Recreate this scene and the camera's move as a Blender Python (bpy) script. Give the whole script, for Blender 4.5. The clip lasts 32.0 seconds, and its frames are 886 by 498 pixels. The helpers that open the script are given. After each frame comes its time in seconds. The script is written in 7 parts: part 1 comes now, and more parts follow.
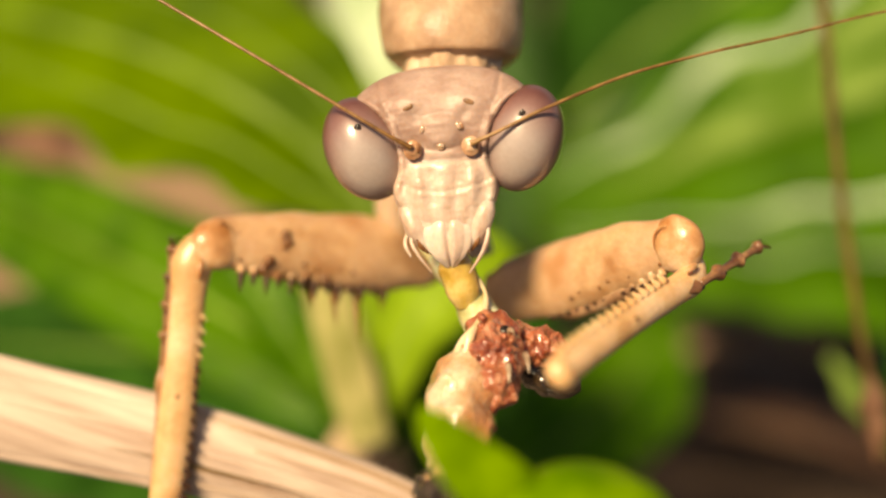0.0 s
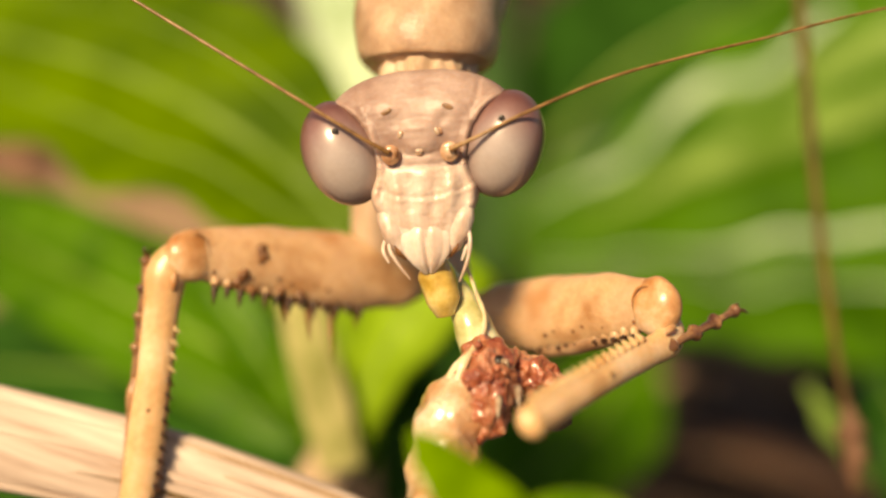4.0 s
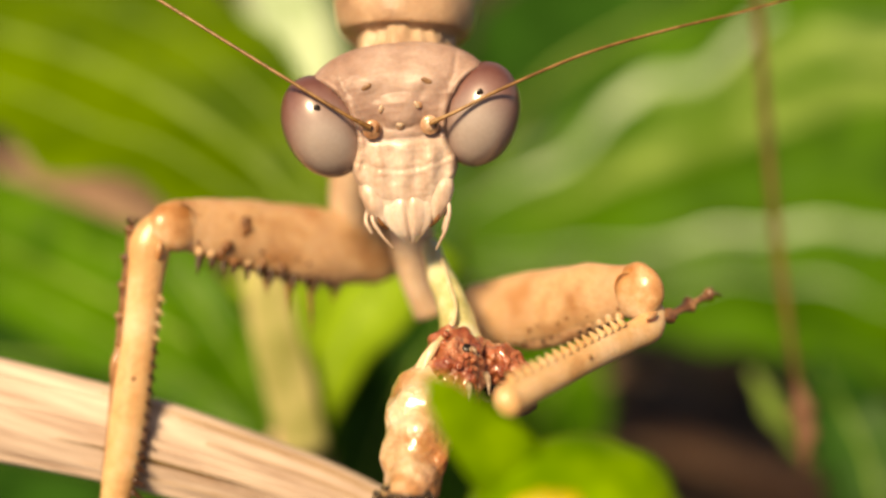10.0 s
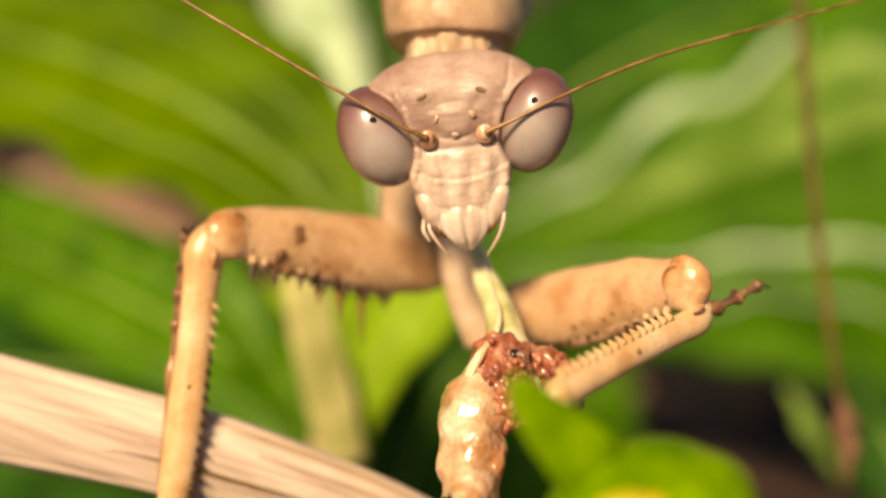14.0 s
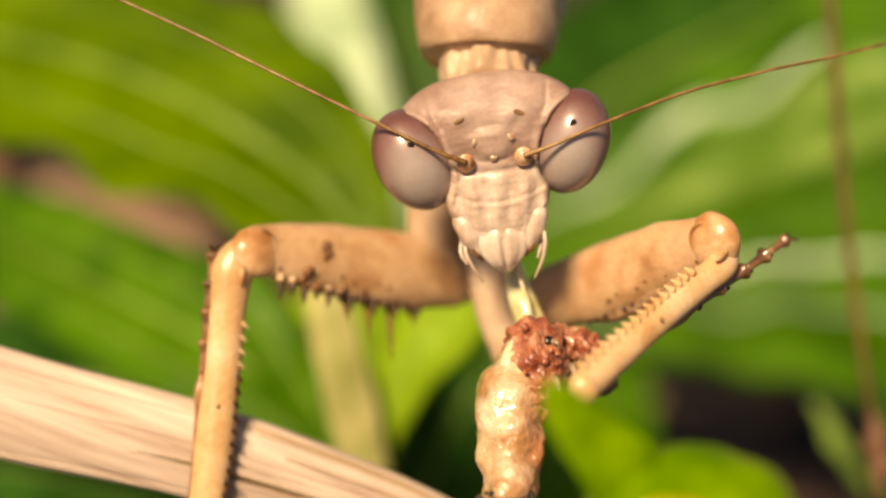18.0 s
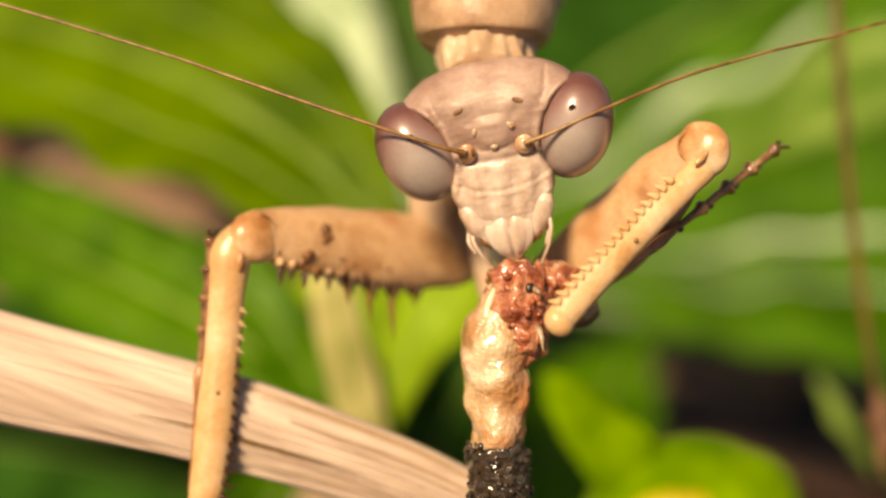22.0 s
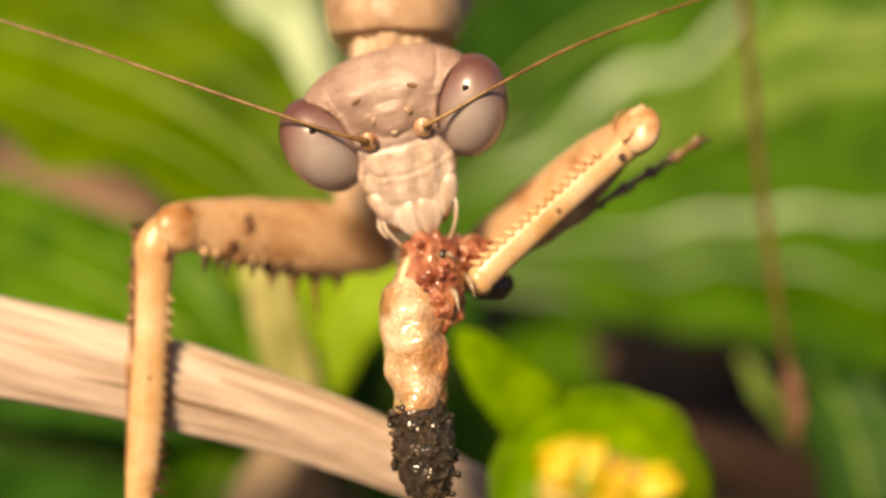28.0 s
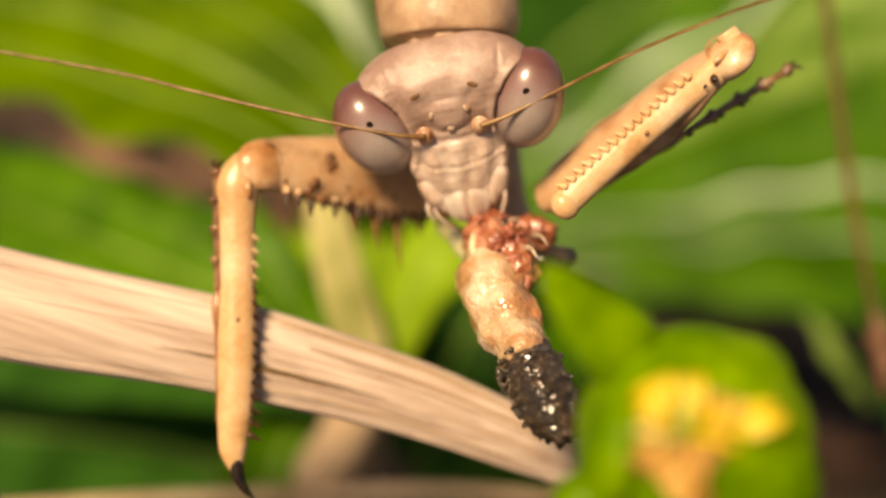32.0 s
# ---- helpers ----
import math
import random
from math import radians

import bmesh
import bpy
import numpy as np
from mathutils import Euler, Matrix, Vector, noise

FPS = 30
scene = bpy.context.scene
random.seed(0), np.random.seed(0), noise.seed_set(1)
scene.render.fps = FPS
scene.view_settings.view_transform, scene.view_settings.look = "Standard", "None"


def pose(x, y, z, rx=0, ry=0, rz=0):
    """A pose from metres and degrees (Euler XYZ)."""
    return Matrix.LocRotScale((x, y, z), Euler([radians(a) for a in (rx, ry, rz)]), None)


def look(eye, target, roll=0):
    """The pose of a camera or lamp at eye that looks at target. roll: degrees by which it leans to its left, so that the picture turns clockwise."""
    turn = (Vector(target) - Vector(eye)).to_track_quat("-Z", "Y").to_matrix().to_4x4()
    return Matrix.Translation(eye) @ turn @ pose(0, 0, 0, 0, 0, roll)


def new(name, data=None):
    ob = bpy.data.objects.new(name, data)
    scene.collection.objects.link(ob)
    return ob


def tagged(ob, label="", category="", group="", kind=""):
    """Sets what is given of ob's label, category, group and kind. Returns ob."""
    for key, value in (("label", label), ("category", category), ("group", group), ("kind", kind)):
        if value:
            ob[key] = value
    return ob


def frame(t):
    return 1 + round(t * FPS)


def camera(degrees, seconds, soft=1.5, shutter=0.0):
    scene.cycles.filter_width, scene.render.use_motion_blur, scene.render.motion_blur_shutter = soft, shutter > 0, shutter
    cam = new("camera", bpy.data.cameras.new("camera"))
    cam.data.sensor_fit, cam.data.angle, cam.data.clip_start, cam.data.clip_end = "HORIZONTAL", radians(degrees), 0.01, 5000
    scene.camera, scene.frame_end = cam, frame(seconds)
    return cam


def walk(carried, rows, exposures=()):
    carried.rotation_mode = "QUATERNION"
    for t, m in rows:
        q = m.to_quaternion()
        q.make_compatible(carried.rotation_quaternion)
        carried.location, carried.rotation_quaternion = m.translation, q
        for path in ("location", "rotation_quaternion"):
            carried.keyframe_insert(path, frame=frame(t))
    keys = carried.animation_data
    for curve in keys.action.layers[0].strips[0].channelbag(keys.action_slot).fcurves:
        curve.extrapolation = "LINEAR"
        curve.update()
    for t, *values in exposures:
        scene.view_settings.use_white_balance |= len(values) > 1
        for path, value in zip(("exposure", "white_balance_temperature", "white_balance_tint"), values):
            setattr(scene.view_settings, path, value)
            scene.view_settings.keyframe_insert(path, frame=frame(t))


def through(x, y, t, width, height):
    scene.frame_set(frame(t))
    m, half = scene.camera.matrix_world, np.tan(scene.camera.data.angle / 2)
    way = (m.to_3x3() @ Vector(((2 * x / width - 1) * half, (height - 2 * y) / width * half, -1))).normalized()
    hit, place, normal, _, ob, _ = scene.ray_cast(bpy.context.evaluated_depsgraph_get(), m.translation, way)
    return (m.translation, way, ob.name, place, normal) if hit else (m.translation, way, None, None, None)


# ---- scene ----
# A praying mantis eating a caterpillar among broad-leaved plants.
# The plan is drawn in millimetres on axes that lean 35 degrees down:
# x to the right, y into the depth, z upward. BASE lays it into the world.
MM = 0.001
BASE = pose(0, 0, 0.10, -35, 0, 0)
MANTIS_AT = (0.0, 44.0, 3.0)
STICK_AT = (-6.0, 43.0, -7.0)

cam = camera(40.0, 32.0, soft=2.4)
cam.data.dof.use_dof = True
cam.data.dof.focus_distance = 0.0398
cam.data.dof.aperture_fstop = 20.0
CAMERA_ROWS = [(0, pose(0.00000, 0.00000, 0.10000, 55.00, -0.00, 0.00)), (0.5, pose(0.00043, 0.00006, 0.09987, 54.34, 0.24, 0.01)),
    (1, pose(0.00066, 0.00021, 0.09966, 55.16, 0.09, 0.10)), (1.5, pose(0.00035, 0.00012, 0.09944, 55.93, -0.20, 0.02)),
    (2, pose(0.00029, 0.00000, 0.09938, 56.08, -0.81, -0.09)), (2.5, pose(-0.00014, -0.00003, 0.09914, 56.56, -0.98, -0.05)),
    (3, pose(0.00013, -0.00006, 0.09924, 57.23, -0.93, -0.22)), (3.5, pose(-0.00008, 0.00014, 0.09929, 56.58, -1.09, -0.35)),
    (5.5, pose(0.00067, -0.00014, 0.09912, 56.58, -1.29, -0.91)), (6, pose(0.00071, -0.00025, 0.09893, 56.44, -1.38, -0.91)),
    (6.5, pose(0.00034, -0.00041, 0.09877, 55.64, -1.40, -0.50)), (7, pose(-0.00008, -0.00044, 0.09885, 54.90, -1.28, -0.29)),
    (7.5, pose(-0.00032, -0.00060, 0.09903, 54.92, -1.26, -0.51)), (8, pose(-0.00103, -0.00084, 0.09905, 55.54, -1.58, -1.18)),
    (8.5, pose(-0.00169, -0.00105, 0.09901, 56.06, -2.39, -1.83)), (9, pose(-0.00193, -0.00071, 0.09908, 56.04, -2.78, -2.32)),
    (9.5, pose(-0.00251, -0.00098, 0.09890, 56.51, -3.25, -2.75)), (10, pose(-0.00224, -0.00120, 0.09875, 57.02, -3.72, -3.45)),
    (10.5, pose(-0.00261, -0.00129, 0.09857, 57.18, -3.93, -3.73)), (11, pose(-0.00292, -0.00151, 0.09833, 57.86, -4.08, -3.47)),
    (11.5, pose(-0.00336, -0.00137, 0.09843, 57.96, -3.80, -3.13)), (12, pose(-0.00359, -0.00131, 0.09850, 57.83, -3.87, -3.16)),
    (12.5, pose(-0.00344, -0.00141, 0.09813, 57.51, -4.14, -3.35)), (13, pose(-0.00384, -0.00145, 0.09824, 57.61, -3.99, -3.04)),
    (13.5, pose(-0.00388, -0.00138, 0.09829, 57.62, -3.85, -2.87)), (14, pose(-0.00391, -0.00143, 0.09833, 57.96, -3.87, -2.94)),
    (14.5, pose(-0.00384, -0.00140, 0.09831, 58.19, -3.87, -2.85)), (16.5, pose(-0.00424, -0.00106, 0.09808, 58.68, -3.84, -2.39)),
    (17, pose(-0.00410, -0.00093, 0.09834, 58.56, -3.73, -2.53)), (17.5, pose(-0.00422, -0.00082, 0.09823, 58.52, -3.71, -2.34)),
    (18, pose(-0.00447, -0.00075, 0.09813, 58.29, -3.72, -2.34)), (18.5, pose(-0.00435, -0.00069, 0.09788, 58.18, -3.89, -2.12)),
    (19, pose(-0.00411, -0.00075, 0.09790, 58.19, -3.74, -2.37)), (19.5, pose(-0.00405, -0.00089, 0.09754, 57.93, -3.68, -2.18)),
    (20, pose(-0.00455, -0.00059, 0.09771, 57.60, -3.57, -2.12)), (20.5, pose(-0.00459, -0.00028, 0.09814, 57.14, -3.08, -1.90)),
    (21, pose(-0.00513, -0.00022, 0.09801, 56.79, -3.25, -2.65)), (21.5, pose(-0.00439, -0.00026, 0.09788, 57.02, -2.95, -2.37)),
    (22, pose(-0.00450, -0.00052, 0.09802, 57.30, -3.32, -2.54)), (22.5, pose(-0.00462, -0.00087, 0.09794, 57.10, -3.46, -2.32)),
    (23, pose(-0.00504, -0.00091, 0.09809, 56.82, -3.08, -2.38)), (23.5, pose(-0.00488, -0.00068, 0.09811, 57.28, -3.12, -2.42)),
    (24, pose(-0.00419, -0.00089, 0.09815, 57.47, -3.15, -3.03)), (24.5, pose(-0.00493, -0.00086, 0.09855, 57.31, -2.97, -2.75)),
    (26.5, pose(-0.00464, -0.00164, 0.10010, 58.28, -2.36, -1.71)), (27, pose(-0.00408, -0.00155, 0.10009, 56.32, -2.48, -2.04)),
    (27.5, pose(-0.00434, -0.00200, 0.09975, 56.13, -3.56, -4.68)), (28, pose(-0.00334, -0.00229, 0.09922, 56.76, -3.55, -4.84)),
    (28.5, pose(-0.00411, -0.00168, 0.09981, 56.40, -3.67, -5.28)), (29, pose(-0.00415, -0.00144, 0.09965, 55.64, -3.24, -5.31)),
    (29.2, pose(-0.00475, -0.00169, 0.09914, 55.58, -3.25, -4.85)), (29.5, pose(-0.00450, -0.00184, 0.09892, 55.52, -2.91, -4.48)),
    (30, pose(-0.00419, -0.00223, 0.09803, 56.86, -3.23, -4.40)), (30.5, pose(-0.00460, -0.00161, 0.09892, 56.05, -2.70, -4.36)),
    (31, pose(-0.00458, -0.00204, 0.09784, 56.35, -2.39, -4.29)), (31.5, pose(-0.00414, -0.00163, 0.09701, 55.98, -1.57, -3.87)),
    (32, pose(-0.00618, -0.00222, 0.09598, 57.36, -2.09, -5.26))]
walk(cam, CAMERA_ROWS, exposures=[(0, 0.46, 8400, 13), (12, 0.42, 8400, 14), (32, 0.35, 8400, 16)])

# ---- world and sun ----
world = bpy.data.worlds.new("sky")
scene.world = world
world.use_nodes = True
wn = world.node_tree
sky = wn.nodes.new("ShaderNodeTexSky")
sky.sky_type = 'NISHITA'
sky.sun_disc = False
SUN_FROM = (BASE.to_3x3() @ Vector((-0.40, -0.82, 0.42))).normalized()
sky.sun_elevation = math.asin(SUN_FROM.z)
sky.sun_rotation = math.atan2(SUN_FROM.x, SUN_FROM.y)
wn.links.new(sky.outputs[0], wn.nodes["Background"].inputs[0])
wn.nodes["Background"].inputs[1].default_value = 0.05
sun_data = bpy.data.lights.new("sun", 'SUN')
sun_data.energy = 5.0
sun_data.angle = radians(13)
sun_data.color = (1.0, 0.85, 0.62)
sun = new("sun", sun_data)
sun.matrix_world = look(SUN_FROM, (0, 0, 0))


# ---- materials ----
def nodes_of(name):
    m = bpy.data.materials.new(name)
    m.use_nodes = True
    return m, m.node_tree, m.node_tree.nodes["Principled BSDF"]


def ramp_node(nt, stops):
    r = nt.nodes.new("ShaderNodeValToRGB")
    els = r.color_ramp.elements
    while len(els) < len(stops):
        els.new(0.5)
    for e, (p, c) in zip(els, stops):
        e.position, e.color = p, (*c, 1)
    return r


def noise_node(nt, scale, detail=4.0, rough=0.55, coord="Object", stretch=(1, 1, 1), lean=0.0):
    tc = nt.nodes.new("ShaderNodeTexCoord")
    mp = nt.nodes.new("ShaderNodeMapping")
    mp.inputs["Scale"].default_value = stretch
    if lean:
        mp.vector_type = 'TEXTURE'
        mp.inputs["Scale"].default_value = tuple(1 / v for v in stretch)
        mp.inputs["Rotation"].default_value = (0, radians(lean), 0)
    n = nt.nodes.new("ShaderNodeTexNoise")
    n.inputs["Scale"].default_value = scale
    n.inputs["Detail"].default_value = detail
    n.inputs["Roughness"].default_value = rough
    nt.links.new(tc.outputs[coord], mp.inputs[0])
    nt.links.new(mp.outputs[0], n.inputs["Vector"])
    return n


def mix_color(nt, a, b, fac, mode='MIX'):
    mx = nt.nodes.new("ShaderNodeMix")
    mx.data_type, mx.blend_type = 'RGBA', mode
    for sock, v in ((mx.inputs[6], a), (mx.inputs[7], b), (mx.inputs[0], fac)):
        if isinstance(v, (int, float)):
            sock.default_value = v
        elif isinstance(v, tuple):
            sock.default_value = (*v, 1)
        else:
            nt.links.new(v, sock)
    return mx.outputs[2]


def bump(nt, bsdf, height, strength, dist):
    b = nt.nodes.new("ShaderNodeBump")
    b.inputs["Strength"].default_value = strength
    b.inputs["Distance"].default_value = dist
    nt.links.new(height, b.inputs["Height"])
    nt.links.new(b.outputs[0], bsdf.inputs["Normal"])


def skin(name, dark, mid, light, rough=0.4, scale=900, sss=0.25, coat=0.0, grain=6000, bumpy=0.25, stretch=(1, 1, 1), spots=None, relief=0.00006, wet=0.25):
    """Insect skin: two scales of mottling, fine relief, some light through it."""
    m, nt, b = nodes_of(name)
    n1 = noise_node(nt, scale, 5, 0.6, stretch=stretch)
    r1 = ramp_node(nt, [(0.36, dark), (0.5, mid), (0.65, light)])
    nt.links.new(n1.outputs[0], r1.inputs[0])
    n2 = noise_node(nt, grain, 3, 0.6)
    r2 = ramp_node(nt, [(0.3, (0.78, 0.76, 0.74)), (0.7, (1, 1, 1))])
    nt.links.new(n2.outputs[0], r2.inputs[0])
    col = mix_color(nt, r1.outputs[0], r2.outputs[0], 0.6, 'MULTIPLY')
    if spots:
        n3 = noise_node(nt, spots[1], 2, 0.5)
        r3 = ramp_node(nt, [(spots[2], (0, 0, 0)), (spots[2] + (0.06 if len(spots) < 4 else spots[3]), (1, 1, 1))])
        nt.links.new(n3.outputs[0], r3.inputs[0])
        col = mix_color(nt, col, spots[0], r3.outputs[0])
    nt.links.new(col, b.inputs["Base Color"])
    b.inputs["Roughness"].default_value = rough
    if sss:
        b.inputs["Subsurface Weight"].default_value = sss
        b.inputs["Subsurface Radius"].default_value = (1.0, 0.6, 0.35)
        b.inputs["Subsurface Scale"].default_value = 0.0004
    b.inputs["Coat Weight"].default_value = coat
    b.inputs["Coat Roughness"].default_value = wet
    bump(nt, b, n2.outputs[0], bumpy, relief)
    return m


def leaf_stuff(name, base, light, vein, rough=0.3, through=0.35, patch=180, shine=0.1):
    """A living leaf: parallel veins along its length, mottling, light through the blade."""
    m, nt, b = nodes_of(name)
    n1 = noise_node(nt, patch, 4, 0.6)
    r1 = ramp_node(nt, [(0.36, tuple(c * 0.8 for c in base)), (0.64, tuple(c * 1.12 for c in light))])
    nt.links.new(n1.outputs[0], r1.inputs[0])
    uv = nt.nodes.new("ShaderNodeTexCoord")
    mp = nt.nodes.new("ShaderNodeMapping")
    mp.inputs["Scale"].default_value = (1, 0.02, 1)
    w = nt.nodes.new("ShaderNodeTexWave")
    w.wave_type, w.bands_direction = 'BANDS', 'X'
    w.inputs["Scale"].default_value = 2.2
    w.inputs["Distortion"].default_value = 0.6
    nt.links.new(uv.outputs["UV"], mp.inputs[0])
    nt.links.new(mp.outputs[0], w.inputs["Vector"])
    r2 = ramp_node(nt, [(0.86, (0, 0, 0)), (1.0, (0.3, 0.3, 0.3))])
    nt.links.new(w.outputs[1], r2.inputs[0])
    col = mix_color(nt, r1.outputs[0], vein, r2.outputs[0])
    nt.links.new(col, b.inputs["Base Color"])
    b.inputs["Roughness"].default_value = rough
    b.inputs["Specular IOR Level"].default_value = shine
    n2 = noise_node(nt, 260, 5, 0.6)
    bump(nt, b, n2.outputs[0], 0.5, 0.0012)
    tr = nt.nodes.new("ShaderNodeBsdfTranslucent")
    bright = mix_color(nt, col, (0.55, 0.85, 0.02), 0.25, 'MIX')
    nt.links.new(bright, tr.inputs[0])
    mx = nt.nodes.new("ShaderNodeMixShader")
    mx.inputs[0].default_value = through
    out = nt.nodes["Material Output"]
    nt.links.new(b.outputs[0], mx.inputs[1])
    nt.links.new(tr.outputs[0], mx.inputs[2])
    nt.links.new(mx.outputs[0], out.inputs[0])
    return m


def plain(name, dark, light, rough=0.6, scale=600, stretch=(1, 1, 1), bumpy=0.4, depth=0.0001, coat=0.0, lean=0.0):
    m, nt, b = nodes_of(name)
    n1 = noise_node(nt, scale, 6, 0.62, stretch=stretch, lean=lean)
    r1 = ramp_node(nt, [(0.32, dark), (0.68, light)])
    nt.links.new(n1.outputs[0], r1.inputs[0])
    nt.links.new(r1.outputs[0], b.inputs["Base Color"])
    b.inputs["Roughness"].default_value = rough
    b.inputs["Coat Weight"].default_value = coat
    b.inputs["Coat Roughness"].default_value = 0.1
    bump(nt, b, n1.outputs[0], bumpy, depth)
    return m


def eye_material():
    """Compound eye: smoky mauve, paler and clearer in the middle, very smooth."""
    m, nt, b = nodes_of("compound eye")
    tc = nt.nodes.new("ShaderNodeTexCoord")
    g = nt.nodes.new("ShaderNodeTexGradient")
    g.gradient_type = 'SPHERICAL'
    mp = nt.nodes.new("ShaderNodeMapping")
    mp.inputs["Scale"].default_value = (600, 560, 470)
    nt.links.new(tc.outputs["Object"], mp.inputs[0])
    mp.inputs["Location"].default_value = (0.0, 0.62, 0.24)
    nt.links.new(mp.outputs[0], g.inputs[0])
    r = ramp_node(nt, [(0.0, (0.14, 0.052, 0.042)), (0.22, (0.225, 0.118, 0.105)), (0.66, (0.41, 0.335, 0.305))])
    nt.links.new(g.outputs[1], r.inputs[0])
    n = noise_node(nt, 7000, 2, 0.5)
    r2 = ramp_node(nt, [(0.3, (0.85, 0.85, 0.85)), (0.7, (1, 1, 1))])
    nt.links.new(n.outputs[0], r2.inputs[0])
    nt.links.new(mix_color(nt, r.outputs[0], r2.outputs[0], 0.5, 'MULTIPLY'), b.inputs["Base Color"])
    b.inputs["Roughness"].default_value = 0.45
    b.inputs["Coat Weight"].default_value = 1.0
    b.inputs["Coat Roughness"].default_value = 0.2
    b.inputs["Coat IOR"].default_value = 1.5
    b.inputs["Subsurface Weight"].default_value = 0.2
    b.inputs["Subsurface Radius"].default_value = (1.0, 0.7, 0.6)
    b.inputs["Subsurface Scale"].default_value = 0.0006
    return m


M_HEAD = skin("head skin", (0.32, 0.20, 0.16), (0.43, 0.30, 0.25), (0.56, 0.42, 0.365), 0.46, 420, 0.4, 0.0, bumpy=0.25)
M_FACE = skin("pale mouthparts", (0.46, 0.30, 0.22), (0.60, 0.445, 0.36), (0.72, 0.585, 0.50), 0.36, 1100, 0.3, 0.12, stretch=(1, 1, 0.22), bumpy=0.4)
M_LIP_SKIN = skin("pale lip", (0.55, 0.39, 0.31), (0.68, 0.53, 0.44), (0.77, 0.65, 0.56), 0.30, 600, 0.3, 0.3, stretch=(1, 1, 0.3))
M_SOCKET = skin("orange-brown socket", (0.36, 0.16, 0.08), (0.54, 0.29, 0.16), (0.66, 0.42, 0.28), 0.3, 1500, 0.2, 0.4)
M_EYE = eye_material()
M_DARK = plain("black chitin", (0.006, 0.004, 0.003), (0.03, 0.016, 0.009), 0.3, 3000)
M_BEAD = skin("clear ocellus", (0.42, 0.27, 0.18), (0.52, 0.36, 0.26), (0.62, 0.47, 0.36), 0.15, 1500, 0.4, 1.0)
M_ANT = skin("antenna brown", (0.14, 0.065, 0.018), (0.24, 0.125, 0.04), (0.35, 0.20, 0.08), 0.38, 1500, 0.1)
M_PRON = skin("collar skin", (0.36, 0.215, 0.13), (0.51, 0.335, 0.215), (0.66, 0.47, 0.32), 0.42, 450, 0.3, grain=5000, relief=0.0001, spots=((0.37, 0.215, 0.125), 350, 0.5, 0.3))
M_TIBIA = skin("tibia skin", (0.58, 0.32, 0.135), (0.70, 0.435, 0.22), (0.79, 0.55, 0.34), 0.36, 500, 0.4, 0.35, grain=5000, relief=0.0001)
M_FEMUR = skin("femur skin", (0.41, 0.205, 0.09), (0.59, 0.37, 0.205), (0.74, 0.53, 0.355), 0.38, 420, 0.4, 0.2, relief=0.0001, spots=((0.43, 0.22, 0.10), 420, 0.5, 0.25))
M_COXA = skin("coxa skin", (0.45, 0.29, 0.18), (0.57, 0.40, 0.27), (0.68, 0.51, 0.37), 0.42, 420, 0.3)
M_KNEE = skin("knee skin", (0.40, 0.175, 0.06), (0.58, 0.32, 0.15), (0.74, 0.52, 0.34), 0.34, 700, 0.35, 0.25, wet=0.2)
M_SHANK = skin("foot shank", (0.22, 0.09, 0.03), (0.36, 0.18, 0.08), (0.52, 0.31, 0.16), 0.35, 900, 0.2, 0.4)
M_INNER = skin("inner thigh", (0.20, 0.10, 0.05), (0.36, 0.21, 0.12), (0.52, 0.34, 0.21), 0.4, 900, 0.2)
M_TARSUS = skin("foot skin", (0.08, 0.03, 0.014), (0.20, 0.09, 0.04), (0.40, 0.22, 0.10), 0.28, 1200, 0.1, 1.0, wet=0.15)
M_FLESH = skin("wet red flesh", (0.22, 0.045, 0.02), (0.42, 0.13, 0.06), (0.62, 0.33, 0.20), 0.3, 1100, 0.4, 1.0, grain=2600, bumpy=1.0, relief=0.0003, wet=0.13)
M_BODY = skin("wet caterpillar skin", (0.47, 0.25, 0.11), (0.64, 0.45, 0.28), (0.79, 0.66, 0.50), 0.28, 800, 0.35, 1.0, grain=1500, bumpy=0.9, relief=0.0003, wet=0.07, spots=((0.47, 0.18, 0.065), 480, 0.61))
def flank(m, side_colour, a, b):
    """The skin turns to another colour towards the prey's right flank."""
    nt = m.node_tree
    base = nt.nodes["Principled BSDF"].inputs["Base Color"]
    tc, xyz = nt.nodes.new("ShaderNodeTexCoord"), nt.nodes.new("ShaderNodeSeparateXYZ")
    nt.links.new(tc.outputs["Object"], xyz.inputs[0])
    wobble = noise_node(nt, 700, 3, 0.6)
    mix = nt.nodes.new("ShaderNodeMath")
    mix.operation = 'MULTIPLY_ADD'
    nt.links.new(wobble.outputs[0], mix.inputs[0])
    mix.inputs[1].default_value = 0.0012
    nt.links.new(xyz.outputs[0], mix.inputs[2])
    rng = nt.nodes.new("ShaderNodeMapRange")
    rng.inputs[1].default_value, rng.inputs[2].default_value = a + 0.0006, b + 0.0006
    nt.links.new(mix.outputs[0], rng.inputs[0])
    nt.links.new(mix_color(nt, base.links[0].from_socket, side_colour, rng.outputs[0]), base)


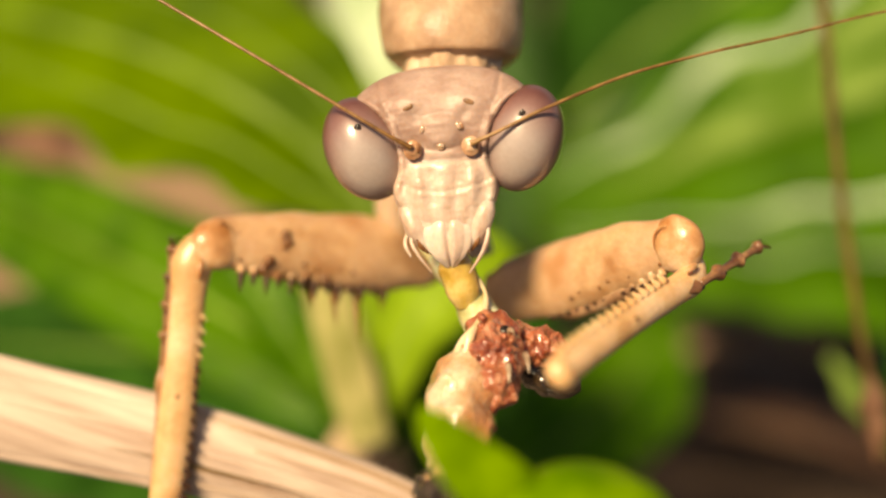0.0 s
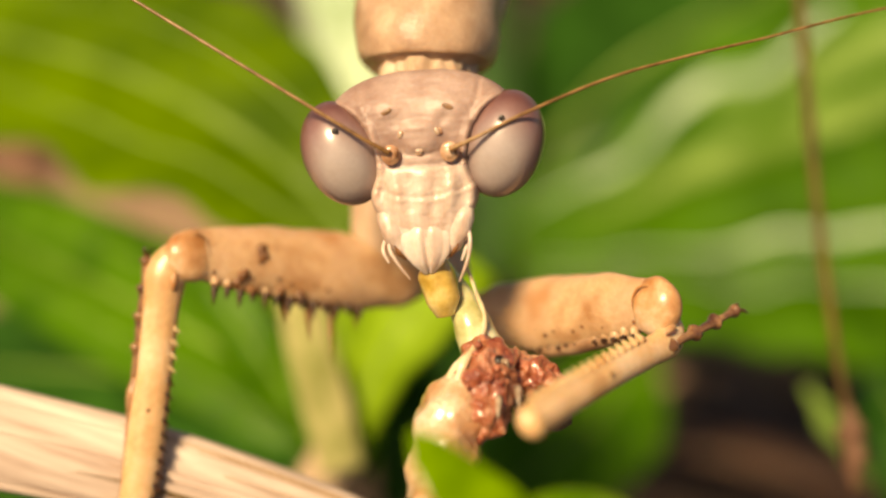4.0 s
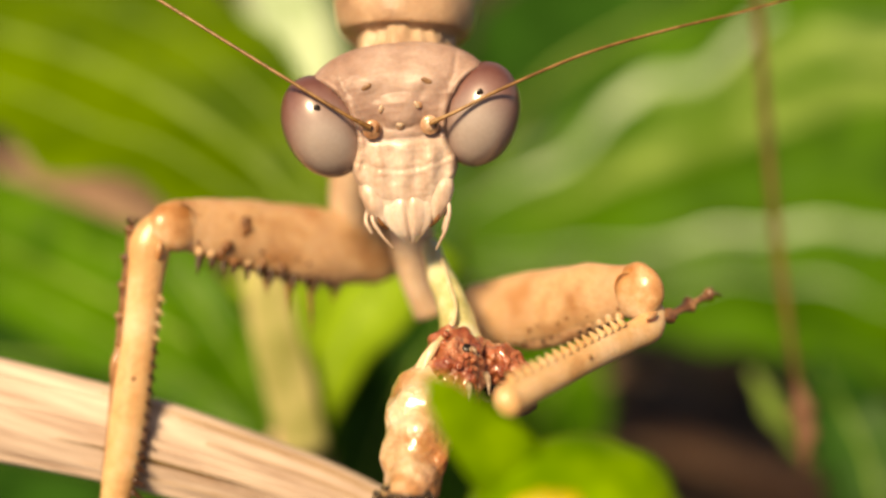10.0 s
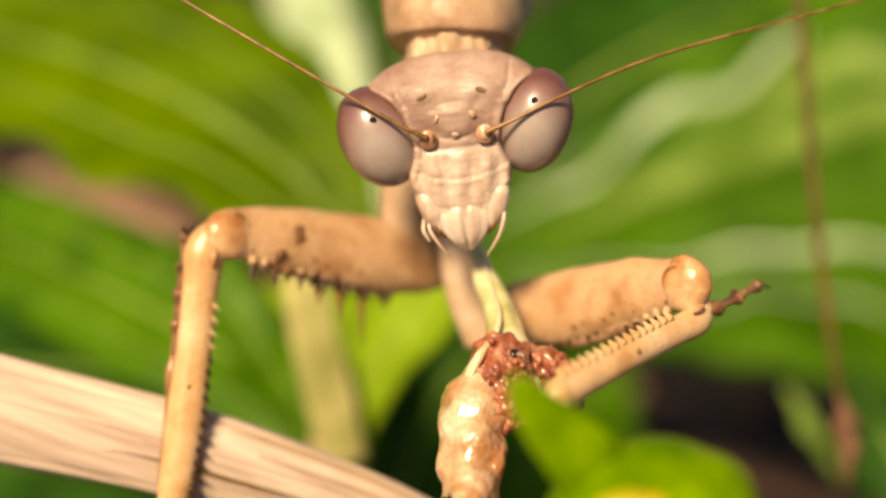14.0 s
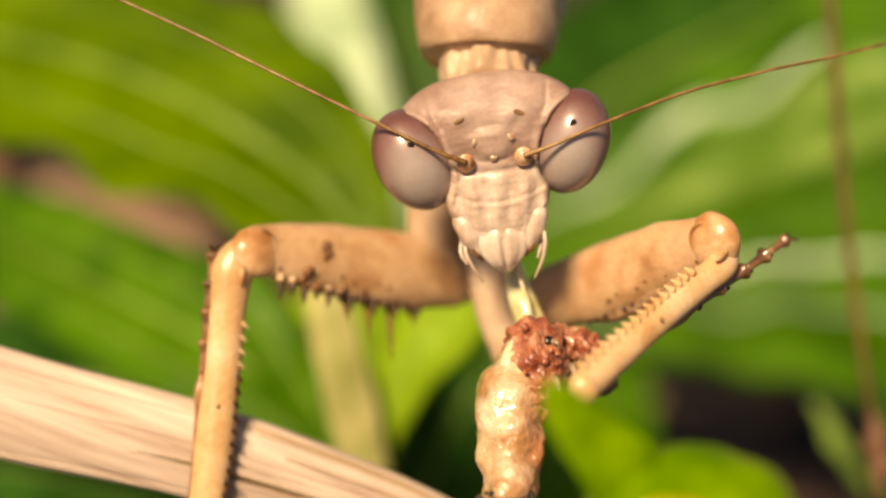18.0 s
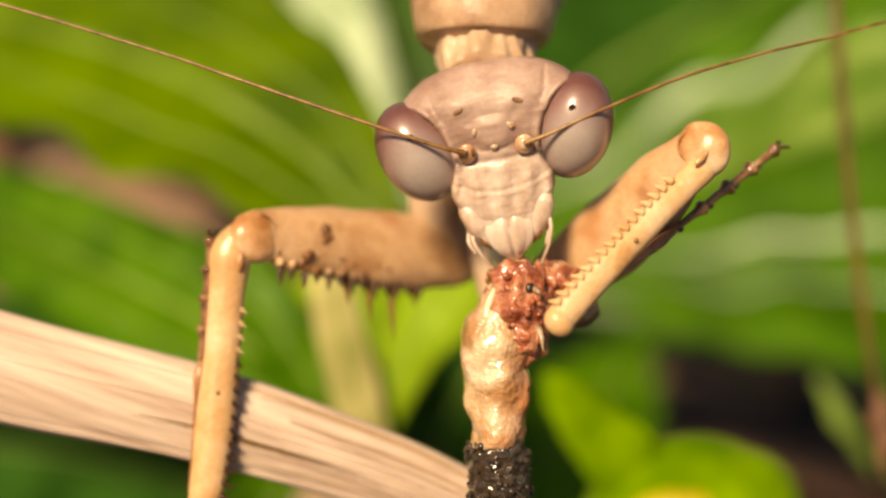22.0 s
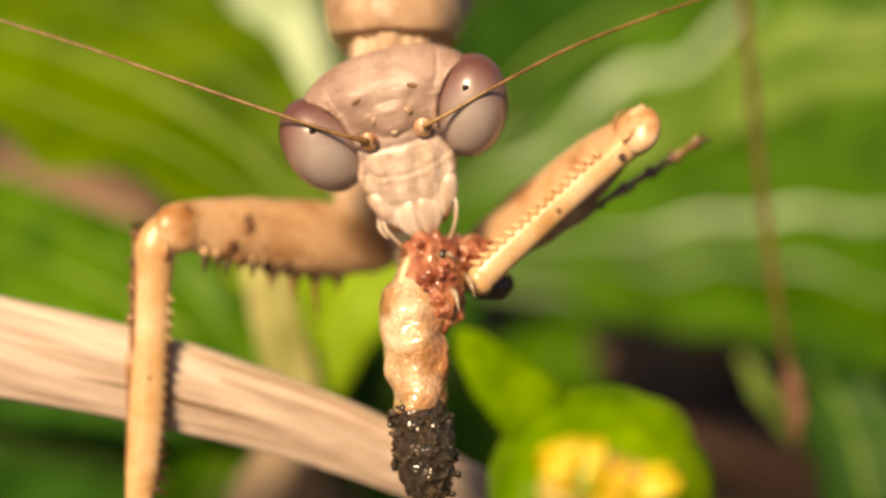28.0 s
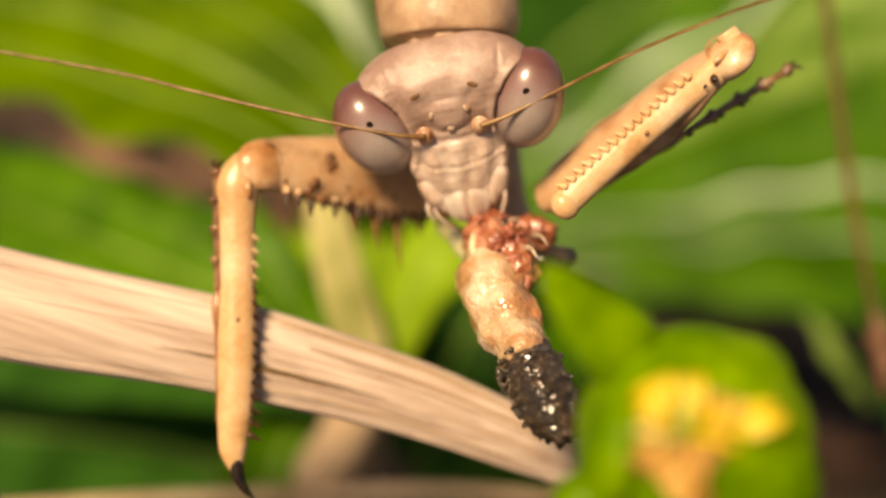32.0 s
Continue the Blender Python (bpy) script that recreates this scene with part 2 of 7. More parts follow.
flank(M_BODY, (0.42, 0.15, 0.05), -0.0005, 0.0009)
M_STRAND = skin("gut strand", (0.38, 0.36, 0.13), (0.58, 0.55, 0.28), (0.75, 0.71, 0.48), 0.28, 600, 0.45, 0.6)
M_THREAD = skin("pale tissue", (0.60, 0.46, 0.26), (0.74, 0.60, 0.38), (0.82, 0.72, 0.52), 0.3, 800, 0.4, 0.5)
M_MORSEL = skin("amber morsel", (0.44, 0.27, 0.04), (0.57, 0.39, 0.09), (0.68, 0.52, 0.2), 0.2, 700, 0.5, 0.9)
M_FRASS = plain("wet dark frass", (0.010, 0.006, 0.003), (0.065, 0.038, 0.016), 0.2, 2600, bumpy=1.0, depth=0.0004, coat=1.0)
M_BRISTLE = skin("prey leg", (0.10, 0.05, 0.03), (0.34, 0.24, 0.16), (0.6, 0.5, 0.36), 0.3, 1200, 0.1, 0.5)
M_SPINE = plain("spine tip", (0.02, 0.008, 0.004), (0.08, 0.03, 0.012), 0.35, 2500)
M_STICK = plain("dry stalk", (0.36, 0.25, 0.19), (0.70, 0.565, 0.47), 0.65, 1500, (0.05, 1, 1), 0.6, 0.0002, lean=19)
M_TAN = plain("tan stalk", (0.32, 0.2, 0.11), (0.58, 0.42, 0.27), 0.7, 160, (1, 1, 0.15), 0.5, 0.0003)
M_PALE_STALK = leaf_stuff("pale stalk", (0.36, 0.36, 0.11), (0.60, 0.53, 0.25), (0.62, 0.57, 0.30), 0.45, 0.3)
M_STEM = plain("thin brown stem", (0.06, 0.034, 0.004), (0.155, 0.092, 0.012), 0.55, 300, bumpy=0.4)
M_SOIL = plain("dark soil", (0.016, 0.010, 0.006), (0.06, 0.034, 0.02), 0.9, 60, bumpy=1.0, depth=0.002)
M_DEAD = plain("dead leaf", (0.07, 0.03, 0.016), (0.23, 0.115, 0.062), 0.75, 90, bumpy=0.6, depth=0.0006)
M_DEADTAN = plain("bleached dead leaf", (0.15, 0.085, 0.05), (0.33, 0.21, 0.135), 0.75, 90, bumpy=0.6, depth=0.0006)
M_LEAF_Y = leaf_stuff("yellow-green leaf", (0.062, 0.142, 0.001), (0.142, 0.25, 0.002), (0.16, 0.265, 0.004), 0.45, 0.4, patch=130)
M_LEAF_G = leaf_stuff("green leaf", (0.035, 0.13, 0.003), (0.085, 0.22, 0.006), (0.13, 0.30, 0.02), 0.3, 0.35)
M_LEAF_L = leaf_stuff("lime leaf", (0.028, 0.105, 0.001), (0.060, 0.172, 0.002), (0.10, 0.23, 0.006), 0.5, 0.3, shine=0.08)
M_LEAF_L.node_tree.nodes["Principled BSDF"].inputs["Coat Weight"].default_value = 0.22
M_LEAF_L.node_tree.nodes["Principled BSDF"].inputs["Coat Roughness"].default_value = 0.26
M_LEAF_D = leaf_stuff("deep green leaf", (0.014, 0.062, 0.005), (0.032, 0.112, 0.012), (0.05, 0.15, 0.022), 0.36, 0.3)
# Sheen on the large leaf's ribs is put into these two pale colours.
M_LEAF_P = leaf_stuff("pale leaf and painted sheen", (0.09, 0.21, 0.010), (0.28, 0.42, 0.10), (0.30, 0.44, 0.12), 0.35, 0.3, patch=110)
M_LEAF_W = leaf_stuff("pale leaf with painted sunlight", (0.27, 0.42, 0.20), (0.50, 0.64, 0.42), (0.55, 0.68, 0.48), 0.35, 0.1, patch=120, shine=0.4)
M_LEAF_B = leaf_stuff("bright petiole", (0.23, 0.42, 0.012), (0.37, 0.56, 0.04), (0.46, 0.6, 0.06), 0.4, 0.45)
M_BUD = leaf_stuff("bud green", (0.11, 0.26, 0.003), (0.22, 0.38, 0.008), (0.22, 0.38, 0.015), 0.36, 0.35, patch=420)
M_RIB = leaf_stuff("leaf rib", (0.20, 0.34, 0.05), (0.30, 0.44, 0.10), (0.36, 0.5, 0.16), 0.35, 0.3)
M_MARK = skin("brown mark", (0.15, 0.07, 0.03), (0.25, 0.13, 0.06), (0.35, 0.20, 0.11), 0.4, 2000, 0.1)
M_BLOTCH = plain("brown blotch", (0.09, 0.03, 0.01), (0.28, 0.12, 0.04), 0.4, 2500)
M_PETAL = plain("yellow petal", (0.48, 0.33, 0.01), (0.70, 0.52, 0.03), 0.45, 400, bumpy=0.3)
M_LIP = plain("pale green petal", (0.40, 0.50, 0.10), (0.58, 0.66, 0.22), 0.5, 400, bumpy=0.3)
M_BROWN = plain("withered petal", (0.36, 0.17, 0.03), (0.60, 0.36, 0.08), 0.6, 500, bumpy=0.5)


# ---- shaping ----
ORIGIN = {}


def thing(name, at, label, category, group="", kind="", m=None):
    ob = new(name)
    ob.empty_display_size = 0.002
    ob.matrix_world = BASE @ Matrix.Translation(Vector(at) * MM)
    ORIGIN[ob.name] = Vector(at)
    return tagged(ob, label, category, group, kind)


def part(name, bm, material, parent, label="", m=None, smooth=True):
    """Links a bmesh, drawn in millimetres of the plan, as one mesh under a thing or a part."""
    me = bpy.data.meshes.new(name)
    off = ORIGIN.get(parent.name, Vector((0, 0, 0))) if parent else Vector((0, 0, 0))
    for v in bm.verts:
        v.co = (v.co - off) * MM
    bmesh.ops.recalc_face_normals(bm, faces=bm.faces[:])
    for f in bm.faces:
        f.smooth = smooth
    bm.to_mesh(me)
    bm.free()
    me.materials.append(material)
    ob = new(name, me)
    ob.parent = parent
    if m is not None:
        ob.matrix_basis = m
    ORIGIN[ob.name] = Vector((0, 0, 0)) if m is not None or off.length == 0 else Vector(off)
    if label:
        tagged(ob, label)
    return ob


def along(points, n):
    """n places on a smooth curve through the points."""
    p = [Vector(q) for q in points]
    p = [p[0] * 2 - p[1]] + p + [p[-1] * 2 - p[-2]]
    out = []
    for k in range(n):
        s = k / (n - 1) * (len(p) - 3)
        i = min(int(s), len(p) - 4)
        t = s - i
        a, b, c, d = p[i:i + 4]
        out.append(0.5 * ((2 * b) + (c - a) * t + (2 * a - 5 * b + 4 * c - d) * t * t + (3 * b - a - 3 * c + d) * t ** 3))
    return out


def spread(values, n):
    """n values read evenly from a short list, smoothed."""
    out = []
    for k in range(n):
        s = k / (n - 1) * (len(values) - 1)
        i = min(int(s), len(values) - 2)
        t = s - i
        t = t * t * (3 - 2 * t) * 0.5 + t * 0.5
        out.append(values[i] * (1 - t) + values[i + 1] * t)
    return out


def glide(values, n):
    """n values on a smooth curve through a list."""
    return [p.x for p in along([(v, 0, 0) for v in values], n)]


def tube(bm, points, radii, n=14, rings=24, flat=1.0, up=(0, 0, 1), rough=0.0, seed=0.0, freq=1.0):
    """A closed, tapered, bent body. flat: its width against its height."""
    pts, rad = along(points, rings), spread(radii, rings)
    up = Vector(up)
    run = (pts[-1] - pts[0]).normalized()
    if abs(run.dot(up)) > 0.75:
        up = Vector((0, 1, 0)) if abs(run.y) < 0.6 else Vector((1, 0, 0))
    last, loops = None, []
    for k, p in enumerate(pts):
        d = (pts[min(k + 1, rings - 1)] - pts[max(k - 1, 0)]).normalized()
        side = d.cross(up)
        side = side.normalized() if side.length > 1e-4 else (last or Vector((1, 0, 0)))
        last, top = side, side.cross(d).normalized()
        loop = []
        for j in range(n):
            a = 2 * math.pi * j / n
            r = rad[k]
            if rough:
                q = p + (side * math.cos(a) + top * math.sin(a)) * r
                r *= 1 + rough * noise.noise(q * freq + Vector((seed, 0, 0)))
            loop.append(bm.verts.new(p + side * (math.cos(a) * r * flat) + top * (math.sin(a) * r)))
        loops.append(loop)
    for a, b in zip(loops, loops[1:]):
        for j in range(n):
            bm.faces.new((a[j], a[(j + 1) % n], b[(j + 1) % n], b[j]))
    bm.faces.new(loops[0][::-1])
    bm.faces.new(loops[-1])
    return bm


def ball(bm, at, r, u=14, v=10, turn=None):
    r = (r, r, r) if isinstance(r, (int, float)) else r
    m = Matrix.Translation(at) @ (turn or Matrix.Identity(4)) @ Matrix.Diagonal((*r, 1))
    bmesh.ops.create_uvsphere(bm, u_segments=u, v_segments=v, radius=1, matrix=m)
    return bm


def blade(points, widths, facing=(0, -1, 0.25), cup=0.15, ribs=7, rib=0.10, nu=25, nv=44, thick=0.16, wave=0.0, seed=0.0, twist=0.0, rows=None):
    """A leaf blade with thickness: a spine, half widths along it, ribs that run lengthwise."""
    bm = bmesh.new()
    uvl = bm.loops.layers.uv.new("UVMap")
    pts, wid = along(points, nv), spread(widths, nv)
    facing = Vector(facing).normalized()
    rows = [] if rows is None else rows
    for k, p in enumerate(pts):
        d = (pts[min(k + 1, nv - 1)] - pts[max(k - 1, 0)]).normalized()
        side = d.cross(facing).normalized()
        up = side.cross(d).normalized()
        if twist:
            q = Matrix.Rotation(radians(twist) * k / nv, 3, d)
            side, up = q @ side, q @ up
        row = []
        for j in range(nu):
            u = 2 * j / (nu - 1) - 1
            h = cup * wid[k] * (u * u) + rib * (abs(math.sin(u * ribs * math.pi * 0.5)) - 0.6) * min(1, wid[k] / 3)
            h -= 0.25 * rib * 3 * math.exp(-(u * 9) ** 2)
            edge = 1 + wave * noise.noise(Vector((k * 0.17 + seed, u, seed)))
            h += wave * 2.0 * noise.noise(Vector((k * 0.11 + seed, u * 1.3, 7 + seed)))
            row.append((p + side * (u * wid[k] * edge) + up * h, up, u, k / (nv - 1)))
        rows.append(row)
    top = [[bm.verts.new(c) for c, *_ in row] for row in rows]
    low = [[bm.verts.new(c - n * thick) for c, n, *_ in row] for row in rows]

    def quad(vs, idx):
        f = bm.faces.new(vs)
        for lp, (k, j) in zip(f.loops, idx):
            lp[uvl].uv = (rows[k][j][2], rows[k][j][3])
    for k in range(nv - 1):
        for j in range(nu - 1):
            ij = [(k, j), (k, j + 1), (k + 1, j + 1), (k + 1, j)]
            quad([top[a][b] for a, b in ij], ij)
            quad([low[a][b] for a, b in ij[::-1]], ij[::-1])
    rim = [(0, j) for j in range(nu)] + [(k, nu - 1) for k in range(1, nv)] + [(nv - 1, j) for j in range(nu - 2, -1, -1)] + [(k, 0) for k in range(nv - 2, 0, -1)]
    for a, b in zip(rim, rim[1:] + rim[:1]):
        quad([top[a[0]][a[1]], low[a[0]][a[1]], low[b[0]][b[1]], top[b[0]][b[1]]], [a, a, b, b])
    return bm


def axes(a, b, up):
    """A pose at a whose x runs to b and whose z leans to up, in metres."""
    x = (Vector(b) - Vector(a)).normalized()
    y = Vector(up).cross(x).normalized()
    z = x.cross(y)
    m = Matrix((x, y, z)).transposed().to_4x4()
    m.translation = Vector(a) * MM
    return m


# ---- ground and far plants ----
def ground():
    bm = bmesh.new()
    n, size = 90, 900.0
    inv = BASE.inverted()
    grid = []
    for i in range(n + 1):
        row = []
        for j in range(n + 1):
            u, v = 2 * i / n - 1, 2 * j / n - 1
            x, y = math.copysign(abs(u) ** 3, u) * size, math.copysign(abs(v) ** 3, v) * size + 150
            z = 5 * noise.noise(Vector((x, y, 0)) * 0.03) + 2 * noise.noise(Vector((x, y, 3)) * 0.11) - 4
            row.append(bm.verts.new((inv @ Vector((x * MM, y * MM, z * MM))) / MM))
        grid.append(row)
    for i in range(n):
        for j in range(n):
            bm.faces.new((grid[i][j], grid[i + 1][j], grid[i + 1][j + 1], grid[i][j + 1]))
    me = bpy.data.meshes.new("ground")
    for v in bm.verts:
        v.co *= MM
    for f in bm.faces:
        f.smooth = True
    bmesh.ops.recalc_face_normals(bm, faces=bm.faces[:])
    bm.to_mesh(me)
    bm.free()
    me.materials.append(M_SOIL)
    ob = new("ground", me)
    ob.matrix_world = BASE
    tagged(ob, "dark brown soil under the plants", "ground", kind="structure")


def leaf_thing(name, points, widths, material, label, category="leaf", at=None, veins=(), rib_mat=None, vein=0.02, bands=(), **kw):
    """A whole leaf: its blade, the midrib and the side veins that run along it."""
    t = thing(name, at or points[0], label, category)
    rows = []
    part("blade", blade(points, widths, rows=rows, **kw), material, t)
    n = len(rows[0])
    wide = max(widths)
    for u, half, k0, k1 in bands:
        # a broad pale rib with painted sheen that swells and tapers along the blade
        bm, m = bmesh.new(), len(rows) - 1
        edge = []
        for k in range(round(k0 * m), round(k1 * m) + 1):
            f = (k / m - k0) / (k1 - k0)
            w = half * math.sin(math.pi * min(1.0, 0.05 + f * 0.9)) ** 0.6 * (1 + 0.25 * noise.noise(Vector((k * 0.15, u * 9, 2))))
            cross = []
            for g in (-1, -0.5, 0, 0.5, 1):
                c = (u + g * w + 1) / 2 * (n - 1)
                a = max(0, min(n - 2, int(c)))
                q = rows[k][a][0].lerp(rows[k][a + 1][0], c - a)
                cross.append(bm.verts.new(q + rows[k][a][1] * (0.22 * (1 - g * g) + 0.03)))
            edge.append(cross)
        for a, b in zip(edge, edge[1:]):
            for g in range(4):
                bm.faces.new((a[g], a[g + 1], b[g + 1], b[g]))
        part("vein", bm, M_LEAF_P if half > 0.06 else M_LEAF_W, t, "broad pale rib with painted sheen")
    for u in () if bands else (0.0, *veins):
        j = round((u + 1) / 2 * (n - 1))
        r = wide * (0.05 if u == 0 else vein)
        line = [row[j][0] + row[j][1] * (0.04 - max(0.0, r - 0.35) * 0.8) for row in rows[1:-1:4]]
        part("midrib" if u == 0 else "vein", tube(bmesh.new(), line, [r, r * 0.8, r * 0.4], n=8, rings=len(line) * 2, up=(0, 1, 0)), rib_mat or M_RIB, t)
    return t


ground()

# dead leaves on the ground
def litter():
    rng = random.Random(5)
    inv = BASE.inverted()
    for k in range(46):
        x, y = rng.uniform(-95, 95), rng.uniform(95, 290)
        c = inv @ Vector((x * MM, y * MM, rng.uniform(0, 7) * MM)) / MM
        a = rng.uniform(0, 6.28)
        up = inv.to_3x3() @ Vector((rng.uniform(-.3, .3), rng.uniform(-.3, .3), 1))
        d = (inv.to_3x3() @ Vector((math.cos(a), math.sin(a), rng.uniform(-.15, .15)))) * rng.uniform(9, 20)
        pts = [c - d, c - d * 0.3 + up * 1.5, c + d * 0.4 + up * 1.5, c + d]
        w = rng.uniform(3.5, 7)
        tan = rng.random() < 0.08
        t = thing("dead_leaf", tuple(c), "curled %s dead leaf lying on the soil" % ("pale tan" if tan else "dark brown"), "dead leaf", "leaf litter")
        part("blade", blade(pts, [0.4, w, w * 0.8, 0.3], facing=up, cup=rng.uniform(-.2, .4), wave=0.25, seed=k * 3.7, nu=11, nv=18, rib=0.2, rows=(rows := [])), M_DEADTAN if tan else M_DEAD, t)
        part("midrib", tube(bmesh.new(), [r[5][0] + r[5][1] * 0.05 for r in rows[::3]], [0.3, 0.2, 0.1], n=6, rings=12), M_TAN, t)


litter()

# broad leaves behind the mantis
leaf_thing("broad_leaf", [(-2.54, 65.85, 1.21), (-9.77, 70.18, 7.56), (-20.06, 75.81, 12.87), (-37.67, 86.05, 18.36)], [1.2, 5.4, 7.6, 7.6, 6.0], M_LEAF_Y,
           "broad yellow-green sunlit leaf with lengthwise veins", facing=(0.15, -1, 0.35), cup=0.12, ribs=2, rib=0.22, wave=0.18, seed=1, veins=(-0.5, 0.5))
# the upright leaf's sunlit paleness is put into its colour
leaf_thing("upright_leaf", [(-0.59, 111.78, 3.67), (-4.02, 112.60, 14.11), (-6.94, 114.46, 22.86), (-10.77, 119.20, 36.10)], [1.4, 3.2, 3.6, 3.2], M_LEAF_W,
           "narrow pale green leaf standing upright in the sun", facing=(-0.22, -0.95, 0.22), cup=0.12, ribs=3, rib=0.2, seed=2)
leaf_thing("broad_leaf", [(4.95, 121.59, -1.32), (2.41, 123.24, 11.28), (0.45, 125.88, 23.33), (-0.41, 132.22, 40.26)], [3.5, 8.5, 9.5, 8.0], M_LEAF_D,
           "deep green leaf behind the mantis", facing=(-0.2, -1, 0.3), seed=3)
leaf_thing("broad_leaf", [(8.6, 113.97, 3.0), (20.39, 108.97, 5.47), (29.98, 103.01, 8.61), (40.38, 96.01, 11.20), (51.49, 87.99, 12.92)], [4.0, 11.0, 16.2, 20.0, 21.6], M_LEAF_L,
           "large glossy green leaf with painted sheen along pale ribs", bands=((-0.62, 0.058, 0.0, 0.66), (-0.20, 0.075, 0.12, 1.0), (0.34, 0.026, 0.0, 1.0), (-0.42, 0.064, 0.42, 1.0), (0.6, 0.012, 0.05, 0.9)), facing=(-0.34, -0.92, 0.12), cup=-0.16, ribs=5, rib=0.5, wave=0.3, seed=4, nu=81)
leaf_thing("broad_leaf", [(10.96, 126.61, 10.16), (20.85, 129.29, 21.82), (36.40, 133.59, 31.63), (55.33, 139.53, 43.52)], [5.5, 10.5, 12.0, 7.0], M_LEAF_D,
           "dark green leaf in the shade of the plants", facing=(0.3, -1, 0.5), seed=5, wave=0.1)
leaf_thing("broad_leaf", [(-2.51, 65.36, -10.30), (-10.18, 68.76, -4.89), (-20.93, 74.46, -0.10), (-38.42, 84.63, 6.79)], [0.9, 3.4, 4.3, 3.9, 1.0], M_LEAF_G,
           "green leaf of the rosette, in half shade", facing=(-0.2, -1, 0.45), cup=0.15, ribs=2, rib=0.35, seed=6, veins=(-0.5, 0.5))
leaf_thing("broad_leaf", [(-4.90, 64.55, -10.24), (-9.46, 68.83, -7.71), (-19.26, 75.60, -6.38), (-36.12, 85.03, -6.47)], [1.0, 4.2, 5.0, 3.0], M_LEAF_D,
           "deep green leaf low behind the dry stalk", facing=(0, -1, 0.5), seed=7)
leaf_thing("broad_leaf", [(-3.69, 68.52, -11.34), (-4.48, 69.36, -6.37), (-5.13, 71.22, -1.89), (-5.80, 73.11, 2.16)], [1.5, 3.0, 3.4, 1.5], M_LEAF_B,
           "bright young leaf in the heart of the rosette", facing=(-0.2, -1, 0.2), cup=0.2, ribs=2, rib=0.15, seed=17)
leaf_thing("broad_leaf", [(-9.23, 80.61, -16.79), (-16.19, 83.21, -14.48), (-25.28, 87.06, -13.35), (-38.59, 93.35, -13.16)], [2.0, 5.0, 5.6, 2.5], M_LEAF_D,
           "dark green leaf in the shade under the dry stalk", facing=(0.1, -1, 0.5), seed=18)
leaf_thing("leaf_stalk", [(-3.6, 62.4, -9.2), (-2.3, 61.4, -5.0), (-0.7, 61.2, -2.3), (1.9, 62.3, 1.2)], [0.9, 1.5, 2.1, 2.4], M_LEAF_B,
           "bright yellow-green grooved leaf stalk", "leaf stalk", facing=(-0.3, -1, 0.3), cup=-0.3, ribs=2, rib=0.15, thick=0.5, seed=8)
leaf_thing("leaf_stalk", [(-4.5, 62.9, -9.9), (-6.9, 62.6, -6.2), (-9.3, 63.0, -2.7), (-11.6, 64.2, 0.2)], [0.8, 1.3, 1.7, 1.5], M_LEAF_G,
           "green leaf stalk arching out of the rosette", "leaf stalk", facing=(-0.3, -1, 0.1), cup=-0.25, ribs=2, rib=0.15, thick=0.5, seed=9)
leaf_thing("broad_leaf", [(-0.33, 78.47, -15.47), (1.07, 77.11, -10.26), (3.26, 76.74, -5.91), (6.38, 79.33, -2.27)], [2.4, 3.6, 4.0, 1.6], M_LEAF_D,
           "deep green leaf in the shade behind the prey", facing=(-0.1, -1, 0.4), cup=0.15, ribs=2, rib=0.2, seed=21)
leaf_thing("broad_leaf", [(1.21, 92.75, -20.94), (9.02, 94.57, -15.19), (14.50, 96.44, -10.54), (18.74, 100.29, -4.89)], [2.6, 5.4, 5.4, 1.2], M_LEAF_G,
           "rounded green leaf low among the plants", facing=(0.1, -1, 0.5), seed=10)
leaf_thing("broad_leaf", [(27.57, 64.08, -14.52), (27.44, 65.91, -10.50), (26.65, 67.86, -7.54), (26.94, 71.74, -5.14)], [2.4, 2.8, 2.0, 0.4], M_LEAF_D,
           "small green leaf near the thin brown stem", facing=(-0.3, -1, 0.4), seed=11)
leaf_thing("dead_leaf", [(-38.77, 130.77, 8.82), (-32.76, 130.40, 6.01), (-26.37, 130.94, 4.46), (-20.44, 131.59, 1.66)], [2.0, 5.0, 4.6, 1.5], M_DEADTAN,
           "brown dead leaf lying under the broad leaves", "dead leaf", facing=(-0.2, -1, 0.5), wave=0.2, seed=15)
leaf_thing("dead_leaf", [(27.91, 130.80, -9.66), (31.52, 130.49, -7.14), (36.75, 131.19, -8.31), (42.12, 131.97, -11.98)], [1.5, 3.6, 3.6, 1.0], M_DEAD,
           "red-brown dead leaf on the shaded soil", "dead leaf", facing=(-0.2, -1, 0.5), wave=0.2, seed=16)
leaf_thing("withered_leaf", [(22.31, 70.16, -6.16), (23.54, 70.15, -8.30), (25.15, 71.10, -10.05), (26.80, 72.06, -12.01)], [0.3, 0.62, 0.55, 0.15], M_LEAF_P,
           "pale yellowing leaf hanging among the green", "leaf", facing=(0.3, -1, 0.2), wave=0.2, seed=12)
leaf_thing("dead_leaf", [(18.29, 119.44, -11.33), (22.66, 119.05, -7.90), (25.63, 119.78, -5.09), (30.09, 121.44, -3.34)], [1.2, 3.2, 3.2, 1.0], M_DEADTAN,
           "pale tan dead leaf leaning behind the prey", "dead leaf", facing=(-0.2, -1, 0.4), wave=0.2, seed=14)
leaf_thing("broad_leaf", [(-11.21, 67.88, -18.89), (-9.61, 67.56, -14.64), (-8.37, 68.35, -12.02), (-7.45, 71.19, -9.78)], [2.5, 2.6, 2.2, 0.6], M_LEAF_G,
           "green leaf under the dry stalk", facing=(0.2, -1, 0.4), seed=13)


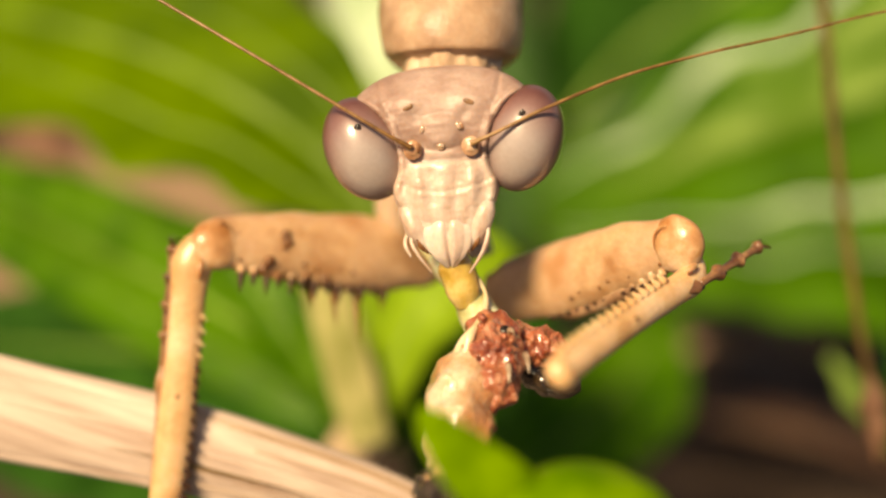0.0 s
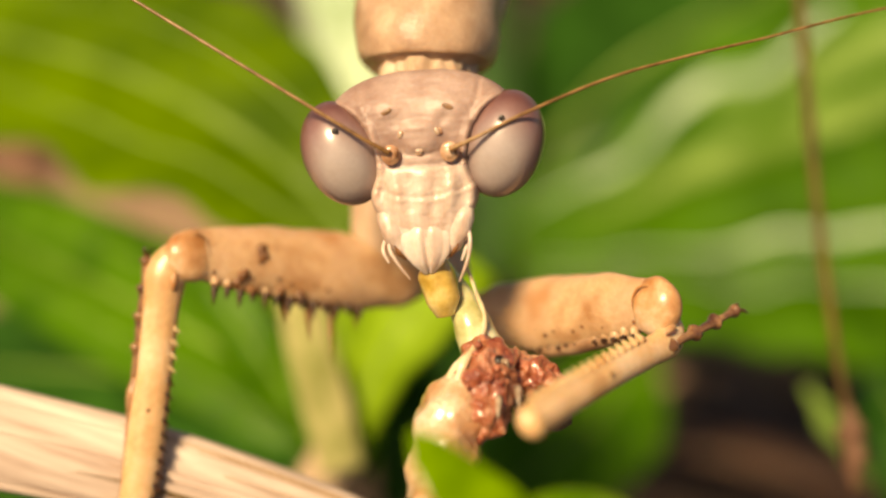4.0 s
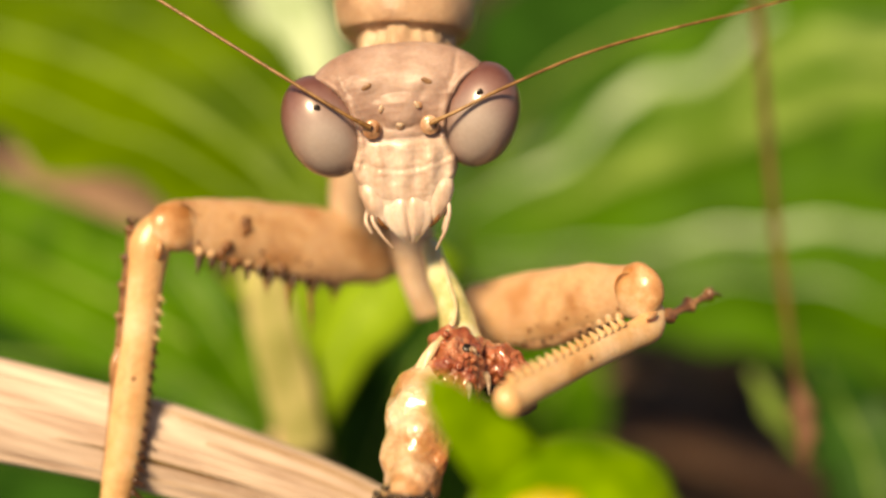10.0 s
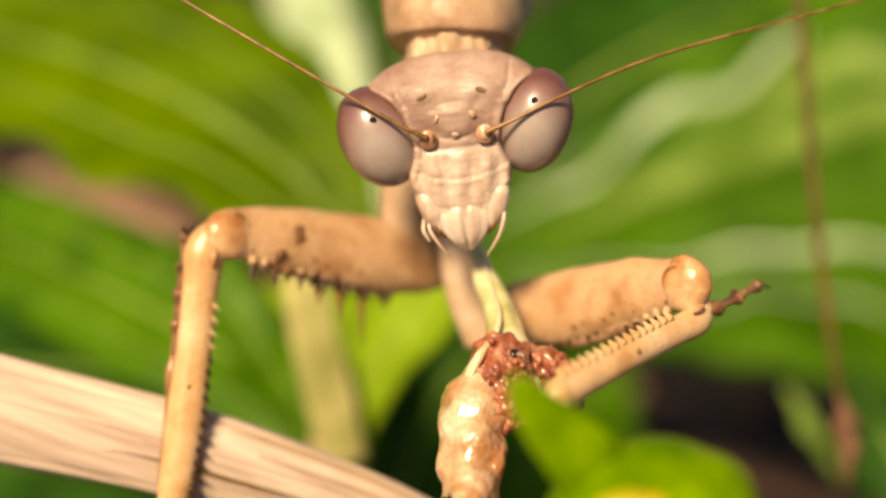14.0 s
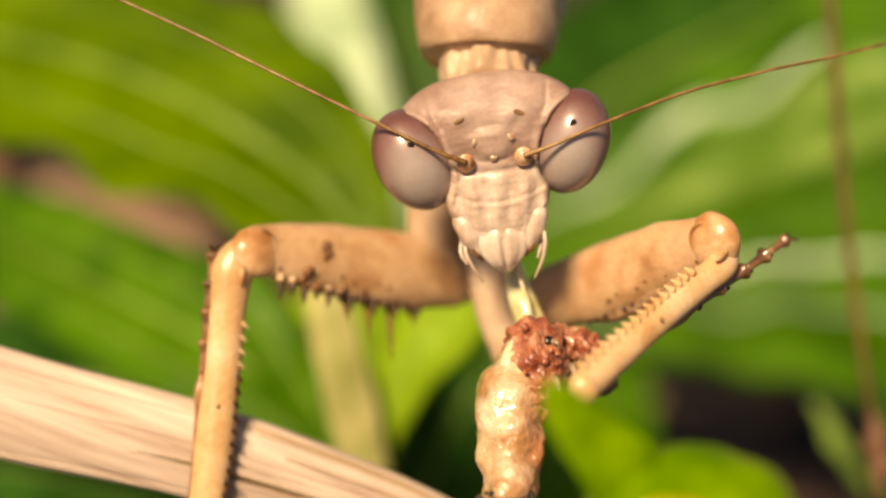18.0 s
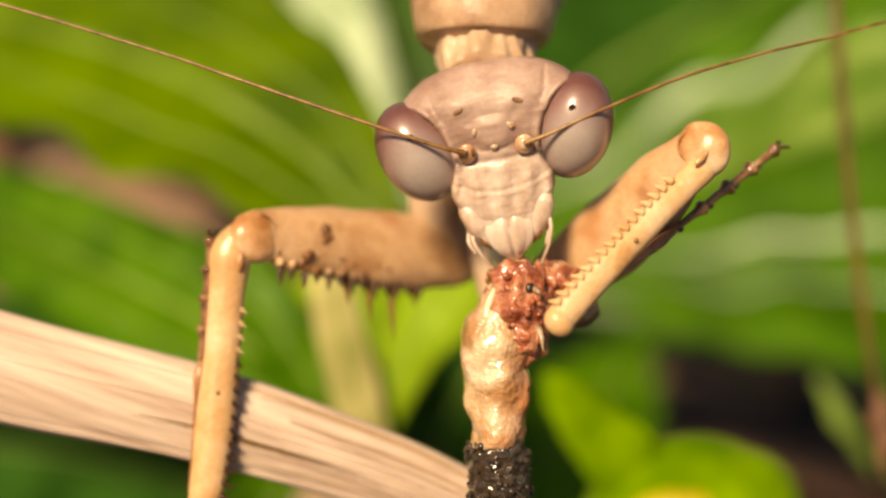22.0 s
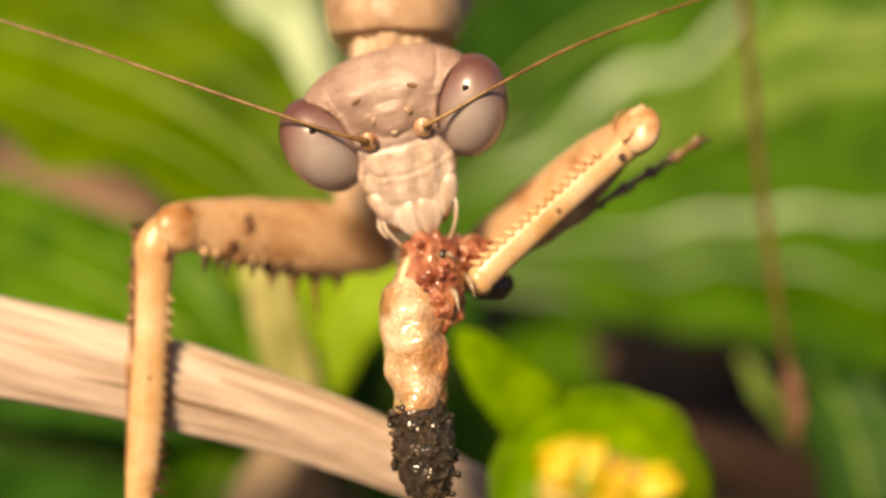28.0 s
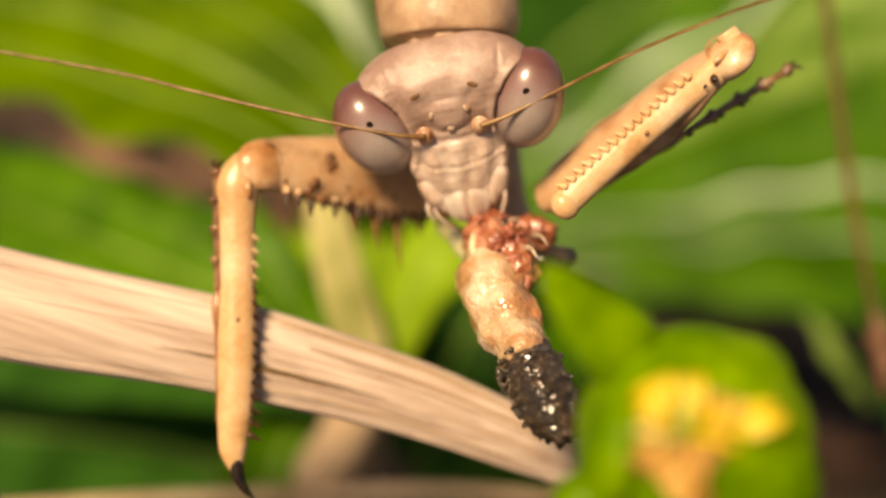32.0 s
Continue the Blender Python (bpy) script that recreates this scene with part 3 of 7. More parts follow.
# ---- dry stalks and stems ----
def dry_stick():
    t = thing("dry_stalk", STICK_AT, "dry split tan plant stalk with a flat ribbed face", "plant stalk")
    line = [(-26.25, 44.81, -1.71), (-17.95, 44.76, -4.29), (-10.11, 44.71, -6.04), (-3.76, 45.16, -7.95), (0.26, 45.46, -9.61), (2.90, 45.93, -10.82), (6.74, 46.54, -12.74), (11.5, 47.2, -15.3)]
    bm = bmesh.new()
    rings, n = 90, 40
    pts, rad = along(line, rings), spread([1.9, 1.9, 1.7, 1.42, 1.2, 1.0, 0.85, 0.75], rings)
    loops = []
    for k, p in enumerate(pts):
        d = (pts[min(k + 1, rings - 1)] - pts[max(k - 1, 0)]).normalized()
        side = d.cross(Vector((0, -1, 0))).normalized()
        out = side.cross(d).normalized()
        loop = []
        for j in range(n):
            a = 2 * math.pi * j / n
            r = 1 + 0.035 * noise.noise(Vector((k * 0.012, math.cos(a) * 5, math.sin(a) * 5))) + 0.03 * noise.noise(Vector((k * 0.03, math.cos(a) * 11, math.sin(a) * 11))) + 0.05 * noise.noise(Vector((k * 0.06, math.cos(a) * 3, math.sin(a) * 3)))
            r -= 0.16 * math.exp(-((a - 2.0 - 0.002 * k) * 9) ** 2)
            loop.append(bm.verts.new(p + side * (math.cos(a) * rad[k] * r) + out * (math.sin(a) * rad[k] * r * 0.55)))
        loops.append(loop)
    for a, b in zip(loops, loops[1:]):
        for j in range(n):
            bm.faces.new((a[j], a[(j + 1) % n], b[(j + 1) % n], b[j]))
    bm.faces.new(loops[0][::-1])
    bm.faces.new(loops[-1])
    body = part("stalk", bm, M_STICK, t)
    rng = random.Random(8)
    for i in range(13):
        a = rng.uniform(0.35, 2.8)
        k0 = rng.randrange(0, 45)
        k1 = min(rings - 2, k0 + rng.randrange(20, 60))
        strip = []
        for k in range(k0, k1, 3):
            d = (pts[k + 1] - pts[k]).normalized()
            side = d.cross(Vector((0, -1, 0))).normalized()
            out = side.cross(d).normalized()
            strip.append(pts[k] + side * (math.cos(a) * rad[k] * 1.01) + out * (math.sin(a) * rad[k] * 0.56))
        r = rng.uniform(0.03, 0.075)
        part("fibre", tube(bmesh.new(), strip, [r * 0.3, r, r, r * 0.3], n=7, rings=len(strip) * 2, rough=0.4, freq=1.0), M_STICK if i % 3 else M_TAN, t, "raised dry fibre")
    for i in range(7):
        a, k0 = rng.uniform(0.6, 2.5), rng.randrange(4, 50)
        strip = []
        for k in range(k0, min(rings - 2, k0 + rng.randrange(14, 34)), 3):
            d = (pts[k + 1] - pts[k]).normalized()
            side = d.cross(Vector((0, -1, 0))).normalized()
            strip.append(pts[k] + side * (math.cos(a) * rad[k] * 1.0) + side.cross(d).normalized() * (math.sin(a) * rad[k] * 0.552))
        part("crack", tube(bmesh.new(), strip, [0.008, 0.035, 0.03, 0.008], n=6, rings=len(strip) * 2, rough=0.5, freq=2.0), M_MARK, t, "fine brown crack")
    slit = [pts[k] + Vector((0, -1, 0)) * rad[k] * 0.555 + Vector((0.15, 0, -0.25 * rad[k])) for k in range(22, 40, 3)]
    part("split", tube(bmesh.new(), slit, [0.01, 0.07, 0.05, 0.01], n=7, rings=16), M_STEM, t, "narrow dark split")
    return t


def stalk(name, points, radii, material, label, category, **kw):
    t = thing(name, points[0], label, category)
    part("stalk", tube(bmesh.new(), points, radii, **kw), material, t)
    return t


stick = dry_stick()
stem = stalk("thin_stem", [(16.60, 54.57, 16.06), (16.98, 54.70, 12.37), (17.55, 54.91, 6.57), (18.16, 55.10, 1.29), (18.91, 55.25, -3.45), (19.70, 55.38, -7.66), (19.91, 55.44, -9.50)],
             [0.25, 0.25, 0.24, 0.23, 0.2, 0.17, 0.15], M_STEM, "thin brown hanging stem with a withered tip", "plant stem", rings=40, rough=0.1)
part("withered_tip", tube(bmesh.new(), [(19.38, 55.32, -5.82), (19.75, 55.37, -7.66), (19.76, 55.47, -9.77)], [0.2, 0.6, 0.5, 0.1], rough=0.5, freq=1.5), M_DEAD, stem, "withered dark brown tip")
stalk("tan_stalk", [(-38.8, 140.46, 12.0), (-38.36, 140.65, 9.0), (-37.66, 142.94, 4.14), (-36.22, 145.24, -4.95)], [2.0, 2.1, 2.1, 2.0], M_TAN, "pale tan dead stalk standing on the ground", "plant stalk", rough=0.1)
leaf_thing("leaf_stalk", [(-6.3, 60.9, 0.9), (-5.6, 60.4, -3.0), (-4.7, 60.3, -6.2), (-3.7, 60.6, -9.9)], [0.9, 1.15, 1.25, 1.1], M_PALE_STALK,
           "pale cream-green leaf stalk in the heart of the rosette", "leaf stalk", facing=(-0.2, -1, 0.1), cup=-0.25, ribs=2, rib=0.15, thick=0.5, seed=23)
stalk("tan_stalk", [(-3.9, 62.0, -9.0), (-5.4, 63.9, -12.0), (-6.39, 65.22, -14.11), (-6.92, 65.44, -18.55)], [1.3, 1.5, 1.7, 1.7], M_TAN, "pale tan stalk below the rosette", "plant stalk", rough=0.1)
stalk("tan_stalk", [(-22.89, 64.85, -15.02), (-11.42, 63.72, -14.56), (0.05, 62.60, -14.59), (8.86, 62.79, -15.77)], [0.4, 0.4, 0.4, 0.3], M_TAN, "thin straw lying low among the leaves", "plant stalk", rough=0.1)


# ---- flower bud in the foreground ----
def flower_bud():
    c = Vector((3.39, 31.88, -8.52))
    t = thing("flower_bud", tuple(c), "green flower bud with withered yellow petals at its mouth", "flower bud")
    bm = ball(bmesh.new(), c, (3.1, 2.7, 3.05), 56, 40)
    for v in bm.verts:
        d = v.co - c
        a = math.atan2(d.z, d.x)
        v.co += d.normalized() * (0.05 * math.sin(a * 5 + 0.8) * (1 - abs(d.y) / 3.0) + 0.08 * noise.noise(d * 0.7))
    part("bud", bm, M_BUD, t)
    for p, r, turn in (((-2.4, -1.0, -0.1), (0.85, 1.2, 1.5), 12), ((-2.9, -0.6, -1.3), (1.1, 0.9, 0.8), -15), ((1.2, -1.0, -0.9), (1.7, 1.5, 1.7), 20), ((0.6, -0.6, 1.2), (1.9, 1.5, 1.6), -20)):
        bm = ball(bmesh.new(), c + Vector(p), r, 28, 20, Matrix.Rotation(radians(turn), 4, 'Y'))
        for v in bm.verts:
            v.co += Vector((0.12, 0.08, 0.12)) * noise.noise(v.co * 0.8)
        part("sepal", bm, M_BUD, t, "fleshy green sepal")
    rng = random.Random(2)
    heart = c + Vector((-1.0, -2.42, 0.55))
    for k in range(13):
        a = 0.4 + k * 0.483 + rng.uniform(-0.15, 0.15)
        d = Vector((math.cos(a), 0, math.sin(a)))
        ln = rng.uniform(1.0, 1.5)
        mat = M_BROWN if k in (0, 6, 7, 8, 9, 10, 11) else M_LIP if k in (3, 5) else M_PETAL
        pts = [heart + d * 0.1, heart + d * ln * 0.45 + Vector((0, -0.3, 0)), heart + d * ln * 0.8 + Vector((0, -0.25, 0)), heart + d * ln + Vector((0, 0.2, 0))]
        part("petal", blade(pts, [0.2, 0.36, 0.42, 0.12], facing=(-0.2, -1, 0.2), cup=0.4, ribs=2, rib=0.06, nu=9, nv=16, thick=0.1, wave=0.2, seed=k * 2.3), mat, t, "yellow petal" if mat is M_PETAL else "withered petal")
    for k, (p, q) in enumerate((((0.0, -2.75, 0.7), (1.4, -2.5, 0.95)), ((-2.1, -2.0, 1.1), (-1.0, -2.4, 1.75)), ((-1.6, -2.5, -0.2), (-0.6, -2.75, -1.3)))):
        p, q = c + Vector(p), c + Vector(q)
        part("petal", blade([p, p.lerp(q, 0.4) + Vector((0, -0.25, 0)), p.lerp(q, 0.75) + Vector((0, -0.2, 0)), q], [0.2, 0.45, 0.42, 0.15], facing=(-0.2, -1, 0.2), cup=0.4, ribs=2, rib=0.06, nu=9, nv=16, thick=0.1, wave=0.2, seed=k * 5.1), M_PETAL if k < 2 else M_BROWN, t, "yellow petal" if k < 2 else "withered petal")
    part("bract", blade([(2.70, 31.90, -7.31), (1.37, 30.98, -6.12), (0.39, 30.73, -5.16), (-0.34, 30.57, -4.36), (-0.78, 30.60, -3.86)], [1.0, 0.95, 0.78, 0.5, 0.1], facing=(-0.3, -1, 0.3), cup=0.25, ribs=2, rib=0.05, thick=0.2, wave=0.05), M_BUD, t, "pointed green leaf under the bud")
    part("stem", tube(bmesh.new(), [c + Vector((1, 2, -2.0)), c + Vector((2, 6, -14)), c + Vector((3, 14, -40)), c + Vector((4, 30, -75))], [0.9, 0.8, 0.8, 0.8]), M_BUD, t)
    return t


bud = flower_bud()


# ---- the mantis ----
mantis = thing("praying_mantis", MANTIS_AT, "tan praying mantis with grey-mauve eyes, feeding over a dry stalk", "mantis")


HEAD_Z = [-3.95, -3.85, -3.6, -3.2, -2.7, -2.1, -1.6, -1.0, -0.5, 0.0, 0.5, 1.0, 1.5, 1.9, 2.25, 2.5, 2.66]
HEAD_W = [0.10, 0.28, 0.50, 0.84, 1.22, 1.54, 1.76, 1.78, 1.84, 2.25, 2.72, 3.0, 3.02, 2.72, 2.22, 1.58, 0.7]
HEAD_F = [0.55, 0.35, 0.2, 0.10, 0.02, -0.02, -0.05, -0.02, 0.03, 0.08, 0.10, 0.14, 0.26, 0.48, 0.80, 1.15, 1.6]
HEAD_B = [0.65, 0.8, 0.95, 1.15, 1.5, 1.9, 2.2, 2.4, 2.5, 2.6, 2.7, 2.7, 2.7, 2.6, 2.4, 2.2, 1.8]
EYE_AT, EYE_R, EYE_LEAN = Vector((2.66, 1.12, 0.08)), (1.33, 1.42, 1.80), 20


def eye_reach(x, z):
    """1 on the eye's outline on the front of the head, less inside it."""
    dx, dz, c, n = abs(x) - EYE_AT.x - 0.02, z - EYE_AT.z, math.cos(radians(EYE_LEAN)), math.sin(radians(EYE_LEAN))
    return math.hypot((dx * c - dz * n) / 1.14, (dx * n + dz * c) / 1.64)


def brow_relief(x, z):
    """Humps and furrows of the front of the head: brow shield, orbits, ridged face, lip line."""
    face = max(0.0, min(1, (-0.42 - z) / 0.3)) * max(0.0, min(1, (z + 2.3) / 0.5))
    h = 0.075 * face * math.cos(x * 8.2 * (1 - 0.16 * (z + 2.0))) * (0.75 + 0.8 * noise.noise(Vector((x * 2.5, z * 1.2, 8))))
    h -= 0.06 * math.exp(-((z + 0.42 - 0.08 * x * x) / 0.10) ** 2) * (abs(x) < 1.5)
    h -= 0.035 * math.exp(-((z + 1.42 - 0.14 * x * x + 0.06 * noise.noise(Vector((x * 3, 0, 2)))) / 0.06) ** 2)
    h += 0.025 * math.exp(-((z + 1.58 - 0.14 * x * x) / 0.08) ** 2)
    h -= 0.03 * math.exp(-((z + 2.45 - 0.1 * x * x) / 0.07) ** 2)
    shield = (abs(x) / 0.60) ** 4 + ((z - 0.52) / 0.52) ** 4
    h += 0.15 * math.exp(-shield) - 0.05 * math.exp(-((shield - 1.6) / 0.7) ** 2)
    h -= 0.14 * math.exp(-((abs(x) - 0.95) / 0.36) ** 2 - (z / 0.32) ** 2)
    h += 0.10 * math.exp(-((abs(x) - 0.95) / 0.55) ** 2 - ((z - 1.55) / 0.4) ** 2)
    h -= 0.07 * math.exp(-((abs(x) - 0.80) / 0.14) ** 2 - ((z - 1.15) / 0.30) ** 2)
    h += 0.06 * math.exp(-(x / 0.45) ** 2 - ((z - 1.75) / 0.4) ** 2)
    h -= 0.10 * math.exp(-((abs(x) - 1.72 - 0.22 * (z - 0.9)) / 0.05) ** 2) * max(0.0, min(1.0, (z - 0.5) * 3))
    h += 0.045 * noise.noise(Vector((x * 2.2, z * 2.2, 3))) + 0.022 * noise.noise(Vector((x * 7, z * 7, 5))) + 0.010 * noise.noise(Vector((x * 18, z * 18, 9)))
    e = eye_reach(x, z)
    h += 0.13 * math.exp(-((e - 1.10) / 0.09) ** 2)
    h -= 1.0 * max(0.0, min(1.0, (1.02 - e) / 0.25))
    return h


def head_shape(face_only=False):
    """Wedge of the head: broad vertex between the eyes, narrow ridged face that ends in the upper lip."""
    bm = bmesh.new()
    rows, n = 150, 132
    zz, ww, ff, bb = (glide(v, rows) for v in (HEAD_Z, HEAD_W, HEAD_F, HEAD_B))
    loops = []
    for k in range(rows):
        z = zz[k]
        if face_only and not -3.6 < z < -0.42:
            continue
        loop = []
        mid, half = (ff[k] + bb[k]) / 2, (bb[k] - ff[k]) / 2
        for j in range(n):
            a = 2 * math.pi * j / n
            cx, sy = math.cos(a), math.sin(a)
            if face_only and sy > -0.30:
                continue
            x = ww[k] * math.copysign(abs(cx) ** 0.8, cx)
            y = mid + half * math.copysign(abs(sy) ** 0.55, sy)
            if sy < 0:
                y -= ((0.03 if face_only else 0.0) + brow_relief(x, z)) * min(1.0, -sy * 2.5)
            loop.append(bm.verts.new((x, y, z)))
        loops.append(loop)
    m = len(loops[0])
    for a, b in zip(loops, loops[1:]):
        for j in range(m - 1 if face_only else m):
            bm.faces.new((a[j], a[(j + 1) % m], b[(j + 1) % m], b[j]))
    if not face_only:
        bm.faces.new(loops[0][::-1])
        bm.faces.new(loops[-1])
    return bm


def own(name, bm, mat, parent, label="", m=None):
    keep = ORIGIN[parent.name]
    ORIGIN[parent.name] = Vector((0, 0, 0))
    ob = part(name, bm, mat, parent, label, m if m is not None else Matrix.Identity(4))
    ORIGIN[parent.name] = keep
    return ob


head = own("head", head_shape(), M_HEAD, mantis, "wedge-shaped pinkish-tan head with a ridged face")


def build_head():
    own("face", head_shape(True), M_FACE, head, "cream face with upright ridges")
    for s in (-1, 1):
        turn = pose(0, 0, 0, 0, s * EYE_LEAN, 0)
        at = Vector((s * EYE_AT.x, EYE_AT.y, EYE_AT.z))
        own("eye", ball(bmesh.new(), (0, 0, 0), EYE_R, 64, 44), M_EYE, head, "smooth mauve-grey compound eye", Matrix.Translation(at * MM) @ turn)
        spot = Vector((s * 2.67, 0, 0.80 if s < 0 else 0.88))
        q = turn.inverted() @ (spot - at)
        front = turn @ Vector((q.x, -EYE_R[1] * math.sqrt(max(0.0, 1 - (q.x / EYE_R[0]) ** 2 - (q.z / EYE_R[2]) ** 2)), q.z))
        own("pupil_spot", ball(bmesh.new(), (spot.x, at.y + front.y + 0.012, spot.z), (0.12, 0.03, 0.17), 16, 10), M_DARK, head, "black spot on the eye")
        bm = bmesh.new()
        for k in range(2):
            ball(bm, (s * 0.95, -0.02 - 0.05 * k, -0.02), (0.31 - 0.09 * k, 0.12, 0.33 - 0.10 * k), 20, 12)
        own("antenna_socket", bm, M_SOCKET, head, "rounded orange-brown socket of the feeler")
        own("socket_pit", ball(bmesh.new(), (s * 0.95 + 0.19, -0.13, 0.02), (0.07, 0.05, 0.15), 10, 8), M_BLOTCH, head)
    for x, z, lean in ((-0.60, 0.62, 20), (0.58, 0.66, -20), (-0.03, 0.06, 90)):
        y = 0.10 - brow_relief(x, z) - 0.03
        own("ocellus", ball(bmesh.new(), (x, y, z), (0.085, 0.07, 0.14), 18, 12, Matrix.Rotation(radians(lean), 4, 'Y')), M_BEAD, head, "glossy simple eye on the brow")
        own("ocellus_pit", ball(bmesh.new(), (x + (0.10 if lean != 90 else 0.0), y + 0.045, z - (0.0 if lean != 90 else 0.09)), (0.06, 0.05, 0.12), 12, 8, Matrix.Rotation(radians(lean), 4, 'Y')), M_SOCKET, head)
    for x, z in ((-1.02, 1.36), (0.96, 1.42)):
        own("brow_spot", ball(bmesh.new(), (x, 0.235 - brow_relief(x, z), z), (0.19, 0.035, 0.09), 16, 8, Matrix.Rotation(0.45 * x, 4, 'Y')), M_MARK, head, "small brown mark on the crown")
    own("upper_lip", blade([(0, 0.04, -2.25), (0, -0.12, -2.6), (0, -0.12, -3.1), (0, 0.02, -3.6), (0, 0.34, -4.0)], [0.62, 0.80, 0.84, 0.74, 0.52, 0.20], facing=(0, -1, 0), cup=-0.26, ribs=3, rib=0.16, nu=31, nv=40, thick=0.3), M_LIP_SKIN, head, "pale pointed upper lip")
    for s in (-1, 1):
        own("mandible", tube(bmesh.new(), [(s * 1.36, 0.55, -1.75), (s * 1.18, 0.36, -2.3), (s * 0.94, 0.32, -2.9), (s * 0.58, 0.45, -3.5)], [0.26, 0.38, 0.38, 0.28, 0.08], n=24, rings=36, up=(0, 1, 0), rough=0.12, freq=2.2), M_FACE, head, "pale jaw beside the lip")
        own("jaw_edge", tube(bmesh.new(), [(s * 1.04, 0.06, -2.95), (s * 0.92, 0.12, -3.2), (s * 0.72, 0.30, -3.46)], [0.03, 0.09, 0.04], n=8, up=(0, 1, 0)), M_BLOTCH, head, "brown edge of the jaw")


build_head()


def palp(s, pts, rad, name="palp"):
    base = Vector(pts[0])
    bm = bmesh.new()
    tube(bm, [Vector(p) - base for p in pts], rad, n=10, rings=26, rough=0.12, freq=3.0)
    return own(name, bm, M_FACE, head, "thin pale jointed mouth feeler", pose(*(base * MM)))


palp_left = palp(-1, [(-1.15, 0.6, -2.4), (-1.22, 0.1, -3.0), (-1.0, 0.0, -3.5), (-0.6, 0.05, -4.1)], [0.06, 0.065, 0.065, 0.055, 0.03])
palp_right = palp(1, [(1.2, 0.6, -2.3), (1.35, 0.1, -2.8), (1.15, 0.0, -3.5), (0.72, 0.05, -4.2)], [0.06, 0.07, 0.07, 0.06, 0.03])
palp(-1, [(-1.3, 0.8, -2.6), (-1.45, 0.35, -3.1), (-1.28, 0.25, -3.55)], [0.07, 0.075, 0.07, 0.04])
palp(1, [(1.2, 0.8, -2.6), (1.28, 0.4, -3.1), (1.1, 0.25, -3.6)], [0.07, 0.075, 0.07, 0.04])


def antenna(bend, bow):
    bm = bmesh.new()
    pts = [(0, 0, 0), (0.9, bow * 0.65, bend * 0.25), (2.6, bow, bend * 0.7), (5.5, 0.1 + bow, bend), (8.4, 0.25 + bow * 0.5, bend * 0.6), (11, 0.4, 0), (17, 0.8, -bend * 1.3), (25, 1.5, -bend * 5)]
    line, rad = along(pts, 150), spread([0.105, 0.074, 0.066, 0.062, 0.06, 0.057, 0.054, 0.05, 0.045], 150)
    loops = []
    for k, p in enumerate(line):
        r = rad[k] * (1.0 if k % 2 else 0.88)
        loops.append([bm.verts.new(p + Vector((0, math.cos(a) * r, math.sin(a) * r))) for a in (0, 1.047, 2.094, 3.142, 4.189, 5.236)])
    for a, b in zip(loops, loops[1:]):
        for j in range(6):
            bm.faces.new((a[j], a[(j + 1) % 6], b[(j + 1) % 6], b[j]))
    bm.faces.new(loops[0][::-1])
    bm.faces.new(loops[-1])
    return own("antenna", bm, M_ANT, head, "long thin ringed brown feeler")


antenna_left = antenna(0.07, 0.5)
antenna_right = antenna(0.5, -0.5)


# neck and collar
def collar():
    bm = bmesh.new()
    tube(bm, [(0, 0.0, -0.30), (0, 0.0, -0.12), (0, 0.08, 0.35), (0, 0.7, 1.5), (0, 2.0, 4.0), (0, 4.2, 6.8), (0, 6.6, 9.0), (0.1, 7.6, 9.8)],
         [1.35, 2.15, 2.48, 2.62, 2.6, 2.4, 2.0, 0.9], n=40, rings=60, flat=1.0, up=(0, 1, 0), rough=0.03, freq=0.8)
    body = own("prothorax", bm, M_PRON, mantis, "smooth tan collar and long front body")
    bm = bmesh.new()
    tube(bm, [(0, 0.6, 0.9), (0, 0.1, 0.2), (0, -0.3, -0.7), (0, -0.9, -1.8)], [1.75, 1.72, 1.68, 1.6], n=90, rings=20, up=(0, 1, 0), rough=0.05)
    for v in bm.verts:
        w = math.atan2(v.co.x, -v.co.y)
        v.co.x, v.co.y = v.co.x * (1 + 0.17 * noise.noise(Vector((w * 4.6, v.co.z * 0.7, 1)))), v.co.y * (1 + 0.17 * noise.noise(Vector((w * 4.6, v.co.z * 0.7, 1))))
    own("neck", bm, M_COXA, body, "pale soft neck behind the head")
    return body


prothorax = collar()


# forelegs, drawn along x from joint to tip, spined edge towards -z
def cone(bm, a, b, r, n=7):
    a, b = Vector(a), Vector(b)
    tube(bm, [a, (a + b) / 2, b], [r, r * 0.6, r * 0.05], n=n, rings=5)


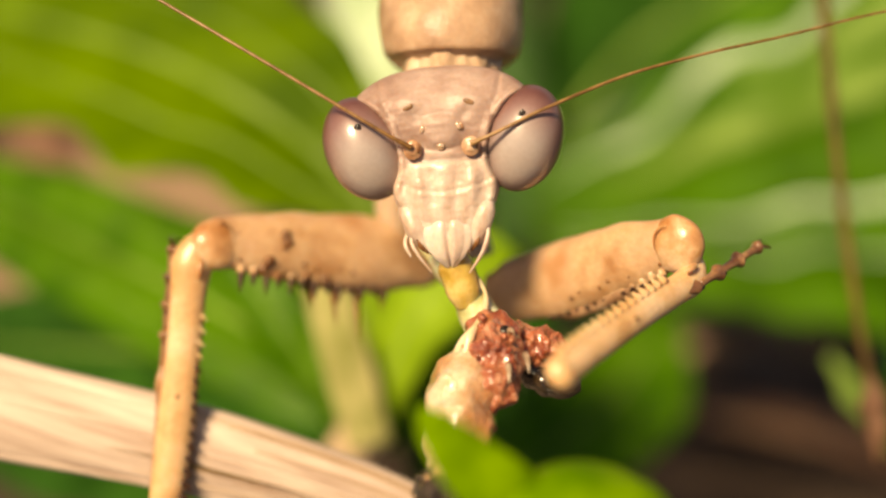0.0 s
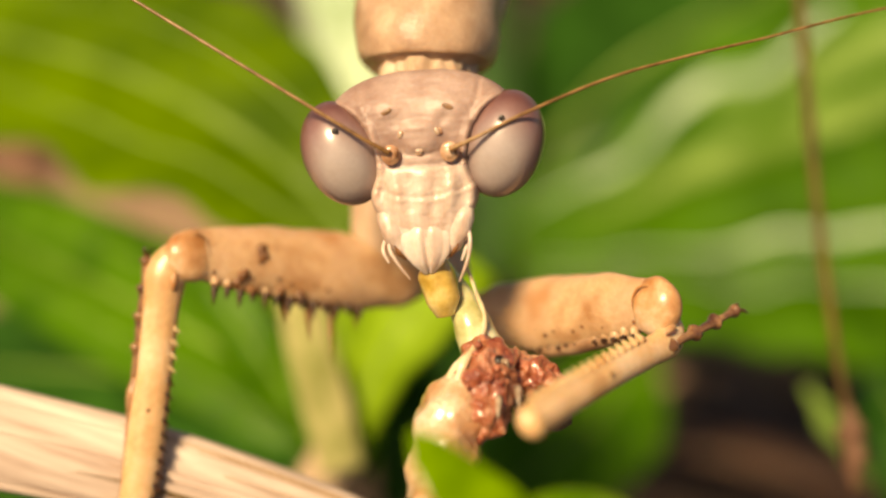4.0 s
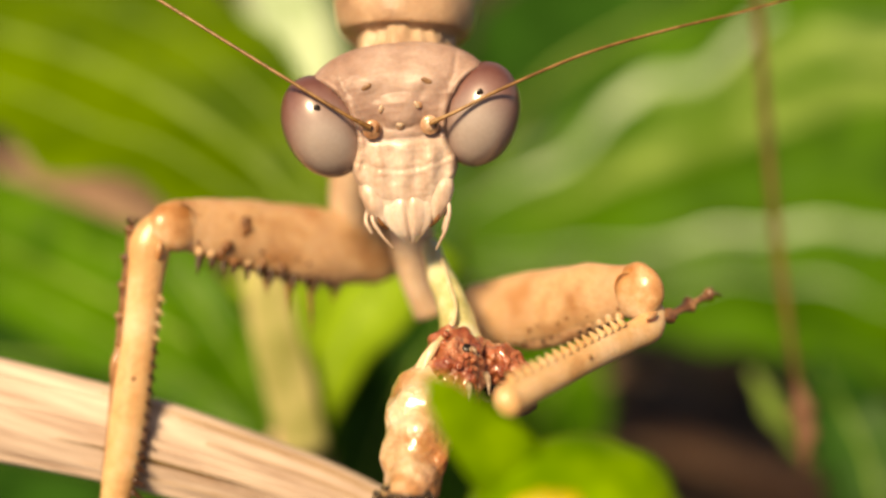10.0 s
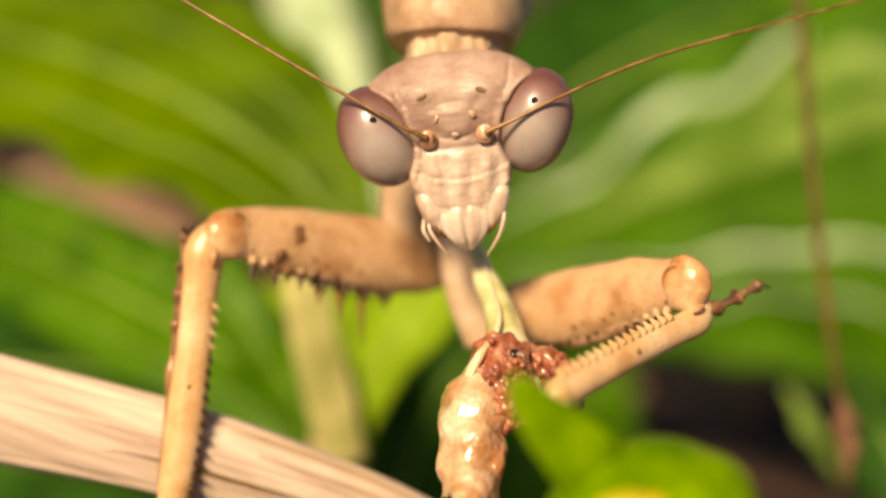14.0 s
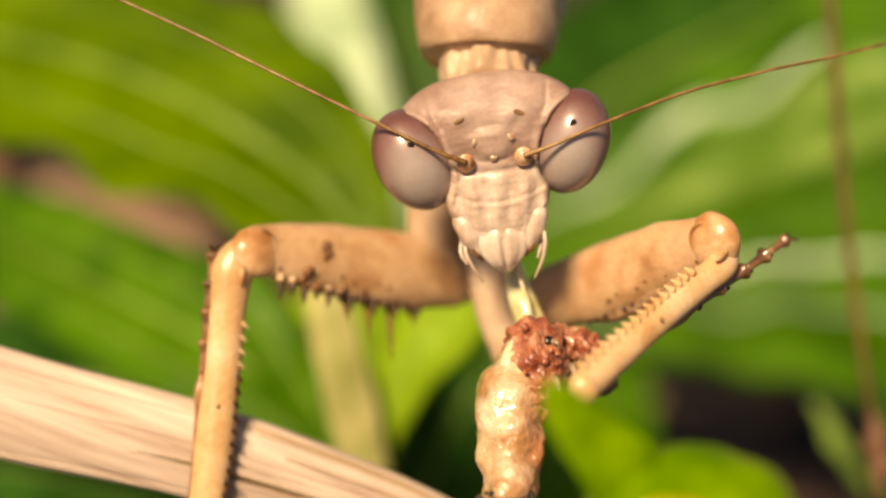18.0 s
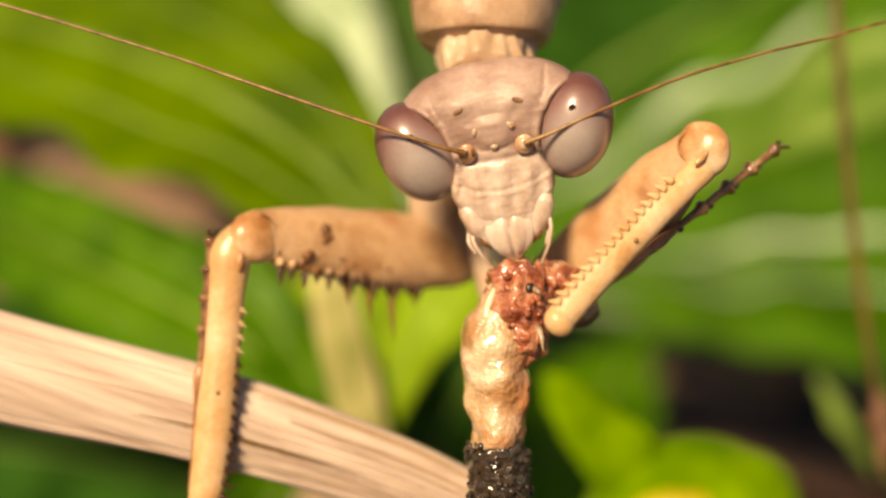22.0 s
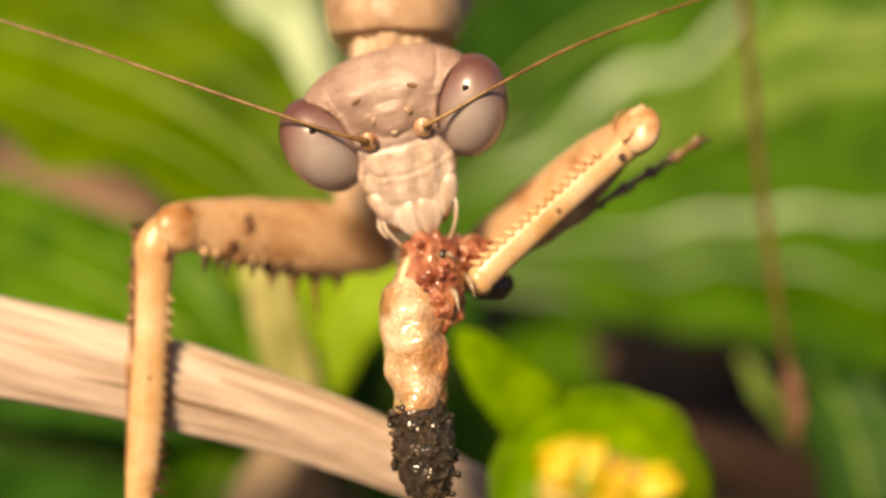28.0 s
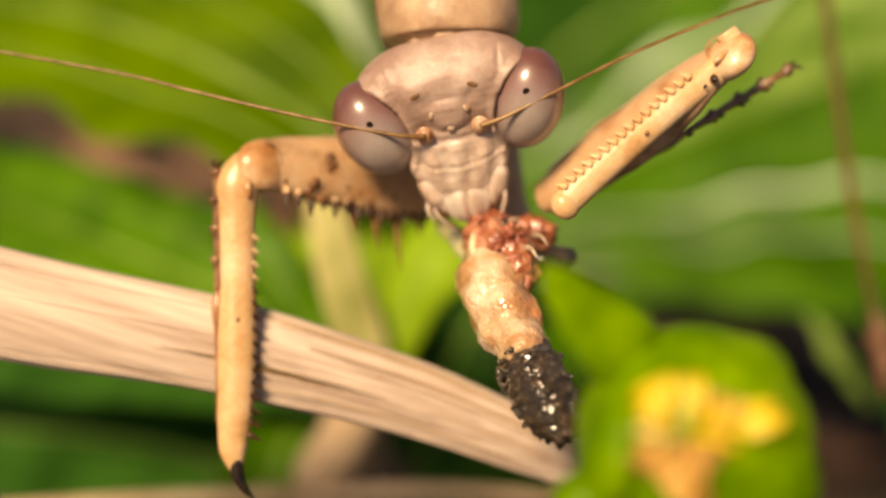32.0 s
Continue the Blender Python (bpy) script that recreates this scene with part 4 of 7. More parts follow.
def foreleg_femur(length, big, label, m, near=-1, girth=1.0, blotched=False):
    k = length / 8.0
    bm = bmesh.new()
    tube(bm, [(-0.4, 0, 0.1), (0.8 * k, 0, -0.05), (3 * k, 0, -0.1), (5.5 * k, 0, 0.05), (7.4 * k, 0, 0.12), (8.15 * k, 0, 0.0)], [g * girth for g in (0.85, 1.4, 1.62, 1.40, 1.02, 0.5)],
         n=36, rings=60, flat=0.6, up=(0, 0, 1), rough=0.06, freq=0.9)
    femur = own("femur", bm, M_FEMUR, mantis, label, m)
    rng = random.Random(3)
    girths = spread([g * girth for g in (0.85, 1.4, 1.62, 1.40, 1.02, 0.5)], 60)

    def skin_at(x, z):
        r = girths[max(0, min(59, round((x / length) * 55 + 2)))]
        return near * 0.6 * math.sqrt(max(0.02, r * r - z * z))

    for i in range(13):
        u = 0.28 + 0.6 * i / 12
        x = u * length
        bottom = (-1.52 + 0.95 * max(0, u - 0.42)) * girth
        ln = (0.38 if i % 2 else 0.6) * (1.0 if blotched else 0.25) * (1.0 + 0.25 * rng.random())
        bm = bmesh.new()
        cone(bm, (x, 0.33 * near, bottom + 0.0), (x + 0.08, 0.38 * near, bottom - ln), 0.16)
        own("spine", bm, M_SPINE, femur)
        own("spine_base", ball(bmesh.new(), (x, 0.26 * near, bottom + 0.12 + 0.06 * (i % 2)), (0.13 + 0.06 * rng.random(), 0.2, 0.20 + 0.12 * rng.random()), 10, 8), M_FEMUR, femur)
        own("dark_dot", ball(bmesh.new(), (x + 0.1, skin_at(x, bottom + 0.5) * 1.03, bottom + 0.46 + 0.1 * (i % 3)), (0.07 + 0.03 * (i % 2), 0.07, 0.08), 8, 6), M_BLOTCH, femur)
    for i in range(4 if blotched else 0):
        x = (0.30 + 0.10 * i) * length
        bm = bmesh.new()
        cone(bm, (x, 0.1, -1.3), (x - 0.2, 0.0, -1.4 - big * (0.9, 2.2, 1.5, 0.8)[i]), 0.16)
        own("long_spine", bm, M_BLOTCH, femur, "long brown spine of the thigh")
    for x, z, dx, dz, r in ((0.695, 0.50, 0.03, -0.42, 0.10), (0.735, 0.10, -0.045, 0.10, 0.09), (0.70, 0.02, 0.025, -0.22, 0.08), (0.795, -0.45, -0.015, -0.35, 0.15), (0.775, -0.72, 0.03, -0.22, 0.16), (0.735, -0.92, 0.0, -0.16, 0.13),
                            (0.885, 0.62, 0.012, -0.45, 0.06), (0.62, -0.98, 0.01, -0.14, 0.12), (0.53, -1.08, 0.01, -0.12, 0.12)) if blotched else ():
        line = [(u * length, skin_at(u * length, v) * 1.07, v) for u, v in ((x, z), (x + dx * 0.7, z + dz * 0.4), (x + dx, z + dz))]
        own("dark_mark", tube(bmesh.new(), line, [r * 0.6, r * 1.5, r * 1.8, r * 0.7], n=10, rings=14, rough=0.5, freq=3.0, up=(0, 1, 0)), M_BLOTCH, femur, "dark brown blotch")
    if not blotched:
        groove = [(u * length, 0, -0.99 * girths[round(u * 55 + 2)]) for u in (0.22, 0.4, 0.58, 0.74, 0.9)]
        own("inner_face", tube(bmesh.new(), groove, [0.12, 0.30, 0.34, 0.30, 0.12], n=16, rings=40, rough=0.15, freq=1.5, flat=1.3), M_INNER, femur, "brown spined inner face of the thigh")
    knee = bmesh.new()
    ball(knee, (7.7 * k, 0, 0.02), (1.0, 0.62, 0.96), 32, 22)
    for v in knee.verts:
        v.co.z += 0.10 * noise.noise(v.co * 1.4)
    own("knee", knee, M_KNEE, femur, "glossy rounded knee")
    line = [(7.75 * k - 0.55 * math.cos(a), near * 0.57, 0.10 + 0.62 * math.sin(a)) for a in (-0.2, 0.3, 0.8, 1.3, 1.8)]
    own("knee_rim", tube(bmesh.new(), line, [0.015, 0.04, 0.04, 0.015], n=8, rings=20), M_MARK if blotched else M_KNEE, femur, "thin seam round the knee")
    return femur


def foot_joints(parent, a, b):
    """The thin jointed foot from a to b, with its two claws."""
    d = (b - a).normalized()
    cuts = [0, 0.52, 0.66, 0.78, 0.89, 1.0]
    for i in range(5):
        p, q = a.lerp(b, cuts[i]), a.lerp(b, cuts[i + 1])
        r = (0.13, 0.16, 0.18, 0.18, 0.15)[i]
        own("foot_joint", tube(bmesh.new(), [p, p.lerp(q, 0.5), p.lerp(q, 0.8), q], [r * 0.75, r * 0.8, r * 1.0, r * 1.7, r * 0.8], n=12, rings=18, rough=0.15, freq=4.0), M_TARSUS if i else M_SHANK, parent, "dark beaded joint of the foot" if i else "thin brown first joint of the foot")
        if i:
            own("foot_pad", ball(bmesh.new(), p + Vector((0, 0, -r * 0.8)) + d * 0.08, (0.13, 0.11, 0.09), 10, 8), M_FRASS, parent)
    for s in (-1, 1):
        own("foot_claw", tube(bmesh.new(), [b, b + d * 0.22 + Vector((0, s * 0.12, s * 0.12)), b + d * 0.34 + Vector((0, s * 0.18, s * 0.10 - 0.16))], [0.07, 0.06, 0.01], n=8, rings=8), M_SPINE, parent)


def foreleg_tibia(length, label, m, foot, near=-1):
    k = length / 8.0
    bm = bmesh.new()
    tube(bm, [(-0.30, 0, -0.75), (-0.22, 0, -0.25), (0.35 * k, 0, 0.04), (1.5 * k, 0, 0.02), (3 * k, 0, -0.04), (5 * k, 0, -0.06), (6.6 * k, 0, -0.05), (7.7 * k, 0, 0.0), *(((8.5 * k, 0, -0.16),) if foot[3] else ((8.05 * k, 0, 0.05),))],
         ([0.50, 0.66, 0.74, 0.62, 0.62, 0.66, 0.62, 0.5, 0.2] if foot[3] else [0.38, 0.46, 0.52, 0.48, 0.49, 0.51, 0.52, 0.5, 0.3]), n=28, rings=72, flat=0.72, up=(0, 0, 1), rough=0.03)
    tibia = own("tibia", bm, M_TIBIA, mantis, label, m)
    for i in range(16):
        u = 0.22 + 0.70 * i / 15
        x, ln = u * length, (0.16 + 0.32 * u ** 2 if foot[3] else 0.24)
        bm = bmesh.new()
        edge = 0.50 if foot[3] else 0.42
        cone(bm, (x, near * 0.18, -edge), (x + 0.16 + 0.1 * u, near * 0.22, -edge - 0.1 - ln), (0.13 if u > 0.4 else 0.1) if foot[3] else 0.17)
        own("spine", bm, M_SPINE if i > 3 and foot[3] else M_TIBIA, tibia)
    bm = bmesh.new()
    tube(bm, [(8.1 * k, 0, -0.10), (8.5 * k, 0, -0.18), (8.9 * k, 0, -0.42), (9.25 * k, 0, -0.85)], [0.26, 0.24, 0.15, 0.02], n=12, rings=16)
    if foot[3]:
        own("claw", bm, M_DARK, tibia, "curved dark claw")
    else:
        bm.free()
        own("shin_end", ball(bmesh.new(), (7.75 * k, 0, 0.02), (0.45, 0.42, 0.52), 20, 14), M_TIBIA, tibia, "blunt rounded end of the shin")
    own("tibia_dot", ball(bmesh.new(), (0.52 * length, near * 0.45, -0.05), (0.09, 0.05, 0.08), 10, 8), M_ANT, tibia)
    own("joint_drop", ball(bmesh.new(), (0.55, near * 0.48, -0.3), (0.36, 0.10, 0.12), 14, 10), M_KNEE, tibia, "glossy fold at the joint")
    if foot[3]:
        foot_joints(tibia, Vector((0.88 * length, foot[2], 0.5)), Vector(foot[0]))
    return tibia


AT = Vector(MANTIS_AT)
KNEE_L, TIP_L, HIP_L = Vector((-8.97, 43.62, 0.21)), Vector((-9.24, 43.40, -9.62)), Vector((-0.40, 48.16, -0.21))
femur_left = foreleg_femur((KNEE_L - HIP_L).length * 0.99, 1.0, "tan spined front thigh with dark blotches", axes(HIP_L - AT, KNEE_L - AT, (0, 0.15, 1)), near=1, girth=0.93, blotched=True)
tibia_left = foreleg_tibia((TIP_L - KNEE_L).length, "amber spined front shin held over the stalk", axes(KNEE_L - AT, TIP_L - AT, (-1, -0.1, 0)), ((-0.2, -0.1, 0.80), 0, -0.3, True), near=1)
femur_right = foreleg_femur(8.2, 0.5, "tan spined front thigh holding the prey", Matrix.Identity(4), girth=0.85)
tibia_right = foreleg_tibia(8.0, "amber spined front shin clamped on the prey", Matrix.Identity(4), ((-2.3, -1.3, 1.6), 0, 0.3, False))
foot_right = own("foot", tube(bmesh.new(), [(-0.2, 0, 0), (0.3, 0, 0), (0.8, 0, 0)], [0.08, 0.15, 0.12], n=10, rings=8), M_SHANK, mantis, "thin dark jointed foot folded back along the shin")
foot_joints(foot_right, Vector((0.3, 0, 0)), Vector((10.4, 0, 0)))
part("coxa", tube(bmesh.new(), [(-1.22, 46.93, 6.23), (-1.37, 47.05, 4.02), (-1.61, 47.48, 1.61), (-0.74, 48.18, -0.11)], [1.0, 1.1, 1.05, 0.9], n=24, rings=30, rough=0.04), M_COXA, mantis, "smooth pale upper joint of the foreleg")
coxa_right = part("coxa", tube(bmesh.new(), [(0.16, 45.87, 5.01), (0.35, 45.98, 2.21), (0.59, 46.10, -0.81), (1.50, 46.24, -3.37)], [0.8, 0.9, 0.85, 0.8], n=24, rings=30, rough=0.04), M_COXA, mantis, "smooth pale upper joint of the foreleg")

part("coxa_root", tube(bmesh.new(), [(1.56, 45.75, 7.33), (2.00, 45.97, 8.38), (2.39, 46.29, 9.58), (3.00, 47.04, 11.83)], [0.35, 0.5, 0.6, 0.7], n=20, rings=20, rough=0.04), M_COXA, mantis, "narrow tan root of the foreleg")


# ---- the prey ----
def caterpillar():
    t = thing("caterpillar_prey", (0, 0, 0), "half-eaten wet caterpillar, red at the wound and dark at its end", "caterpillar")
    bm = tube(bmesh.new(), [(0.1, 0.2, 0.2), (-0.1, 0, -0.9), (-0.35, 0, -2.2), (-0.4, 0, -3.6), (-0.1, 0, -5.0), (0.05, 0, -6.3)], [0.35, 0.72, 1.0, 1.18, 1.12, 0.96, 0.88], n=40, rings=90, rough=0.2, freq=0.9, seed=4)
    for v in bm.verts:
        v.co += Vector((v.co.x + 0.3, v.co.y, 0)).normalized() * (0.15 * noise.noise(v.co * 1.5) + 0.05 * noise.noise(v.co * 4.5))
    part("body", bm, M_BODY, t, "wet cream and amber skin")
    rng = random.Random(11)

    def lumpy(bm, size, height):
        for v in bm.verts:
            v.normal_update()
        bm.normal_update()
        moved = []
        for v in bm.verts:
            near = noise.voronoi(v.co / size)[0]
            moved.append(v.co + v.normal * height * (0.75 - near[0] * 1.1 + 0.5 * noise.noise(v.co * 3)))
        for v, c in zip(bm.verts, moved):
            v.co = c
        return bm

    bm = tube(bmesh.new(), [(0.0, -0.05, -0.1), (0.0, -0.15, -0.6), (0.15, -0.3, -1.6), (0.45, -0.3, -2.7), (0.4, -0.1, -3.7)], [0.75, 1.0, 1.12, 0.9, 0.2], n=54, rings=80)
    flesh = part("open_flesh", lumpy(bm, 0.55, 0.30), M_FLESH, t, "lumpy wet red flesh of the wound")
    bm = tube(bmesh.new(), [(0.4, 0.0, -0.3), (1.1, 0.1, -0.5), (1.8, 0.1, -0.45), (2.5, 0.2, -0.2)], [0.6, 0.75, 0.7, 0.25], n=44, rings=50)
    part("gripped_flesh", lumpy(bm, 0.5, 0.28), M_FLESH, t, "red shreds held between thigh and shin")
    for k in range(12):
        a, z = rng.uniform(-2.5, -0.5), rng.uniform(-2.8, -0.6)
        p = Vector((0.3 + 1.05 * math.cos(a), -0.35 + 1.08 * math.sin(a), z))
        part("bead", ball(bmesh.new(), p, rng.uniform(0.08, 0.15), 12, 8), M_FLESH, flesh)
    bm = tube(bmesh.new(), [(0, 0, -5.8), (0.1, 0.1, -6.8), (0.35, 0.2, -8.0), (0.65, 0.4, -9.2)], [0.80, 0.98, 1.05, 0.92, 0.4], n=60, rings=60)
    dark = part("dark_end", lumpy(bm, 0.26, 0.2), M_FRASS, t, "black wet grainy hind end")
    bm = bmesh.new()
    for k in range(110):
        f, a = rng.uniform(0.15, 0.95), rng.uniform(0, 6.283)
        q = along([(0, 0, -5.8), (0.1, 0.1, -6.8), (0.35, 0.2, -8.0), (0.65, 0.4, -9.2)], 21)[int(f * 20)]
        ball(bm, q + Vector((math.cos(a), math.sin(a), rng.uniform(-0.1, 0.1))) * (0.98 + 0.10 * math.sin(f * 3.1)) * (1.0 if f < 0.75 else 0.75), rng.uniform(0.05, 0.13), 8, 6)
    tagged(part("grain_crust", bm, M_FRASS, dark, "wet glistening black grains"), kind="stuff")
    part("skin_fold", tube(bmesh.new(), [(-0.6, -0.6, -0.5), (-0.75, -0.75, -1.0), (-0.95, -0.75, -2.0), (-0.7, -0.85, -3.6), (-0.4, -0.8, -4.6)], [0.05, 0.10, 0.15, 0.12, 0.04], n=14, rings=40, rough=0.3, freq=2.0), M_THREAD, t, "pale torn fold of skin")
    for k, (x, z, dx, dz) in enumerate(((0.75, -2.1, 0.25, -0.9), (1.2, -1.6, 0.3, -0.85), (0.45, -0.9, 0.3, -0.3))):
        bm = tube(bmesh.new(), [(x, -1.0, z), (x + dx * 0.5, -1.35, z + dz * 0.5), (x + dx, -1.3, z + dz)], [0.13, 0.09, 0.02], n=10, rings=12)
        part("leg", bm, M_BRISTLE, t, "small glossy hooked leg")
    ball_bm = ball(bmesh.new(), (0.35, -1.12, -0.95), (0.2, 0.12, 0.18), 12, 8)
    part("dark_pore", ball_bm, M_DARK, t)
    part("tail_piece", tube(bmesh.new(), [(0.9, 0.6, -0.9), (1.7, 0.7, -1.2), (2.4, 0.7, -1.25), (3.0, 0.65, -1.05)], [0.45, 0.48, 0.6, 0.5, 0.25], rough=0.3, freq=2.0), M_FRASS, t, "dark end of the prey's head")
    strand = part("strand", tube(bmesh.new(), [(0.3, 0.2, -0.3), (-0.15, 0.2, 0.7), (-0.85, 0.1, 1.9), (-1.5, 0.2, 3.0), (-1.8, 0.6, 3.9)], [0.8, 0.66, 0.48, 0.40, 0.34], n=18, rings=40, rough=0.2, freq=1.2), M_STRAND, t, "greenish stretched gut")
    thread = part("thread", tube(bmesh.new(), [(-0.9, -0.8, -2.2), (-0.75, -1.1, -1.3), (-0.45, -0.75, -0.3), (-0.42, -0.62, 0.7), (-0.90, -0.55, 1.7), (-1.45, -0.35, 2.9)], [0.05, 0.15, 0.13, 0.10, 0.07, 0.06, 0.05], n=14, rings=50, rough=0.3, freq=2.0), M_THREAD, t, "thin cream thread of tissue")
    return t, strand, thread


prey, strand, thread = caterpillar()
morsel = thing("morsel", (0, 0, 0), "soft yellow wet morsel at the mouth of the mantis", "food")
part("lump", tube(bmesh.new(), [(-0.25, 0.5, 1.0), (-0.1, 0.5, 0.5), (0.05, 0.4, -0.3), (0.15, 0.4, -0.9)], [0.42, 0.62, 0.58, 0.32], n=22, rings=24, rough=0.2, freq=1.2), M_MORSEL, morsel)


# ---- what moves ----
HEAD_ROWS = [(0, -0.00004, -0.00447, 0.00030, 7.0, -3.6, -3.9), (0.5, 0.00003, -0.00448, 0.00026, 7.3, -3.5, -4.1), (1, 0.00009, -0.00450, 0.00027, 7.6, -3.8, -4.4), (1.5, 0.00006, -0.00451, 0.00028, 7.9, -3.9, -4.5), (2, 0.00002, -0.00452, 0.00038, 8.2, -4.2, -4.8), (2.5, -0.00002, -0.00453, 0.00032, 8.5, -4.1, -5.1), (3, -0.00001, -0.00454, 0.00031, 8.6, -4.0, -5.3), (3.5, -0.00002, -0.00456, 0.00051, 8.8, -3.9, -5.5), (5.5, 0.00002, -0.00460, 0.00072, 10.3, -3.5, -4.3), (6, -0.00001, -0.00462, 0.00070, 10.6, -4.1, -4.5), (6.5, -0.00001, -0.00460, 0.00069, 11.0, -3.6, -4.3), (7, -0.00002, -0.00458, 0.00080, 11.4, -3.4, -4.3), (7.5, -0.00003, -0.00457, 0.00067, 11.9, -3.8, -4.6), (8, -0.00007, -0.00455, 0.00059, 12.4, -3.8, -4.8), (8.5, -0.00013, -0.00453, 0.00064, 12.7, -4.6, -5.3), (9, -0.00026, -0.00452, 0.00068, 13.0, -4.8, -5.7), (9.5, -0.00024, -0.00450, 0.00065, 13.6, -5.2, -5.9), (10, -0.00028, -0.00448, 0.00064, 14.0, -5.5, -5.8), (10.5, -0.00030, -0.00446, 0.00067, 14.5, -7.0, -6.3), (11, -0.00034, -0.00445, 0.00069, 14.9, -6.8, -6.4), (11.5, -0.00039, -0.00443, 0.00061, 15.3, -6.7, -6.6), (12, -0.00040, -0.00441, 0.00069, 15.8, -6.7, -6.7), (12.5, -0.00043, -0.00440, 0.00065, 16.3, -7.2, -7.0), (13, -0.00044, -0.00438, 0.00071, 16.6, -7.3, -7.2), (13.5, -0.00044, -0.00434, 0.00061, 16.9, -7.2, -7.1), (14, -0.00039, -0.00431, 0.00061, 17.1, -7.2, -7.1), (14.5, -0.00034, -0.00427, 0.00055, 17.3, -7.3, -6.9), (16.5, -0.00025, -0.00413, 0.00055, 17.8, -8.4, -5.8), (17, -0.00020, -0.00409, 0.00052, 18.2, -7.9, -5.5), (17.5, -0.00016, -0.00406, 0.00043, 18.4, -8.3, -5.4), (18, -0.00013, -0.00402, 0.00031, 18.7, -8.5, -4.8), (18.5, -0.00015, -0.00399, 0.00030, 19.1, -8.8, -4.5), (19, -0.00013, -0.00395, 0.00024, 19.5, -8.3, -4.1), (19.5, -0.00017, -0.00392, 0.00028, 19.7, -8.6, -4.8), (20, -0.00026, -0.00389, 0.00031, 19.7, -8.6, -5.4), (20.5, -0.00012, -0.00386, 0.00005, 19.8, -8.6, -6.2), (21, -0.00011, -0.00383, 0.00017, 19.8, -9.4, -7.5), (21.5, -0.00007, -0.00380, 0.00008, 19.8, -10.6, -9.1), (22, -0.00013, -0.00377, -0.00000, 19.9, -10.3, -9.9), (22.5, -0.00016, -0.00374, 0.00008, 20.3, -10.3, -10.9), (23, -0.00015, -0.00371, -0.00012, 20.8, -9.3, -11.3), (23.5, -0.00026, -0.00380, 0.00019, 20.8, -9.1, -10.9), (24, -0.00029, -0.00388, 0.00002, 20.8, -9.5, -10.7), (24.5, -0.00026, -0.00397, -0.00018, 20.8, -9.0, -10.0), (26.5, -0.00011, -0.00432, -0.00012, 20.2, -15.4, -10.3), (27, -0.00011, -0.00441, 0.00019, 19.9, -16.2, -10.6), (27.5, -0.00053, -0.00450, 0.00050, 19.2, -14.4, -10.2), (28, -0.00066, -0.00458, 0.00008, 18.9, -14.5, -10.4), (28.5, -0.00060, -0.00436, 0.00018, 20.9, -13.9, -10.4), (29, -0.00042, -0.00414, 0.00019, 23.1, -14.7, -10.7), (29.2, -0.00093, -0.00405, -0.00004, 23.9, -14.7, -10.6), (29.5, -0.00044, -0.00392, 0.00019, 25.1, -14.8, -10.4), (30, -0.00073, -0.00370, 0.00025, 27.1, -14.0, -10.1), (30.5, -0.00087, -0.00347, -0.00020, 28.6, -11.2, -9.2), (31, -0.00127, -0.00325, -0.00129, 30.6, -13.0, -11.2), (31.5, -0.00137, -0.00303, -0.00109, 32.6, -11.1, -10.3), (32, -0.00181, -0.00281, -0.00196, 34.4, -9.3, -9.8)]
